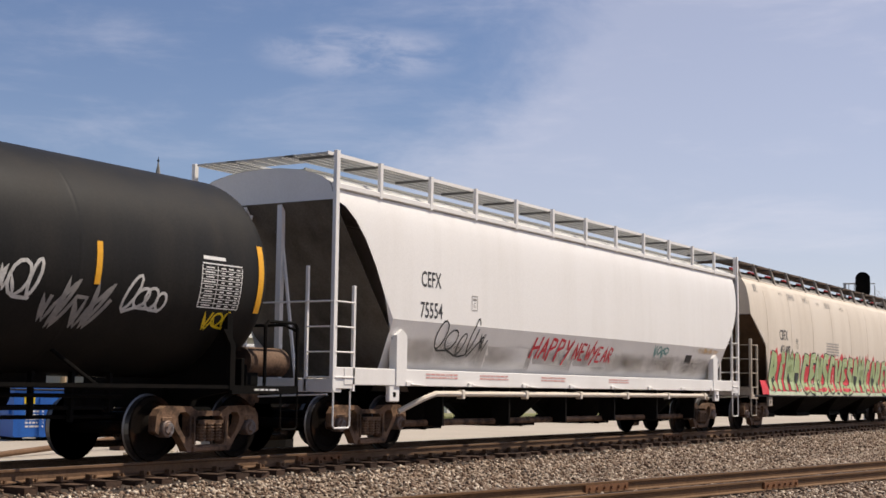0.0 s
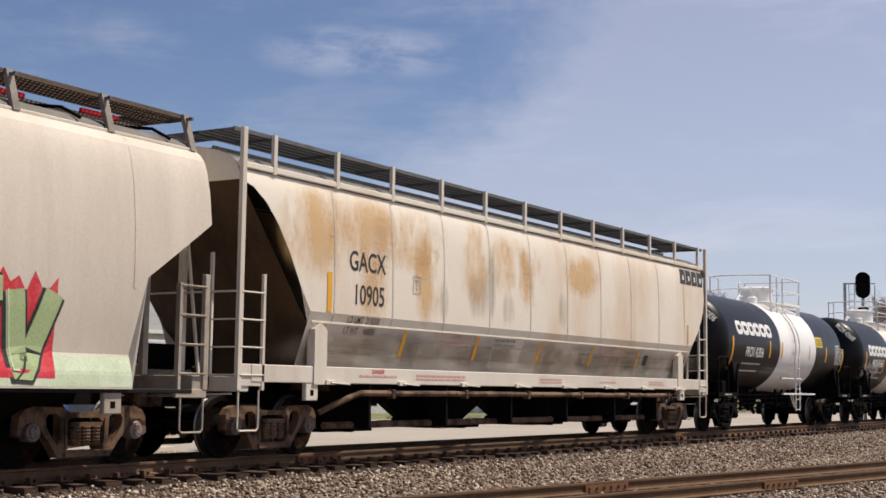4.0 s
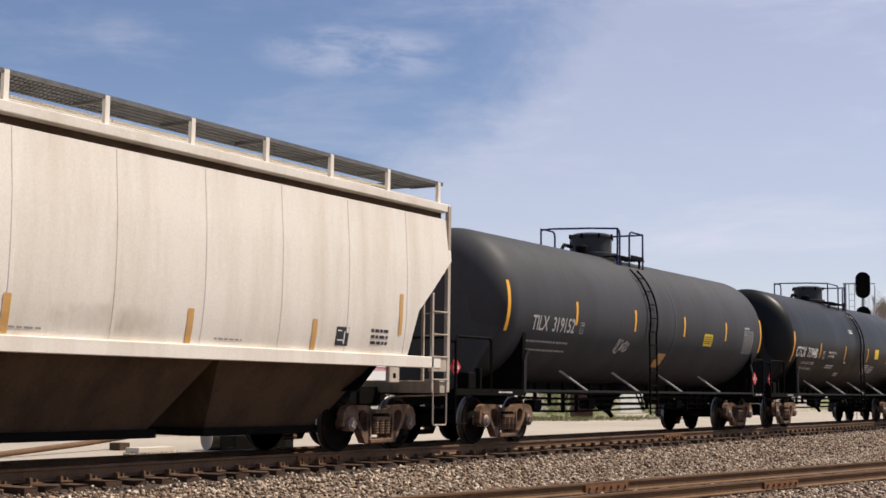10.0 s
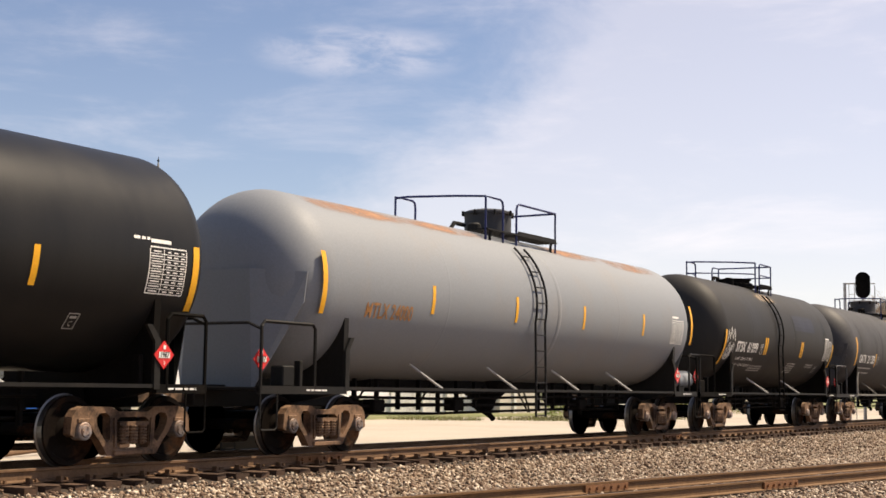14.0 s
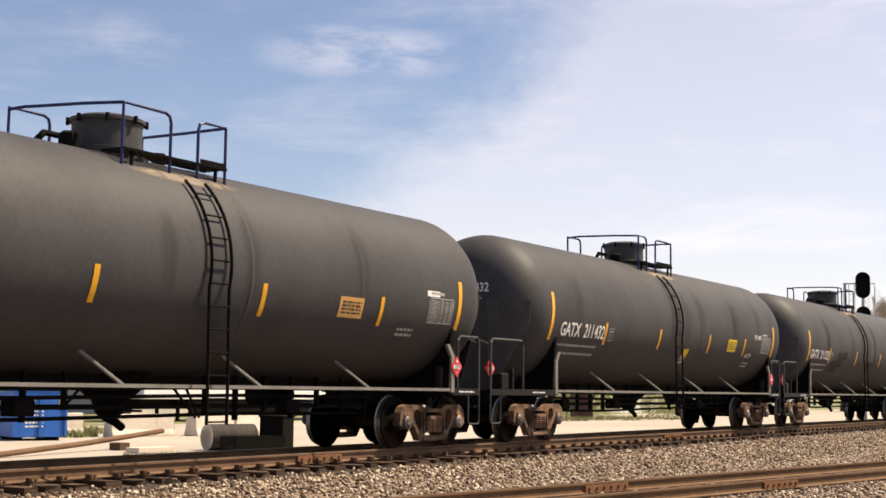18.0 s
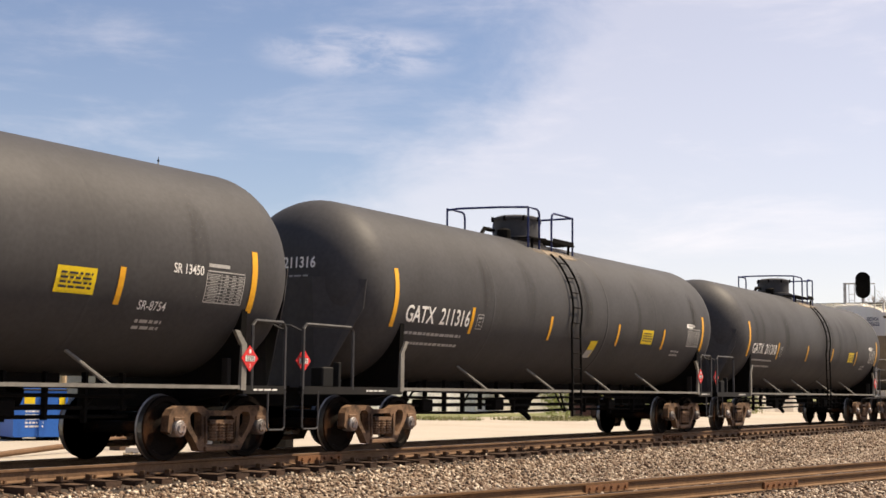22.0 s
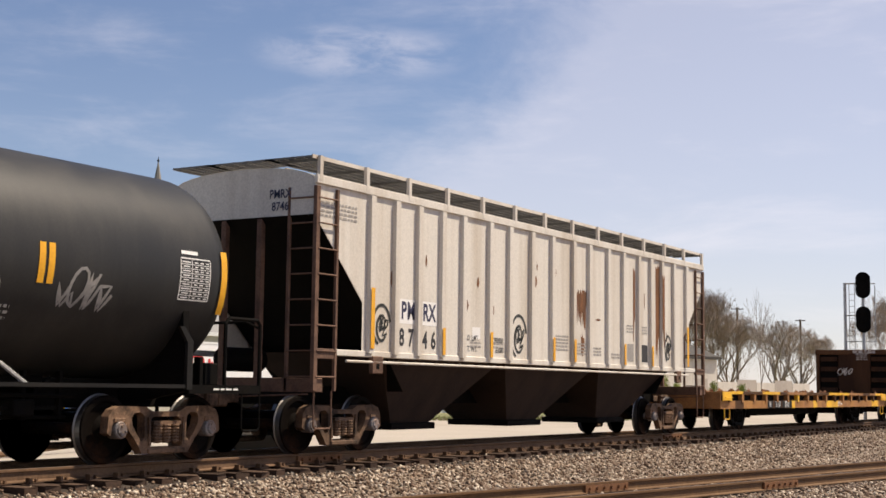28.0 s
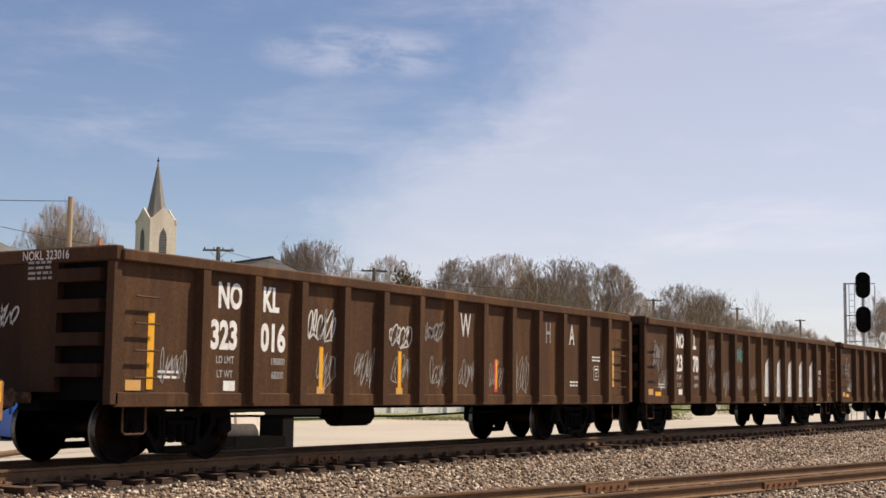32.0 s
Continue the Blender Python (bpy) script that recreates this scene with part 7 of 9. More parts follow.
def rust_run(x0, x1, z0, z1, fray, on=None, name="rust_run"):
    """A ragged run of rust: narrow upright strips of uneven length."""
    n = max(4, int((x1 - x0) / 0.03))
    long = [rnd.uniform(0, fray) for _ in range(n + 1)]
    rows = 10
    vs = []
    for k in range(n + 1):
        lo, hi = z0 + (long[k] + long[k - 1]) / 2 * rnd.choice((1, 1, 0.4)), z1 - rnd.uniform(0, 0.12)
        vs += [(x0 + (x1 - x0) * k / n, lo + (hi - lo) * q / rows - (z0 + z1) / 2) for q in range(rows + 1)]
    fs = [(k * (rows + 1) + q, (k + 1) * (rows + 1) + q, (k + 1) * (rows + 1) + q + 1, k * (rows + 1) + q + 1) for k in range(n) for q in range(rows)]
    lay(name, vs, fs, 0, (z0 + z1) / 2, on or side, rust_patch, car, "ragged brown rust run", 0.004)


rust_run(0.78, 1.40, 2.25, 3.25, 0.85)
rust_run(1.12, 1.30, 1.72, 2.30, 0.4)
rust_run(5.30, 5.555, 1.75, 4.12, 0.9)
rust_run(5.735, 5.82, 2.10, 3.5, 0.7)
rust_run(5.57, 5.71, 2.0, 3.9, 0.7, Side([(1.552, 1.62), (1.552, 4.28)]))
rust_run(3.93, 4.05, 1.85, 3.95, 1.2)
rust_run(-0.24, -0.12, 2.35, 2.75, 0.3)
for x, z, w, h in ((-1.0, 3.25, 0.10, 0.30), (-1.15, 2.7, 0.06, 0.5), (-3.35, 3.05, 0.10, 0.22), (-3.75, 2.6, 0.10, 0.22), (-2.75, 2.55, 0.06, 0.2), (-0.3, 3.2, 0.07, 0.25), (2.0, 2.62, 0.3, 0.06), (3.4, 3.7, 0.08, 0.3), (-0.95, 3.55, 0.05, 0.2), (-0.1, 3.5, 0.05, 0.2),
                   (6.6, 3.0, 0.07, 0.4), (4.6, 3.2, 0.05, 0.5), (6.0, 2.4, 0.06, 0.3), (2.6, 2.3, 0.05, 0.3), (-5.2, 3.3, 0.07, 0.2), (-6.3, 2.9, 0.06, 0.3)):
    v, f = flake(w, h)
    lay("rust_spot", v, f, x, z, side, rust_patch, car, off=0.005)
for k, (x, z, w, n) in enumerate(((-7.85, 3.86, 1.0, 4), (-3.43, 1.89, 0.4, 2), (-2.55, 1.9, 0.4, 2), (0.2, 2.05, 0.6, 5), (1.1, 1.95, 0.55, 4), (1.95, 1.92, 0.4, 3), (2.9, 1.85, 0.5, 2), (3.75, 2.5, 0.4, 3), (4.6, 2.5, 0.3, 3))):
    v, f = small_print(210 + k, w, 0.07 * n, n)
    lay("lettering", v, f, x, z, side, letter_grey, car)
v, f = rect(0.36, 0.4)
lay("stencil", v, f, 4.6, 1.95, side, letter_black, car)
v, f = rect(0.36, 0.4)
lay("stencil", v, f, 3.78, 1.95, side, letter_grey, car)
for x, z, w, h in ((-5.78, 2.37, 0.52, 0.42), (-5.07, 2.37, 0.50, 0.42), (-3.4, 2.1, 0.3, 0.22)):
    v, f = rect(w, h)
    lay("repaint_patch", v, f, x, z, side, white, car, "fresh white repainted patch", 0.002)

# flat car and gondolas
c20 = dict(x=341.6, label="rusty yellow flat car with stake pockets and loose chains on deck")
car, side = flat_car(c20)
CARS.append((car, c20["x"]))
DARK = Side([(1.503, 0.60), (1.503, 0.84)])
for x, w in ((-4.85, 0.5), (-4.1, 0.6), (-3.2, 0.95)):
    v, f = rect(w, 0.21)
    lay("number_patch", v, f, x, 0.73, DARK, tar, car, off=0.001)
for body, x in (("H", -4.85), ("T", -4.28), ("T", -4.12), ("X", -3.95), ("97971", -3.2), ("TTX", 2.75)):
    if body == "TTX":
        for u in (-0.2, 0.0):
            lay("owner_mark", [(-0.07, 0.045), (-0.02, 0.045), (-0.02, -0.09), (0.02, -0.09), (0.02, 0.045), (0.07, 0.045), (0.07, 0.075), (-0.07, 0.075)], [tuple(range(8))], x + u, 0.73, DARK, letter_white, car, off=0.004)
        v, f = rect(0.12, 0.05)
        lay("owner_mark", v, f, x + 0.2, 0.73, DARK, letter_white, car, off=0.004)
    else:
        write(body, x, 0.73, 0.18, DARK, letter_white, car, 0.72, 0.02, 0.004)
for k, (x, num, tags) in enumerate(((360.56, "323016", 1), (377.79, "323070", 2), (394.94, "", 3))):
    c = dict(x=x, label="brown steel gondola car with ribbed sides, white numbers and chalked scrawls")
    car, side = gondola_car(c)
    CARS.append((car, x))
    if num:
        write("NO", -5.87, 2.31, 0.34, side, letter_white, car, 0.68, 0.04)
        write("KL", -4.95, 2.31, 0.34, side, letter_white, car, 0.68, 0.04)
        write(num[:3], -5.98, 1.75, 0.38, side, letter_white, car, 0.72, 0.04)
        write(num[3:], -4.88, 1.75, 0.38, side, letter_white, car, 0.72, 0.04)
        write("LD LMT", -5.95, 1.42, 0.10, side, letter_dim, car, 0.8)
        write("LT WT", -5.95, 1.22, 0.10, side, letter_dim, car, 0.8)
        write("198800", -4.76, 1.42, 0.10, side, letter_dim, car, 0.8)
        write("68200", -4.76, 1.22, 0.10, side, letter_dim, car, 0.8)
        v, f = rect(0.25, 0.14)
        lay("stencil", v, f, -5.85, 1.06, side, letter_white, car)
        ev, ef = letters("NOKL 323016" if k == 0 else "NOKL 323070", 0.12, 0.85)
        me = bpy.data.meshes.new("lettering")
        me.from_pydata([(-8.205, -u - 0.35, 2.74 + w) for u, w in ev], [], ef)
        shared("lettering", me, letter_white, car)
        v, f = scrawl(300 + k, 0.6, 0.4, 3, 0.03)
        me = bpy.data.meshes.new("graffiti")
        me.from_pydata([(-8.20, -u - 0.1 + 0.5, 2.0 + w) for u, w in v], [], f)
        shared("graffiti", me, spray_white, car)
        v, f = small_print(310 + k, 0.45, 0.28, 4)
        me = bpy.data.meshes.new("lettering")
        me.from_pydata([(-8.20, -u - 0.25, 2.55 + w) for u, w in v], [], f)
        shared("lettering", me, letter_dim, car)
    tagged_panels = ((-3.68, 2.02, 0.72, 0.55, spray_white), (-1.45, 1.95, 0.7, 0.38, spray_white), (-0.36, 2.06, 0.62, 0.36, spray_grey)) if k == 0 else ((-7.3, 1.9, 0.6, 0.8, spray_grey), (-3.65, 2.0, 0.6, 0.6, spray_grey), (-1.4, 2.1, 0.5, 0.4, spray_teal))
    for j, (gx, gz, gw, gh, m) in enumerate(tagged_panels):
        v, f = scrawl(320 + 10 * k + j, gw, gh, 6, 0.03)
        lay("graffiti", v, f, gx, gz, side, m, car)
    if k == 0:
        for body, gx, m in (("W", 0.75, spray_white), ("H", 4.1, spray_grey), ("A", 5.2, spray_white)):
            write(body, gx, 2.2, 0.42, side, m, car, 0.6)
    for j, gx in enumerate((-7.0, -3.5, -2.5, -1.4, -0.2, 0.8, 1.9, 2.95)):
        v, f = scrawl(420 + 10 * k + j, 0.55, 0.8 if j in (2, 7) else 0.55, 5, 0.011)
        lay("graffiti", v, f, gx, 1.35, side, letter_dim, car, "faint chalk scrawl")
    if k == 1:
        for j in range(5):
            pts = [(-0.38, -0.6), (0.38, -0.6), (0.36, 0.3), (0.1, 0.6), (-0.3, 0.35)]
            lay("graffiti", pts, [tuple(range(5))], 1.15 + 1.115 * j, 1.55, side, spray_white, car, "white blocky graffiti fill", 0.007)
    if k == 0:
        strip(-7.45, 1.5, 1.0, side, car, amber, 0.12)
        for gx in (-3.68, -1.45):
            strip(gx, 1.35, 0.66, side, car, amber, 0.10)
            v, f = rect(0.2, 0.13)
            lay("reflective_strip", v, f, gx, 1.0, side, faded_amber, car)
        strip(1.9, 1.32, 0.62, side, car, spray_red, 0.12)
        strip(1.91, 1.34, 0.55, Side([(1.552, 0.8), (1.552, 2.78)]), car, amber, 0.06)
        strip(7.3, 1.55, 0.8, side, car, faded_amber, 0.09)
    if k:
        for gx in (-7.3, -2.9, 0.2, 7.3):
            v, f = rect(0.36, 0.22)
            lay("reflective_strip", v, f, gx, 0.95, side, amber, car)
    v, f = rect(0.28, 0.14)
    lay("stencil", v, f, -7.75, 1.05, side, faded_amber, car)
    plate_c(6.4, 1.45, side, car, letter_white, 0.28)
    for j, gx in enumerate((-7.1, 5.3, 6.4)):
        v, f = small_print(500 + j, 0.4, 0.14, 2)
        lay("lettering", v, f, gx, 1.2 if j < 2 else 1.75, side, letter_white, car)


# ---- the lot behind the track ----
concrete = paint("precast_concrete", (0.60, 0.54, 0.46), (0.42, 0.36, 0.29), 0.6, 1.5, rough=0.9, fine=0.12, bump=0.2, bscale=25)
blue_steel = paint("blue_dumpster_paint", (0.022, 0.13, 0.48), (0.02, 0.08, 0.28), 0.6, 1.5, STREAK, rough=0.5, fine=0.08)
leaf_green = paint("spring_leaf", (0.27, 0.31, 0.09), (0.15, 0.19, 0.05), 0.7, 1.5, rough=0.8, fine=0.2, fscale=6)
weed_mat = paint("weed_green", (0.15, 0.165, 0.06), (0.30, 0.25, 0.13), 0.8, 1.2, rough=0.9, fine=0.2)
bark = paint("grey_bark", (0.34, 0.275, 0.225), (0.24, 0.19, 0.15), 0.7, 3, rough=0.95, fine=0.2)
pole_wood = paint("pole_wood", (0.42, 0.30, 0.19), (0.25, 0.18, 0.12), 0.6, 2, (2, 2, 0.15), rough=0.9, fine=0.15)
old_pole = paint("grey_pole_wood", (0.19, 0.15, 0.12), (0.12, 0.09, 0.07), 0.6, 2, (2, 2, 0.15), rough=0.9, fine=0.15)


def dumpster():
    d = thing("dumpster", "blue steel refuse container with yellow stickers on the lot", "dumpster", "", 31.3, 34.8, GROUND, -22)
    bm = bmesh.new()
    prism(bm, [(-0.95, 0.12), (0.95, 0.12), (0.95, 1.45), (-0.95, 1.75)], -0.85, 0.85, "x")
    part("body", bm, blue_steel, d)
    for k in range(3):
        part("rib", boxed(-0.9 + 0.85 * k, -0.82 + 0.85 * k, -1.0, -0.95, 0.15, 1.4), blue_steel, d)
    part("lid", boxed(-0.88, 0.88, -0.98, 0.98, 1.60, 1.66, 0.02), tar, d, "black plastic lid")
    for s in (-1, 1):
        part("lift_sleeve", boxed(s * 0.87 - 0.05, s * 0.87 + 0.05, -0.6, 0.6, 0.85, 1.05), blue_steel, d)
        part("skid", boxed(s * 0.6 - 0.06, s * 0.6 + 0.06, -0.9, 0.9, 0, 0.12), deep_black, d)
    part("sticker", boxed(-0.55, -0.2, -0.962, -0.955, 1.18, 1.42), notice_yellow, d)
    part("sticker", boxed(0.6, 0.84, -0.962, -0.955, 1.0, 1.5), notice_yellow, d)
    v, f = small_print(700, 0.6, 0.6, 5)
    me = bpy.data.meshes.new("lettering")
    me.from_pydata([(-0.2 + u, -0.958, 0.7 + w) for u, w in v], [], f)
    shared("lettering", me, letter_white, d)


dumpster()


def barrier(x, y, length, turn, h=0.8, mat=None):
    b = new("concrete_block")
    bm = bmesh.new()
    prism(bm, [(-0.30, 0), (0.30, 0), (0.30, 0.1), (0.22, 0.25), (0.20, h), (-0.20, h), (-0.22, 0.25), (-0.30, 0.1)], -length / 2, length / 2, "x")
    bmesh.ops.bevel(bm, geom=bm.edges[:], offset=0.02, segments=1, affect="EDGES")
    bmesh.ops.recalc_face_normals(bm, faces=bm.faces[:])
    me = bpy.data.meshes.new("concrete_block")
    bm.to_mesh(me)
    bm.free()
    me.materials.append(mat or concrete)
    bpy.data.objects.remove(b)
    b = new("concrete_block", me)
    b.matrix_basis = pose(x, y, GROUND, 0, 0, turn)
    tagged(b, "pale precast concrete barrier block standing on the lot", "barrier", "barriers on the lot")


barrier(36.2, 34.6, 2.7, -10)
barrier(39.2, 33.9, 2.6, 8)
barrier(42.0, 34.5, 2.6, 14)
barrier(34.6, 37.2, 2.2, -6)


def lot_clutter():
    ringed = lathe_ring(0.37, 0.29, 1.5)
    for f in ringed.faces:
        f.material_index = 1 if abs(f.normal.x) > 0.9 else 0
    # barrel colour holds its shade; only the rim keeps the concrete tone
    shaded_barrel = paint("shaded_pipe", (0.040, 0.034, 0.030), (0.10, 0.085, 0.068), 0.6, 3, rough=0.85, fine=0.2)
    p = tagged(part("pipe_section", ringed, [shaded_barrel, concrete], None), "pipe section, barrel coloured dark for shade, with a tan concrete rim", "pipe")
    p.matrix_basis = pose(30.5, 25.65, GROUND + 0.37, 0, 0, -20)
    bm = bmesh.new()
    box(bm, -0.9, 0.9, -0.35, -0.27, 0, 0.42)
    box(bm, -0.9, 0.9, 0.27, 0.35, 0, 0.42)
    box(bm, -0.9, 0.9, -0.35, 0.35, 0, 0.10)
    t = tagged(part("cable_trough", bm, deep_black, None), "open black cable trough lying on the ground", "trough")
    t.matrix_basis = pose(30.4, 24.7, GROUND, 0, 0, -12)
    bm = bmesh.new()
    box(bm, -0.38, 0.38, -0.38, 0.38, 0, 0.92, bev=0.02)
    c = thing("equipment_cabinet", "black steel equipment box beside the track", "cabinet", "", 32.1, 25.2, GROUND, 12)
    part("body", bm, deep_black, c)
    part("lid", boxed(-0.41, 0.41, -0.41, 0.41, 0.92, 0.98, 0.01), deep_black, c)
    bm = bmesh.new()
    tube(bm, [(22.3, 26.3, GROUND + 0.07), (26.6, 27.5, -0.53), (31.0, 28.7, -0.30)], 0.075, 10)
    tagged(part("steel_pipe", bm, rail_rust, None, "", True), "long rusty steel pipe propped on a wooden stub", "pipe")
    bm = bmesh.new()
    box(bm, 27.9, 28.3, 27.4, 27.8, GROUND, -0.54, bev=0.01)
    tagged(part("timber_stub", bm, tie_wood, None), "short brown timber stub under the pipe", "timber")
    bm = bmesh.new()
    box(bm, 27.2, 28.6, 26.0, 26.5, GROUND, GROUND + 0.14, bev=0.01)
    tagged(part("concrete_slab", bm, concrete, None), "low pale concrete slab on the ground", "slab")


def lathe_ring(ro, ri, length):
    bm = bmesh.new()
    lathe(bm, [(-length / 2, ri), (-length / 2, ro), (length / 2, ro), (length / 2, ri), (-length / 2, ri)], "x", 24)
    bm.normal_update()
    return bm


lot_clutter()


def tufts(name, label, seed, spots, blades, h, mat):
    rnd = random.Random(seed)
    vs, fs = [], []
    for x, y, r in spots:
        for k in range(blades):
            a, d = rnd.uniform(0, 6.28), r * math.sqrt(rnd.random())
            px, py = x + d * math.cos(a), y + d * math.sin(a)
            z = height(px, py)
            w, hh = rnd.uniform(0.012, 0.03), h * rnd.uniform(0.4, 1.1)
            t = rnd.uniform(0, 6.28)
            dx, dy = w * math.cos(t), w * math.sin(t)
            lx, ly = rnd.uniform(-0.5, 0.5) * hh, rnd.uniform(-0.5, 0.5) * hh
            n = len(vs)
            vs += [(px - dx, py - dy, z), (px + dx, py + dy, z), (px + lx, py + ly, z + hh)]
            fs.append((n, n + 1, n + 2))
    me = bpy.data.meshes.new(name)
    me.from_pydata(vs, [], fs)
    ob = shared(name, me, mat, None)
    return tagged(ob, label, "weeds", "", "stuff")


tufts("weeds", "fresh green weeds in the cracks of the lot", 3, [(34.0, 36.4, 1.4), (33.2, 37.5, 1.6), (36.0, 39, 2.0), (38, 40, 2.5), (75, 38.5, 3), (80, 38, 4), (86, 37, 4), (70, 43, 3)], 900, 0.28, weed_mat)
tufts("dry_weeds", "dry brown weeds along the edge of the track bed", 4, [(26.5 + 0.8 * k, 25.2 - 0.4 * k, 0.5) for k in range(5)] + [(20 + 3 * k, 17.6, 0.6) for k in range(4)], 90, 0.09, paint("dry_weed", (0.30, 0.22, 0.13), (0.18, 0.14, 0.09), 0.6, 3, rough=0.95))


# ---- trailer ----
def trailer():
    t = thing("semi_trailer", "white box semi-trailer with a red disc and red side stripe", "trailer", "", 50.1, 47.7, GROUND, -6.3)
    L, W, z0, z1 = 19.0, 2.6, 1.15, 4.10
    wht = paint("trailer_white", (0.78, 0.78, 0.77), (0.62, 0.61, 0.6), 0.4, 0.8, STREAK, rough=0.4, fine=0.03)
    part("body", boxed(0, L, 0, W, z0, z1, 0.03), wht, t)
    for k in range(20):
        x = 0.5 + (L - 1) * k / 19
        part("side_rib", boxed(x - 0.015, x + 0.015, -0.003, 0.0, z0 + 0.05, z1 - 0.05), wht, t)
    part("rear_door", boxed(-0.03, 0.0, 0.08, W - 0.08, z0 + 0.05, z1 - 0.08), paint("trailer_door", (0.55, 0.58, 0.62), rough=0.4), t, "pale grey rear doors")
    part("top_trim", boxed(-0.02, L + 0.02, -0.02, 0.03, z1 - 0.08, z1 + 0.02), wht, t)
    red = paint("trailer_red", (0.62, 0.05, 0.05), rough=0.4)
    for xa, xb in ((0.35, 2.6), (7.2, L - 0.3)):
        part("stripe", boxed(xa, xb, -0.020, -0.014, 3.02, 3.10), red, t, "red stripe")
        part("stripe", boxed(xa, xb, -0.020, -0.014, 2.92, 2.95), red, t)
    bm = bmesh.new()
    lathe(bm, [(-0.024, 0.50), (-0.016, 0.50)], "y", 32, (3.45, 0, 3.02))
    d = part("logo_disc", bm, red, t, "red logo disc")
    part("logo_bar", boxed(3.15, 3.42, -0.030, -0.026, 2.95, 3.25), letter_white, d)
    part("logo_bar", boxed(3.48, 3.76, -0.030, -0.026, 2.80, 3.10), letter_white, d)
    x = 4.2
    for w, h in ((0.16, 0.34), (0.12, 0.2), (0.12, 0.18), (0.12, 0.2), (0.1, 0.3), (0.12, 0.18), (0.12, 0.2), (0.0, 0), (0.14, 0.32), (0.1, 0.2), (0.12, 0.2), (0.12, 0.2), (0.12, 0.2), (0.14, 0.24), (0.12, 0.2), (0.1, 0.2), (0.1, 0.28)):
        if w:
            part("name_bar", boxed(x, x + w, -0.022, -0.016, 2.90, 2.90 + h), red, t)
        x += w + 0.06
    part("chassis", boxed(0.4, L - 0.3, 0.7, W - 0.7, 0.75, z0), deep_black, t)
    part("side_skirt", boxed(3.0, 13.0, 0.05, 0.09, 0.25, z0), deep_black, t, "dark underride panel")
    for k, x in enumerate((L - 3.4, L - 2.1)):
        for y in (0.18, W - 0.5):
            bm = bmesh.new()
            lathe(bm, [(-0.14, 0.30), (-0.14, 0.50), (0.14, 0.50), (0.14, 0.30)], "y", 24, (x, y + 0.1, 0.50))
            w = part("wheel", bm, deep_black, t)
            bm = bmesh.new()
            lathe(bm, [(-0.12, 0.30), (-0.10, 0.12), (-0.14, 0.10)], "y", 18, (x, y + 0.1, 0.50))
            part("rim", bm, amber if k == 0 else letter_white, w)
    for y in (0.5, W - 0.5):
        part("landing_leg", boxed(2.6, 2.75, y - 0.07, y + 0.07, 0.05, z0), deep_black, t)
    part("bumper", boxed(-0.02, 0.1, 0.2, W - 0.2, 0.5, 0.62), deep_black, t)


trailer()


# ---- buildings ----
block_wall = paint("grey_block_wall", (0.43, 0.38, 0.33), (0.30, 0.265, 0.23), 0.6, 0.6, (1, 1, 0.5), rough=0.9, fine=0.1, fscale=6)
white_wall = paint("whitewashed_wall", (0.62, 0.57, 0.50), (0.45, 0.40, 0.34), 0.6, 0.6, STREAK, rough=0.85, fine=0.06, fscale=6)
metal_roof = paint("pale_metal_roof", (0.27, 0.265, 0.25), (0.21, 0.205, 0.19), 0.6, 0.4, rough=0.65, fine=0.05, fscale=5)
shingle = paint("grey_shingles", (0.14, 0.135, 0.125), (0.09, 0.088, 0.082), 0.7, 0.8, rough=0.9, fine=0.15, fscale=4)
slate_roof = paint("dark_slate_roof", (0.060, 0.055, 0.050), (0.10, 0.09, 0.08), 0.6, 0.7, rough=0.8, fine=0.15, fscale=4)
brick_red = paint("red_brick_wall", (0.36, 0.10, 0.07), (0.26, 0.07, 0.05), 0.6, 0.8, rough=0.85, fine=0.12, fscale=5)
brick_orange = paint("orange_brick", (0.58, 0.20, 0.075), (0.32, 0.11, 0.05), 0.7, 0.9, rough=0.85, fine=0.12, fscale=4)
limestone = paint("limestone_wall", (0.74, 0.65, 0.51), (0.52, 0.43, 0.32), 0.7, 0.5, STREAK, rough=0.9, fine=0.08, fscale=4)
spire_lead = paint("weathered_spire", (0.26, 0.245, 0.22), (0.17, 0.155, 0.135), 0.7, 0.8, STREAK, rough=0.8, fine=0.1, fscale=4)
dark_glass = paint("dark_opening", (0.025, 0.03, 0.035), rough=0.3)


def gable_house(name, label, x, y, turn, L, W, eave, ridge, wall, end_wall, roof, over=0.35, base=GROUND):
    h = thing(name, label, "building", "", x, y, base, turn)
    e, r = eave - base, ridge - base
    part("wall", boxed(0, L, 0, 0.3, 0, e), wall, h)
    part("wall", boxed(0, L, W - 0.3, W, 0, e), wall, h)
    for x0 in (0, L - 0.3):
        bm = bmesh.new()
        prism(bm, [(0.3, 0), (W - 0.3, 0), (W - 0.3, e), (W / 2, r - 0.05), (0.3, e)], x0, x0 + 0.3, "x")
        part("gable_wall", bm, end_wall, h)
    k = (r - e) / (W / 2)
    for s in (0, 1):
        bm = bmesh.new()
        a = [(-over, e - over * k), (W / 2, r), (W / 2, r + 0.18), (-over, e - over * k + 0.18)]
        if s:
            a = [(W - p, q) for p, q in a]
        prism(bm, a, -over, L + over, "x")
        part("roof", bm, roof, h)
    part("fascia", boxed(-over, L + over, -over - 0.06, -over, e - over * k - 0.06, e - over * k + 0.2), white, h, "white fascia board")
    part("ridge_cap", boxed(-over, L + over, W / 2 - 0.15, W / 2 + 0.15, r + 0.14, r + 0.22), white, h)
    return h, e, r


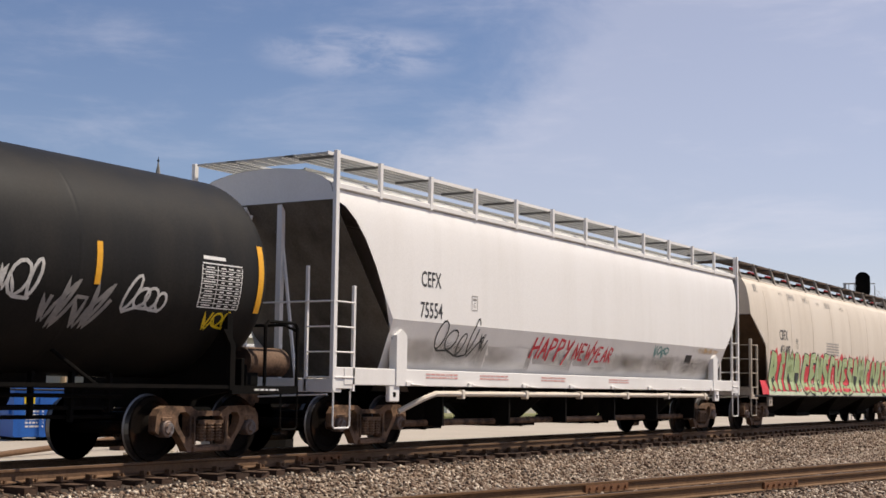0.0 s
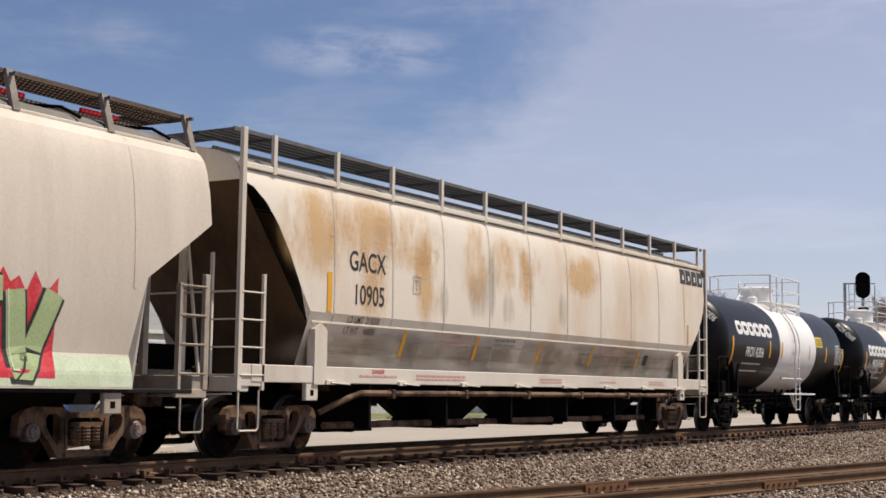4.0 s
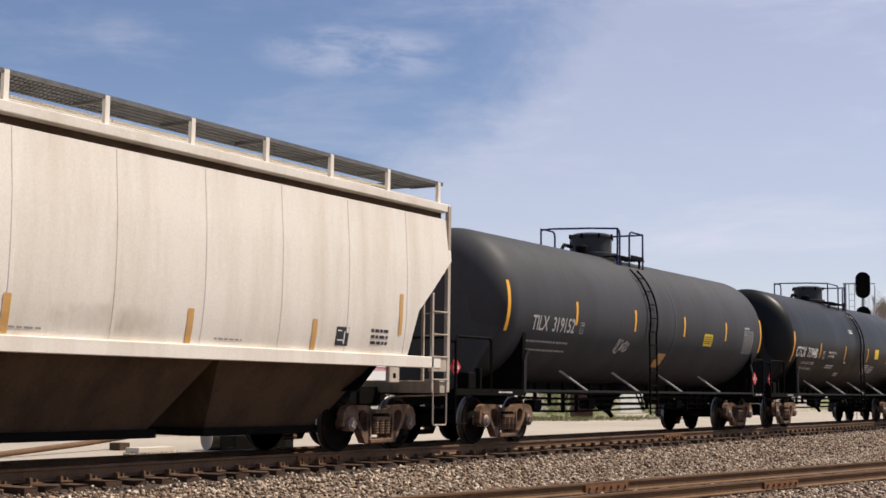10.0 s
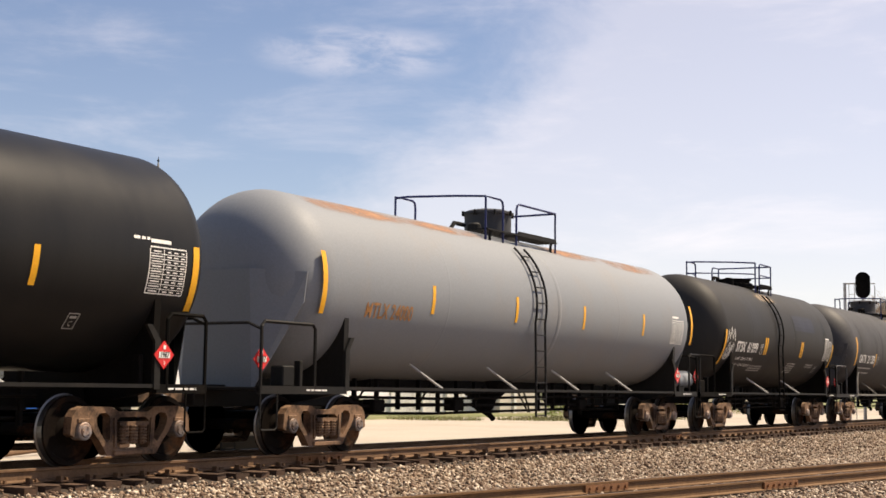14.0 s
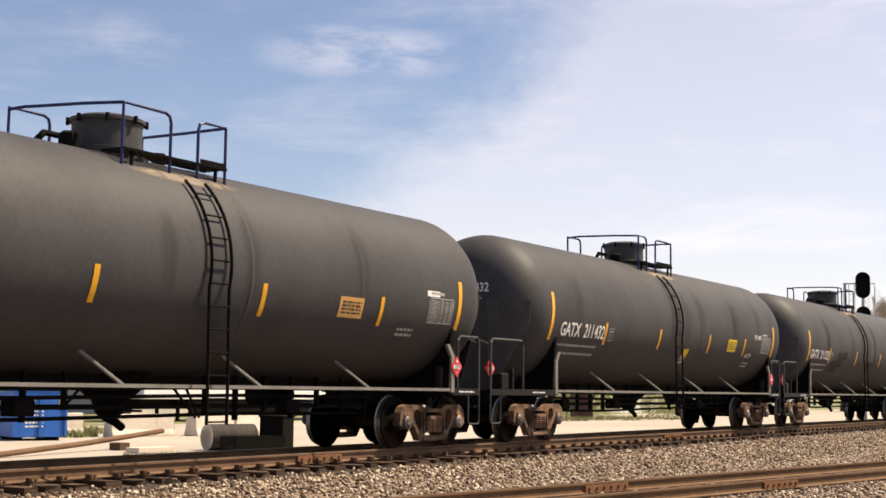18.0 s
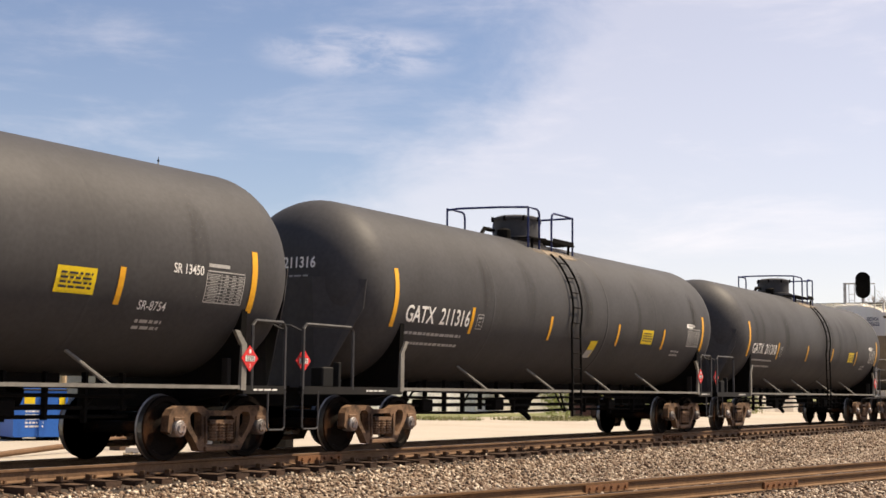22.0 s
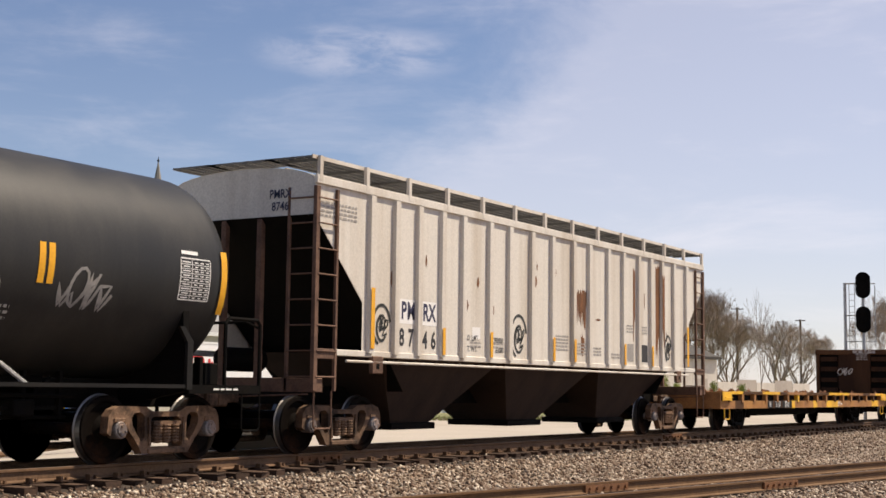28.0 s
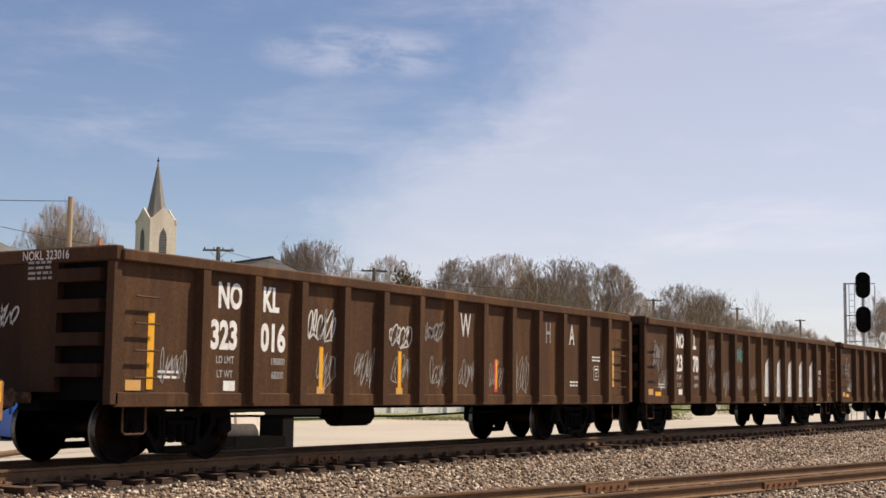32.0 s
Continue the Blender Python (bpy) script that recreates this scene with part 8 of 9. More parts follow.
wh, e, r = gable_house("warehouse", "grey and white warehouse with a pale metal gable roof", 61.6, 62.3, -11.3, 20.4, 15.1, 4.62, 7.5, white_wall, block_wall, metal_roof)
bm = bmesh.new()
lathe(bm, [(r - 1.9, 0.1), (r - 0.9, 0.1), (r - 0.85, 0.16), (r - 0.75, 0.16)], "z", 10, (4.5, 4.2, 0))
part("vent_pipe", bm, tar, wh)
part("door", boxed(1.1, 2.3, -0.03, 0.0, 0, 2.3), tar, wh, "dark side door")
part("lamp_box", boxed(L0 := 17.6, L0 + 0.4, -0.25, 0.0, e - 0.9, e - 0.6), tar, wh)
part("wall_vent", boxed(-0.04, 0.0, 2.2, 2.7, 3.5, 4.1), tar, wh)
for k in range(5):
    part("block_course", boxed(-0.012, 0.0, 0.3, 14.8, 0.9 + 0.75 * k, 0.92 + 0.75 * k), tar, wh)

rh = thing("brick_house", "red brick house with a grey hipped shingle roof and white eaves", "house", "", 86.2, 89.3, GROUND, -11)
part("wall", boxed(-24, -1, 0.8, 17, 0, 10.4), brick_red, rh)
bm = bmesh.new()
bs = [bm.verts.new(p) for p in ((-25, -0.2, 10.75), (0, -0.2, 10.75), (0, 18, 10.75), (-25, 18, 10.75))]
t0, t1 = bm.verts.new((-17, 9, 16.6)), bm.verts.new((-9, 9, 16.6))
for q in ((bs[0], bs[1], t1, t0), (bs[1], bs[2], t1), (bs[2], bs[3], t0, t1), (bs[3], bs[0], t0), tuple(bs)):
    bm.faces.new(q)
part("roof", bm, shingle, rh)
part("eave", boxed(-25.1, 0.1, -0.3, 18.1, 10.4, 10.74), white, rh, "white boxed eaves")
for k in range(2):
    part("window", boxed(-6 - 5 * k, -4.7 - 5 * k, 0.74, 0.8, 6.5, 9.0), dark_glass, rh)
part("roof_vent", boxed(-11.4, -11.0, 3.0, 3.4, 12.6, 13.4), tar, rh)
part("roof_vent", boxed(-9.8, -9.4, 6.0, 6.4, 14.7, 15.3), tar, rh)

tw = thing("brick_turret", "orange brick turret with a domed roof and finial", "tower", "", 130, 132.7, GROUND, 10)
bm = bmesh.new()
lathe(bm, [(0, 1.7), (16.1, 1.7), (16.2, 1.88), (16.45, 1.88)], "z", 8)
part("shaft", bm, brick_orange, tw)
bm = bmesh.new()
lathe(bm, [(16.45, 1.85), (17.0, 1.80), (17.55, 1.65), (18.1, 1.42), (18.5, 1.15), (18.9, 0.75), (19.0, 0.55), (19.7, 0.55), (19.75, 0.68), (19.95, 0.62), (20.3, 0.36), (21.5, 0.04)], "z", 8)
part("dome", bm, brick_orange, tw)
bm = bmesh.new()
lathe(bm, [(14.0, 0.55), (16.6, 0.55), (16.7, 0.68), (16.9, 0.66), (17.6, 0.4), (18.0, 0.05)], "z", 8)
o = part("corner_turret", bm, brick_orange, tw)
o.matrix_basis = pose(-0.62, 1.62, 0)
for k in range(4):
    a = radians(-150 + 45 * k)
    w = part("window", boxed(-0.3, 0.3, -0.05, 0.05, 14.3, 15.7), white if k == 2 else dark_glass, tw)
    w.matrix_basis = pose(1.62 * math.cos(a), 1.62 * math.sin(a), 0, 0, 0, math.degrees(a) + 90)


def church():
    c = thing("church", "limestone church with a tall spire and dark slate roofs", "church", "", 125.72, 118.6, GROUND, -18)
    s = 1.85
    base = 22.3
    part("tower", boxed(-s, s, -s, s, 0, base), limestone, c)
    for a in range(4):
        q = pose(0, 0, 0, 0, 0, 90 * a)
        bm = bmesh.new()
        prism(bm, [(-s, base), (s, base), (0, base + 1.7)], -s, -s + 0.16)
        g = part("tower_gable", bm, limestone, c)
        g.matrix_basis = q
        bm = bmesh.new()
        arch = [(-0.5, 17.6), (0.5, 17.6), (0.5, 20.2), (0.36, 20.8), (0, 21.4), (-0.36, 20.8), (-0.5, 20.2)]
        prism(bm, arch, -s - 0.03, -s + 0.1)
        w = part("belfry_window", bm, paint("louvre_grey", (0.12, 0.115, 0.105), rough=0.8), c, "dark louvred pointed window")
        w.matrix_basis = q
        for k in range(9):
            l = part("louvre", boxed(-0.42, 0.42, -s - 0.06, -s - 0.02, 17.75 + 0.32 * k, 17.84 + 0.32 * k), paint("louvre_slat", (0.24, 0.23, 0.21), rough=0.8), w)
        b = part("belt_course", boxed(-s - 0.12, s + 0.12, -s - 0.12, -s, 17.1, 17.4), limestone, c)
        b.matrix_basis = q
        b = part("buttress", boxed(-s - 0.3, -s + 0.5, -s - 0.3, -s + 0.3, 0, 14.0), limestone, c)
        b.matrix_basis = q
        b = part("pinnacle", boxed(-s - 0.06, -s + 0.2, -s - 0.06, -s + 0.2, base - 0.3, base + 0.25), limestone, c)
        b.matrix_basis = q
    bm = bmesh.new()
    lathe(bm, [(base + 0.3, 1.55), (base + 1.2, 1.25), (29.9, 0.06)], "z", 8)
    part("spire", bm, spire_lead, c)
    bm = bmesh.new()
    lathe(bm, [(29.8, 0.05), (30.1, 0.16), (30.3, 0.05), (30.6, 0.04)], "z", 8)
    part("finial", bm, tar, c)
    return c


church()
nv, e, r = gable_house("church_nave", "long church nave with a steep dark slate roof", 118.1, 88.55, 67.1, 26.0, 10.0, 11.0, 14.74, limestone, limestone, slate_roof, 0.5)
for ob in [o for o in nv.children if o.name.startswith(("fascia", "ridge_cap"))]:
    ob.data.materials[0] = slate_roof
ap = thing("church_apse", "limestone apse with a lower gabled chapel and pointed window", "church", "", 110.35, 86.1, GROUND, -15)
bm = bmesh.new()
prism(bm, [(-4.4, 4.0), (-4.4, 0.8), (-3.0, -1.0), (1.2, -1.0), (2.6, 0.8), (2.6, 4.5)], 0, 13.5, "z")
part("wall", bm, limestone, ap)
bm = bmesh.new()
ring0 = [bm.verts.new((x, y, 13.5)) for x, y in ((-4.8, 4.4), (-4.8, 0.6), (-3.2, -1.35), (1.4, -1.35), (3.0, 0.6), (3.0, 5.0))]
tip = bm.verts.new((1.9, 5.0, 15.55))
for a, b in zip(ring0, ring0[1:]):
    bm.faces.new((a, b, tip))
bm.faces.new(ring0)
part("roof", bm, slate_roof, ap)
bm = bmesh.new()
prism(bm, [(-6.7, 0), (2.4, 0), (2.4, 8.5), (-1.3, 11.7), (-4.7, 11.7), (-6.7, 10.6)], -6.0, -1.05)
part("chapel_wall", bm, limestone, ap)
bm = bmesh.new()
prism(bm, [(-7.2, 10.3), (-4.8, 11.72), (-1.2, 11.72), (2.9, 8.2), (2.9, 8.5), (-1.1, 12.0), (-4.9, 12.0), (-7.2, 10.65)], -6.25, -1.0)
part("chapel_roof", bm, slate_roof, ap)
bm = bmesh.new()
prism(bm, [(-3.0, 7.6), (-1.6, 7.6), (-1.6, 9.4), (-1.9, 10.2), (-2.3, 10.6), (-2.7, 10.2), (-3.0, 9.4)], -6.06, -5.98)
part("chapel_window", bm, dark_glass, ap)

sl = thing("painted_block_building", "peeling silver-white block building with white pilasters", "building", "", 82.1, 57.5, GROUND, -17.7)
peel = paint("peeling_silver_paint", (0.66, 0.66, 0.64), (0.26, 0.24, 0.21), 0.75, 2.2, (1, 1, 0.7), 0.52, 0.68, rough=0.8, fine=0.1, fscale=5)
U = 15.1 / 263.0
for x0, x1, top in ((625, 660, 4.5), (660, 690, 5.15), (690, 742, 6.1), (742, 785, 6.35), (785, 840, 5.95), (840, 888, 5.75)):
    part("wall_panel", boxed((x0 - 625) * U, (x1 - 625) * U - 0.02, 0.0, 6.0, 0, top - GROUND), peel, sl)
for x0, top in ((688, 5.6), (742, 6.4), (785, 6.6), (838, 6.1), (885, 5.9)):
    part("pilaster", boxed((x0 - 625) * U - 0.12, (x0 - 625) * U + 0.16, -0.15, 0.0, 0, top - GROUND), white, sl, "white pilaster")
for x0, x1 in ((746, 756), (768, 775)):
    part("window", boxed((x0 - 625) * U, (x1 - 625) * U, -0.02, 0.02, 4.6, 5.6), dark_glass, sl)

lb, e, r = gable_house("low_garage", "low whitewashed garage with a dark roof and white door", 94.8, 52.2, -16.5, 28.5, 9.5, 4.3, 6.0, white_wall, white_wall, slate_roof, 0.3)
for ob in [o for o in lb.children if o.name.startswith(("fascia", "ridge_cap"))]:
    ob.data.materials[0] = slate_roof
part("garage_door", boxed(14.6, 17.6, -0.05, 0.0, 0, 3.4), paint("white_door", (0.82, 0.81, 0.78), rough=0.5), lb, "white roller door")
part("lintel", boxed(14.2, 18.0, -0.06, 0.0, 3.4, 3.75), slate_roof, lb)
for x in (1.5, 12.5, 18.6):
    part("pilaster", boxed(x, x + 0.3, -0.12, 0.0, 0, 4.6), white, lb)
ch = part("chimney", boxed(19.0, 19.8, 5.2, 6.0, 5.0, 7.6), brick_red, lb, "red brick chimney")
part("chimney_cap", boxed(18.9, 19.9, 5.1, 6.1, 7.6, 7.8), brick_red, ch)
fw = thing("yard_wall", "long low whitish yard wall beyond the garage", "wall", "", 119.2, 44.9, GROUND, -14)
for k in range(6):
    part("wall_panel", boxed(3.3 * k, 3.3 * k + 3.25, 0, 0.2, 0, 3.1 - 0.25 * (k % 2)), white_wall if k % 2 else block_wall, fw)
bh = thing("brick_cottage", "small red brick cottage with a grey roof behind the chapel", "house", "", 136, 97, GROUND, -12)
part("wall", boxed(0, 8, 0, 7, 0, 9.2), brick_red, bh)
bm = bmesh.new()
prism(bm, [(-0.4, 9.2), (7.4, 9.2), (3.5, 12.0)], -0.4, 8.4, "x")
part("roof", bm, shingle, bh)
part("window", boxed(3, 3.8, -0.04, 0.0, 6.2, 8.0), white, bh)


# ---- poles and wires ----
def pole(x, y, top, r=0.15, mat=None, arms=0, turn=0, label="wooden utility pole with a crossarm"):
    p = thing("utility_pole", label, "utility pole", "poles along the street", x, y, GROUND, turn)
    bm = bmesh.new()
    lathe(bm, [(0, r * 1.25), ((top - GROUND), r)], "z", 10)
    part("shaft", bm, mat or old_pole, p, "", True)
    for k in range(arms):
        z = top - GROUND - 0.35 - 1.0 * k
        a = part("crossarm", boxed(-1.25, 1.25, -0.08, 0.08, z, z + 0.16), mat or old_pole, p)
        for j in range(4):
            bm = bmesh.new()
            lathe(bm, [(z + 0.16, 0.03), (z + 0.24, 0.05), (z + 0.32, 0.04)], "z", 6, (-1.1 + 0.73 * j, 0, 0))
            part("insulator", bm, tar, a)
        for s in (-1, 1):
            part("arm_brace", tubed([(s * 0.7, 0, z), (0, 0, z - 0.7)], 0.02, 4), mat or old_pole, p)
    return p


pole(46.2, 49.2, 10.1, 0.13, pole_wood, 0, 0, "pale weathered wooden utility pole standing by the warehouse")
pole(84.5, 72.8, 12.4, 0.17, None, 2, -52)
pole(107.7, 73.2, 12.6, 0.17, None, 1, -52)
pole(133.5, 69.0, 12.8, 0.17, pole_wood, 0, 0, "plain wooden pole among the bare trees")
pole(187.0, 77.2, 14.8, 0.2, None, 1, -55)
pole(251.5, 86.7, 17.4, 0.22, None, 1, -55)
pole(327.2, 96.9, 19.1, 0.25, None, 1, -55)


def wire(a, b, sag, r=0.02):
    a, b = Vector(a), Vector(b)
    return [a.lerp(b, k / 12) - Vector((0, 0, sag * 4 * (k / 12) * (1 - k / 12))) for k in range(13)]


cab = thing("overhead_wires", "thin dark overhead wires sagging between the street poles", "wire", "", 0, 0, 0)
for a, b, s in (((46.2, 49.2, 9.9), (20, 58, 9.2), 0.5), ((84.5, 72.8, 12.2), (107.7, 73.2, 12.4), 0.6), ((84.5, 72.8, 11.2), (46.2, 68, 12.0), 0.6), ((107.7, 73.2, 12.4), (133.5, 69, 12.4), 0.6), ((133.5, 69, 12.5), (187, 77.2, 14.5), 1.0), ((187, 77.2, 14.6), (251.5, 86.7, 17.2), 1.2),
                ((251.5, 86.7, 17.2), (327.2, 96.9, 18.9), 1.5), ((46.2, 49.2, 7.2), (60, 62.5, 4.8), 0.4)):
    part("wire", tubed(wire(a, b, s), 0.02, 4), tar, cab)


# ---- signal ----
def signal():
    g = thing("railway_signal", "tall grey signal mast with two black oval heads and ladder", "signal", "", 69.0, 17.4, GROUND, 14)
    alu = paint("signal_aluminium", (0.42, 0.42, 0.43), (0.28, 0.27, 0.26), 0.5, 3, rough=0.45, metal=0.6)
    zt = 7.0 - GROUND
    for x, y, top in ((0, 0.72, zt - 0.35), (0, -0.15, zt - 0.1)):
        bm = bmesh.new()
        lathe(bm, [(0, 0.085), (top, 0.075)], "z", 12, (x, y, 0))
        part("mast", bm, alu, g, "", True)
    for y in (0.25, 0.52):
        part("ladder_stile", tubed([(-0.25, y, 0.3), (-0.25, y, zt - 0.4)], 0.02), alu, g)
    for k in range(int((zt - 1) / 0.3)):
        part("rung", tubed([(-0.25, 0.25, 0.5 + 0.3 * k), (-0.25, 0.52, 0.5 + 0.3 * k)], 0.012, 5), alu, g)
    for z in (zt - 0.4, zt - 2.0, zt - 3.3):
        part("cage_rail", tubed([(0, 0.80, z), (0, -0.75, z)], 0.025), alu, g)
        part("cage_rail", tubed([(-0.35, 0.75, z), (-0.35, 0.10, z), (0, 0.0, z)], 0.02), alu, g)
    part("cage_rail", tubed([(0, -0.72, zt - 0.5), (0, -0.72, zt - 3.6)], 0.025), alu, g)
    for z in (6.5 - GROUND, 4.78 - GROUND):
        bm = bmesh.new()
        oval = [(-0.15 + 0.36 * math.cos(t) - 0.0, z + (0.30 if math.sin(t) > 0 else -0.30) + 0.36 * math.sin(t)) for t in (2 * math.pi * (k + 0.5) / 24 for k in range(24))]
        prism(bm, oval, -0.40, -0.34, "x")
        hd = part("signal_head", bm, deep_black, g, "black oval signal head")
        part("lamp_case", boxed(-0.34, -0.1, -0.37, 0.07, z - 0.5, z + 0.5, 0.02), deep_black, hd)
        for dz in (0.38, 0.0, -0.38):
            bm = bmesh.new()
            lathe(bm, [(-0.62, 0.13), (-0.40, 0.12)], "x", 14, (0, -0.15, z + dz))
            part("hood", bm, deep_black, hd)


signal()


# ---- trees ----
def bare_tree_mesh(seed, tall, fan, levels=5, n0=6, trunk=0.22, thick=0.018, dome=0.36):
    """Trunk, rising limbs and a haze of fine twigs."""
    rnd = random.Random(seed)
    vs, fs = [], []

    def inside(p):
        """Within the domed outline of the crown."""
        h = (p.z / tall - 0.56) / (0.44 if p.z > 0.56 * tall else 0.36)
        return (p.x ** 2 + p.y ** 2) / (dome * tall) ** 2 + h * h < rnd.uniform(0.88, 1.1)

    def limb(p, d, r, length, lev, n):
        if lev > 1 and not inside(p):
            return
        q, rings, seg = p, [], 4 if lev < 2 else 3
        u = d.orthogonal().normalized()
        kids = []
        for s in range(seg + 1):
            if lev > 1 and s and not inside(q):
                break
            v = d.cross(u).normalized()
            rad = max(r * (1 - 0.5 * s / seg), 0.011)
            rings.append(len(vs))
            for k in range(n):
                a = 2 * math.pi * k / n
                w = q + rad * (u * math.cos(a) + v * math.sin(a))
                vs.append((w.x, w.y, w.z))
            if s < seg:
                wob = 0.10 if lev == 0 else 0.22
                d = (d + Vector((rnd.uniform(-1, 1), rnd.uniform(-1, 1), rnd.uniform(-0.2, 1.2))) * wob).normalized()
                q = q + d * (length / seg)
                u = (u - d * u.dot(d)).normalized()
                if lev and s:
                    kids.append((q, d, rad))
        for a, b in zip(rings, rings[1:]):
            for k in range(n):
                fs.append((a + k, a + (k + 1) % n, b + (k + 1) % n, b + k))
        if lev == levels:
            return
        if lev == 0:
            for k in range(n0):
                a = 2 * math.pi * (k + rnd.random() * 0.6) / n0
                tilt = fan * rnd.uniform(0.35, 1.0)
                limb(q - d * rnd.uniform(0, 0.35) * length, Vector((math.cos(a) * math.sin(tilt), math.sin(a) * math.sin(tilt), math.cos(tilt))), r * rnd.uniform(0.4, 0.6), tall * rnd.uniform(0.30, 0.38), 1, 5)
            return
        kids += [(q, d, r * 0.5)] * 2
        for p0, d0, r0 in kids:
            side = Vector((rnd.uniform(-1, 1), rnd.uniform(-1, 1), rnd.uniform(-0.1, 1.0))).normalized()
            nd = (d0 + side * rnd.uniform(0.45, 0.8)).normalized()
            limb(p0, nd, r0 * rnd.uniform(0.45, 0.7), length * rnd.uniform(0.48, 0.72), lev + 1, 4 if lev < 2 else 3)

    limb(Vector((0, 0, 0)), Vector((0, 0, 1)), thick * tall, trunk * tall, 0, 8)
    me = bpy.data.meshes.new("tree")
    me.from_pydata(vs, [], fs)
    return me


TREES = [bare_tree_mesh(11, 14, 0.85, 6, n0=7), bare_tree_mesh(12, 14, 0.75, 6, n0=8), bare_tree_mesh(13, 14, 0.65, 5, n0=8, trunk=0.26), bare_tree_mesh(17, 10, 0.35, 3, 4, 0.3, 0.008, 0.9)]


def leaf_mesh(seed, shape, count, size, cl=14):
    """Small leaves in clumps through a crown; shape gives a random place in it."""
    rnd = random.Random(seed)
    vs, fs = [], []
    for k in range(count // cl):
        c = shape(rnd)
        for j in range(cl):
            p = Vector(c) + Vector((rnd.gauss(0, size * 2.2), rnd.gauss(0, size * 2.2), rnd.gauss(0, size * 1.8)))
            a = Vector((rnd.uniform(-1, 1), rnd.uniform(-1, 1), rnd.uniform(-1, 1))).normalized() * size * rnd.uniform(0.5, 1.1)
            b = a.orthogonal().normalized() * size * 0.5
            n = len(vs)
            vs += [tuple(p - a), tuple(p + b), tuple(p + a), tuple(p - b)]
            fs.append((n, n + 1, n + 2, n + 3))
    me = bpy.data.meshes.new("crown")
    me.from_pydata(vs, [], fs)
    return me


def tree(px, py, me, tall, wide, turn, label, leaves=None, leaf_mat=None, crown=0):
    t = thing("tree", label, "tree", "trees behind the street", px, py, GROUND, turn)
    o = shared("trunk", me, bark, t)
    ref = max(v.co.z for v in me.vertices)
    rw = sorted(abs(v.co.x) for v in me.vertices)[int(len(me.vertices) * 0.97)]
    k = max(wide / 2 / rw, 0.6 * tall / ref)
    o.matrix_basis = Matrix.Diagonal((k, k, tall / ref, 1))
    if leaves:
        c = shared("crown", leaves, leaf_mat, t)
        c.matrix_basis = Matrix.Diagonal(((crown or wide) / 2, (crown or wide) / 2, tall, 1))
    return t


def ball(rnd):
    while True:
        p = (rnd.uniform(-1, 1), rnd.uniform(-1, 1), rnd.uniform(0.25, 1.0))
        if p[0] ** 2 + p[1] ** 2 + ((p[2] - 0.62) / 0.4) ** 2 < 1 and p[0] ** 2 + p[1] ** 2 + ((p[2] - 0.62) / 0.4) ** 2 > 0.15:
            return p


def cone(rnd):
    z = rnd.uniform(0.12, 1.0)
    r = (1 - z) ** 0.5 * (0.75 + 0.25 * math.sin(z * 30)) * math.sqrt(rnd.random())
    a = rnd.uniform(0, 6.28)
    return (r * math.cos(a), r * math.sin(a), z)


def plume(rnd):
    z = rnd.uniform(0.05, 1.0)
    r = math.sin(min(1, z * 1.15 + 0.12) * math.pi) ** 0.6 * (0.5 + 0.5 * rnd.random())
    a = rnd.uniform(0, 6.28)
    return (r * math.cos(a), r * math.sin(a), z)


PINE_ME = leaf_mesh(21, cone, 5200, 0.035)
BUSH_ME = leaf_mesh(22, plume, 3000, 0.034, 6)
BUD_ME = leaf_mesh(23, ball, 2600, 0.009, 2)
pine_mat = paint("pine_needles", (0.12, 0.10, 0.05), (0.24, 0.15, 0.08), 0.9, 0.5, rough=0.9, fine=0.2, fscale=3)
bud_mat = paint("spring_buds", (0.30, 0.20, 0.09), (0.22, 0.22, 0.07), 0.7, 0.5, rough=0.9, fine=0.2, fscale=3)


def spot(px, depth):
    """Ground position at a bearing and a distance ahead."""
    lat = (px - 784) / 2400 * depth
    return depth * 0.8551 + lat * 0.5184, depth * 0.5184 - lat * 0.8551


for k, (px, d, tall, wide, v, bud) in enumerate(((822, 150, 15.4, 8.5, 0, 0), (900, 152, 15.9, 9.5, 1, 0), (1000, 150, 15.2, 8.0, 2, 1), (1050, 156, 15.6, 9.5, 0, 0), (1112, 165, 13.0, 6.5, 1, 0), (1205, 190, 15.6, 10, 2, 1), (1255, 195, 15.2, 10, 0, 1), (1290, 200, 12.6, 8, 1, 1),
                                               (1345, 125, 10.5, 2.4, 3, 0), (1375, 220, 12.6, 9, 2, 1), (1410, 225, 12.0, 9, 1, 1), (1566, 150, 12.0, 7, 0, 1), (515, 200, 22.0, 9, 0, 0), (560, 205, 22.4, 9, 2, 0), (610, 190, 17.0, 8, 1, 1), (640, 175, 15.5, 7, 0, 1), (765, 160, 13.5, 7, 2, 1),
                                               (105, 200, 27.0, 11, 1, 0), (145, 206, 24.5, 9, 0, 0), (222, 215, 21.0, 7, 2, 0), (690, 165, 16.8, 6, 1, 0), (950, 175, 15.0, 9, 2, 1), (1150, 185, 13.0, 9, 0, 1))):
    x, y = spot(px, d)
    tree(x, y, TREES[v], tall * 1.1, wide * 1.1, 37 * k, "leafless spring tree with a haze of fine twigs" if not bud else "bare tree just breaking into brownish bud", BUD_ME if bud else None, bud_mat)
for px, d, tall, wide in ((712, 140, 14.4, 10.5), (742, 142, 12.6, 9.5), (688, 146, 11.5, 8.0)):
    x, y = spot(px, d)
    tree(x, y, TREES[3], tall * 0.9, 2.0, px, "dull green and brown conifer behind the block building", PINE_ME, pine_mat, wide)
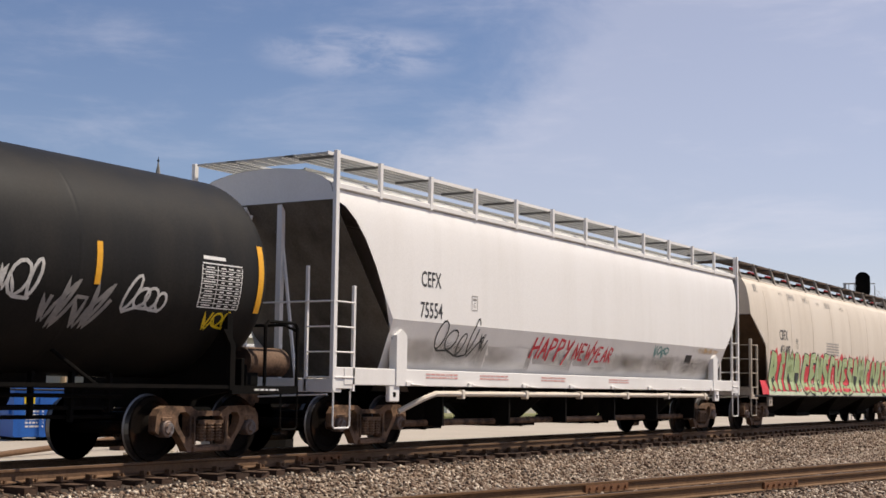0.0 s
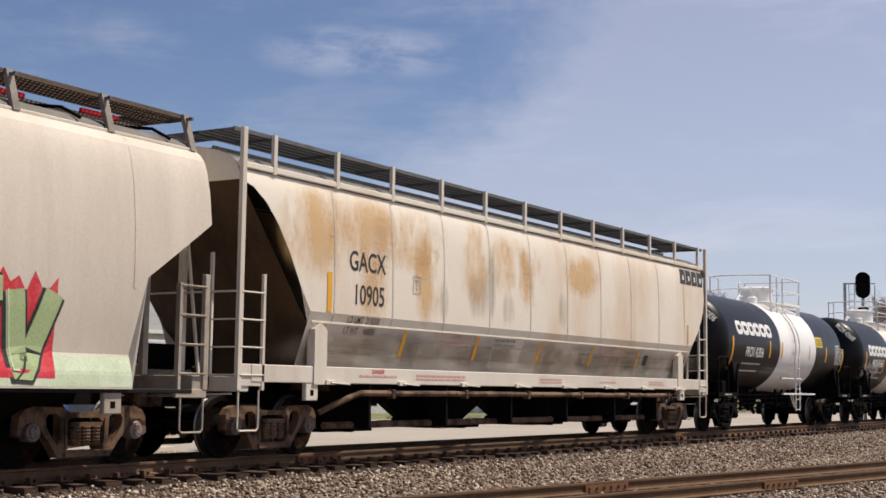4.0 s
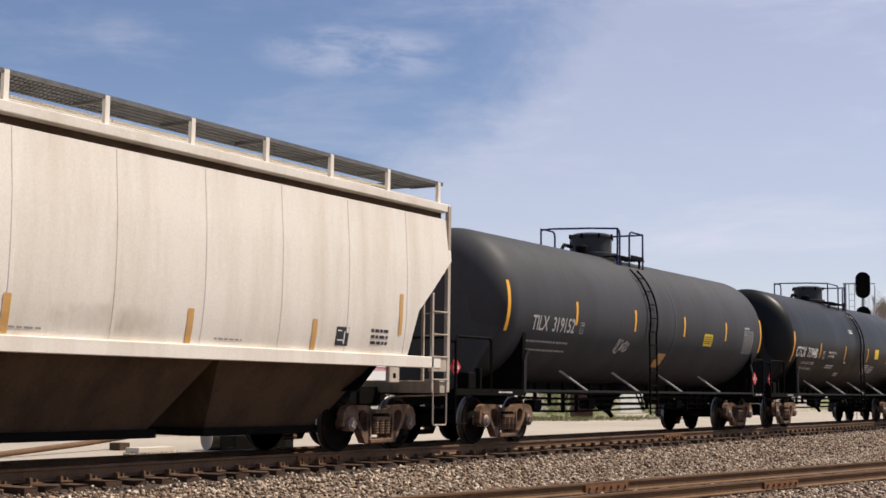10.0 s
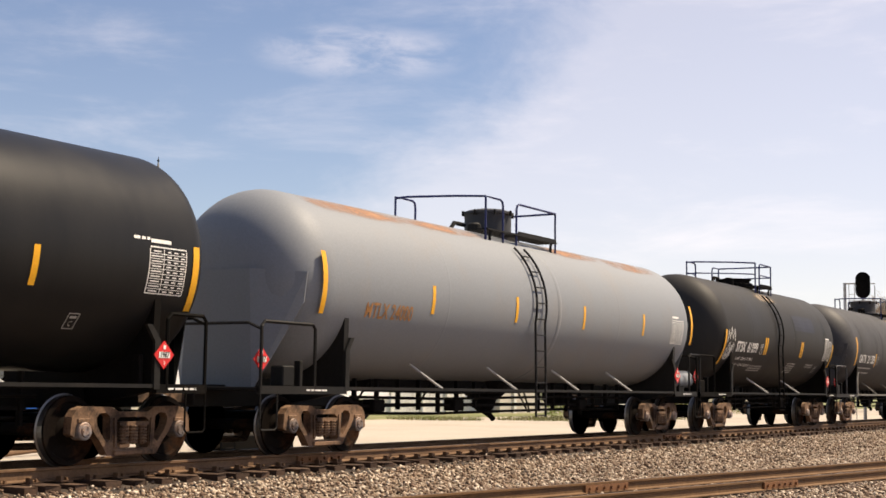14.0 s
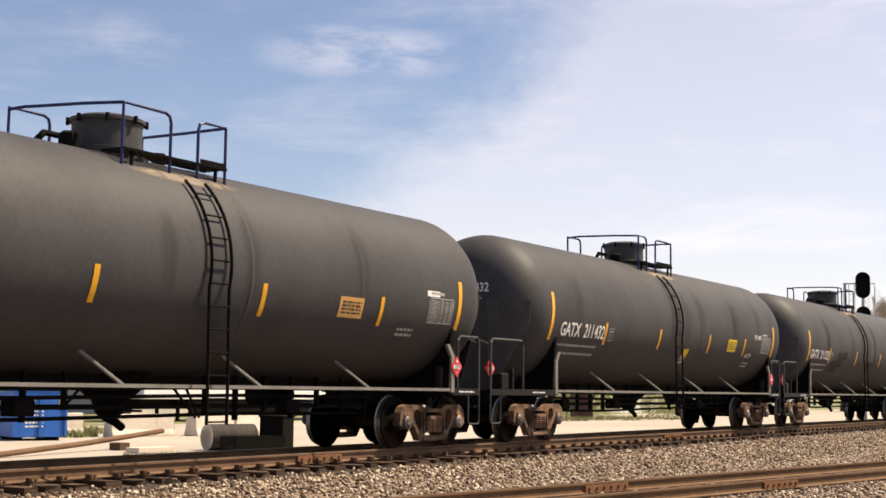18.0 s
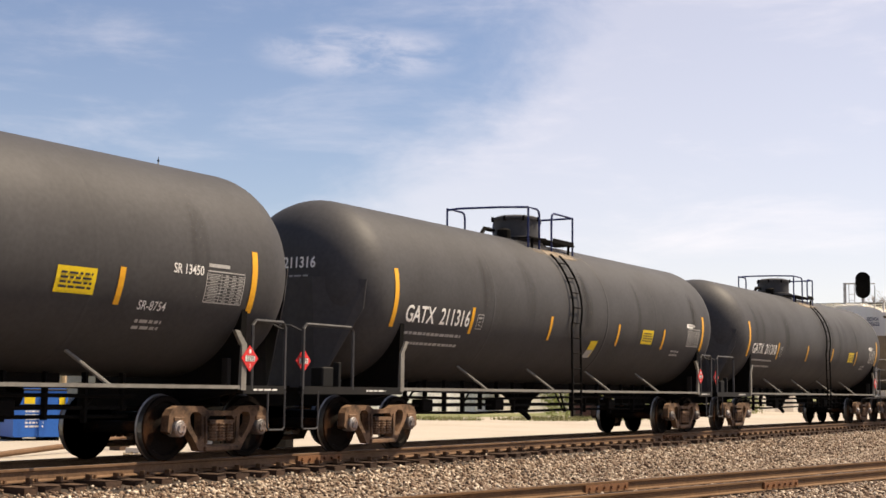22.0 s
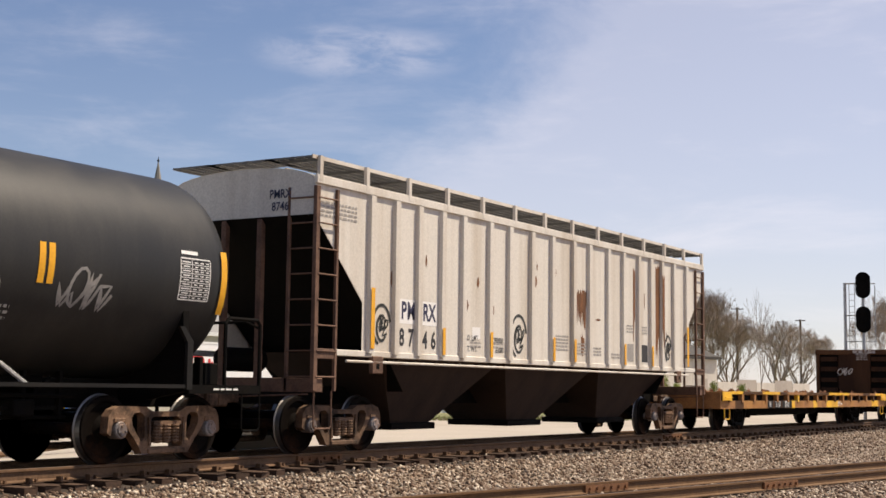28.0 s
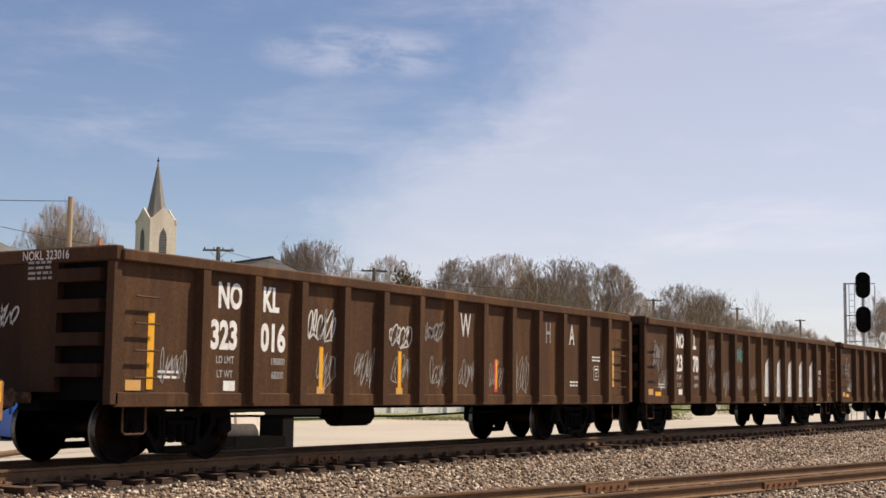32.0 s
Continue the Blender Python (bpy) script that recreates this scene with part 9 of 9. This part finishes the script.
for px, d, tall, wide in ((1022, 95, 8.4, 5.2), (1000, 97, 6.0, 4.2), (1046, 96, 5.4, 4.0), (1172, 100, 3.6, 3.6), (1195, 103, 3.0, 3.0), (522, 118, 9.0, 3.2), (548, 120, 8.0, 2.6), (1260, 118, 3.2, 4.0), (1310, 122, 3.0, 4.0)):
    x, y = spot(px, d)
    tree(x, y, TREES[3], tall * 0.8, 1.2, px, "fresh green leafing shrub beside a wall", BUSH_ME, leaf_green, wide)
bp, bq = spot(1028, 92)
bm = bmesh.new()
lathe(bm, [(-0.9, 0.5), (-0.8, 0.95), (0.8, 0.95), (0.9, 0.5)], "y", 24, (0, 0, 2.55))
box(bm, -0.6, 0.6, -0.7, 0.7, 0, 1.75)
bt = solid("rusty_tank", bm, paint("dark_rust", (0.05, 0.022, 0.018), (0.10, 0.045, 0.03), 0.6, 2, rough=0.6, fine=0.2), "rusty round tank on a stand beside the shrub", "tank", smooth=True)
bt.matrix_basis = pose(bp, bq, GROUND, 0, 0, -50)


# ---- ties, plates and ballast stones ----
def tie_mesh(seed):
    rnd = random.Random(seed)
    bm = bmesh.new()
    box(bm, -0.115, 0.115, -1.30, 1.30, -0.40, -0.185, bev=0.012)
    for v in bm.verts:
        v.co += Vector((rnd.uniform(-0.01, 0.01), rnd.uniform(-0.04, 0.04), rnd.uniform(-0.012, 0.008)))
    me = bpy.data.meshes.new("tie")
    bmesh.ops.recalc_face_normals(bm, faces=bm.faces[:])
    bm.to_mesh(me)
    bm.free()
    me.materials.append(tie_wood)
    return me


def plate_mesh():
    bm = bmesh.new()
    box(bm, -0.10, 0.10, -0.18, 0.18, -0.186, -0.170)
    for sx in (-0.06, 0.06):
        for sy in (-0.10, 0.10):
            box(bm, sx - 0.014, sx + 0.014, sy - 0.02, sy + 0.02, -0.170, -0.128)
    box(bm, -0.09, -0.05, -0.16, -0.075, -0.172, -0.11)
    me = bpy.data.meshes.new("tie_plate")
    bmesh.ops.recalc_face_normals(bm, faces=bm.faces[:])
    bm.to_mesh(me)
    bm.free()
    me.materials.append(rail_rust)
    return me


TIES = [tie_mesh(k) for k in range(5)]
PLATE = plate_mesh()
rnd = random.Random(31)
for k in range(230):
    x = 3.0 + 0.50 * k
    o = new("tie", TIES[k % 5])
    o.parent = MAIN
    o.matrix_basis = pose(x + 60 + rnd.uniform(-0.03, 0.03), rnd.uniform(-0.06, 0.06), rnd.uniform(-0.015, 0.01), 0, 0, rnd.uniform(-1.5, 1.5))
    if x < 60:
        q = new("tie_plate", PLATE)
        q.parent = MAIN
        q.matrix_basis = pose(x + 60, -0.7525, 0)
for k in range(70):
    o = new("tie", TIES[k % 5])
    o.parent = SIDING
    o.matrix_basis = pose(1.0 + 0.52 * k, rnd.uniform(-0.05, 0.05), rnd.uniform(-0.02, 0.0), 0, 0, rnd.uniform(-2, 2))


def stones(name, label, seed, count, region, smin, smax):
    """Loose angular stones, one sheet of many."""
    rng = np.random.default_rng(seed)
    ico = bmesh.new()
    bmesh.ops.create_icosphere(ico, subdivisions=1, radius=1.0)
    base = np.array([v.co[:] for v in ico.verts])
    tri = np.array([[v.index for v in f.verts] for f in ico.faces])
    ico.free()
    xs, ys = region(rng, count)
    n = len(xs)
    zs = np.array([height(a, b) for a, b in zip(xs, ys)])
    size = rng.uniform(smin, smax, n)
    shape = rng.uniform(0.5, 1.3, (n, 1, 3)) * size[:, None, None]
    jig = 1 + rng.uniform(-0.42, 0.38, (n, len(base), 1))
    ang = rng.uniform(0, 6.283, n)
    c, s = np.cos(ang)[:, None], np.sin(ang)[:, None]
    v = base[None] * jig * shape
    tilt = rng.uniform(-0.6, 0.6, n)[:, None]
    vx, vy, vz = v[..., 0], v[..., 1], v[..., 2]
    vx, vz = vx + tilt * vz * 0.5, vz * 0.85
    out = np.stack([vx * c - vy * s + xs[:, None], vx * s + vy * c + ys[:, None], vz + (zs + size * rng.uniform(0.0, 0.75, n))[:, None]], -1)
    verts = out.reshape(-1, 3)
    faces = (tri[None] + (np.arange(n) * len(base))[:, None, None]).reshape(-1, 3)
    me = bpy.data.meshes.new(name)
    me.vertices.add(len(verts))
    me.vertices.foreach_set("co", verts.ravel())
    me.loops.add(faces.size)
    me.loops.foreach_set("vertex_index", faces.ravel().astype(np.int32))
    me.polygons.add(len(faces))
    me.polygons.foreach_set("loop_start", np.arange(0, faces.size, 3, dtype=np.int32))
    me.update(calc_edges=True)
    ob = shared(name, me, stone_island, None)
    return tagged(ob, label, "gravel", "", "stuff")


stone_island = bpy.data.materials.new("crushed_stone")
stone_island.use_nodes = True
nt = stone_island.node_tree
pb = nt.nodes["Principled BSDF"]
pb.inputs["Roughness"].default_value = 0.9
ge = nt.nodes.new("ShaderNodeNewGeometry")
rp = nt.nodes.new("ShaderNodeValToRGB")
rp.color_ramp.elements[0].color, rp.color_ramp.elements[1].color = (0.035, 0.021, 0.013, 1), (0.84, 0.72, 0.57, 1)
for pos, colr in ((0.22, (0.15, 0.085, 0.052, 1)), (0.52, (0.33, 0.225, 0.15, 1)), (0.78, (0.54, 0.42, 0.31, 1))):
    el = rp.color_ramp.elements.new(pos)
    el.color = colr
nn = nt.nodes.new("ShaderNodeTexNoise")
nn.inputs["Scale"].default_value = 60
tcn = nt.nodes.new("ShaderNodeTexCoord")
mlt = nt.nodes.new("ShaderNodeMix")
mlt.data_type, mlt.blend_type = "RGBA", "MULTIPLY"
mlt.inputs["Factor"].default_value = 0.5
nt.links.new(ge.outputs["Random Per Island"], rp.inputs["Fac"])
nt.links.new(tcn.outputs["Object"], nn.inputs["Vector"])
nt.links.new(rp.outputs["Color"], mlt.inputs["A"])
nt.links.new(nn.outputs["Fac"], mlt.inputs["B"])
nt.links.new(mlt.outputs["Result"], pb.inputs["Base Color"])


def bed(rng, n):
    """More stones where the bed is nearest."""
    d = 8 + 60 * rng.random(n) ** 1.7
    off = rng.random(n)
    y = 4.6 + (13.15 - 4.6) * off
    keep = (d > 9) & ~((y > 12.75) & (np.abs(((d - 3.0) / 0.5) % 1 - 0.5) > 0.27))
    keep &= (y < 12.62 + 0.12 * np.sin(d * 2.3)) | (rng.random(n) < 0.16)
    far_rail = 9.39 - 0.1764 * (d - 19.23)
    keep &= (np.abs(y - far_rail + 0.05) > 0.14) & (np.abs(y - far_rail + 1.58) > 0.14)
    return d[keep], y[keep]


stones("ballast_stones", "grey and brown crushed ballast stones between the tracks", 5, 100000, bed, 0.015, 0.038)
stones("ballast_stones", "grey and brown crushed ballast stones beyond the far rail", 6, 9000, lambda rng, n: (10 + 50 * rng.random(n) ** 1.5, 15.0 + 2.6 * rng.random(n)), 0.022, 0.05)


# ---- what moves ----
def motions():
    for ob, x in CARS:
        walk(ob, [(t, pose(x - SPEED * t, YC, 0)) for t in (0, 8, 16, 24, 32)])
    first = WHEELSETS[0]
    step = math.degrees(SPEED / 0.457) / 15
    walk(first, [(k / 15, pose(0, 0, 0, 0, -step * k, 0)) for k in range(481)])
    for w in WHEELSETS[1:]:
        w.rotation_mode = "QUATERNION"
        keys = w.animation_data_create()
        keys.action = first.animation_data.action
        keys.action_slot = first.animation_data.action_slot


motions()
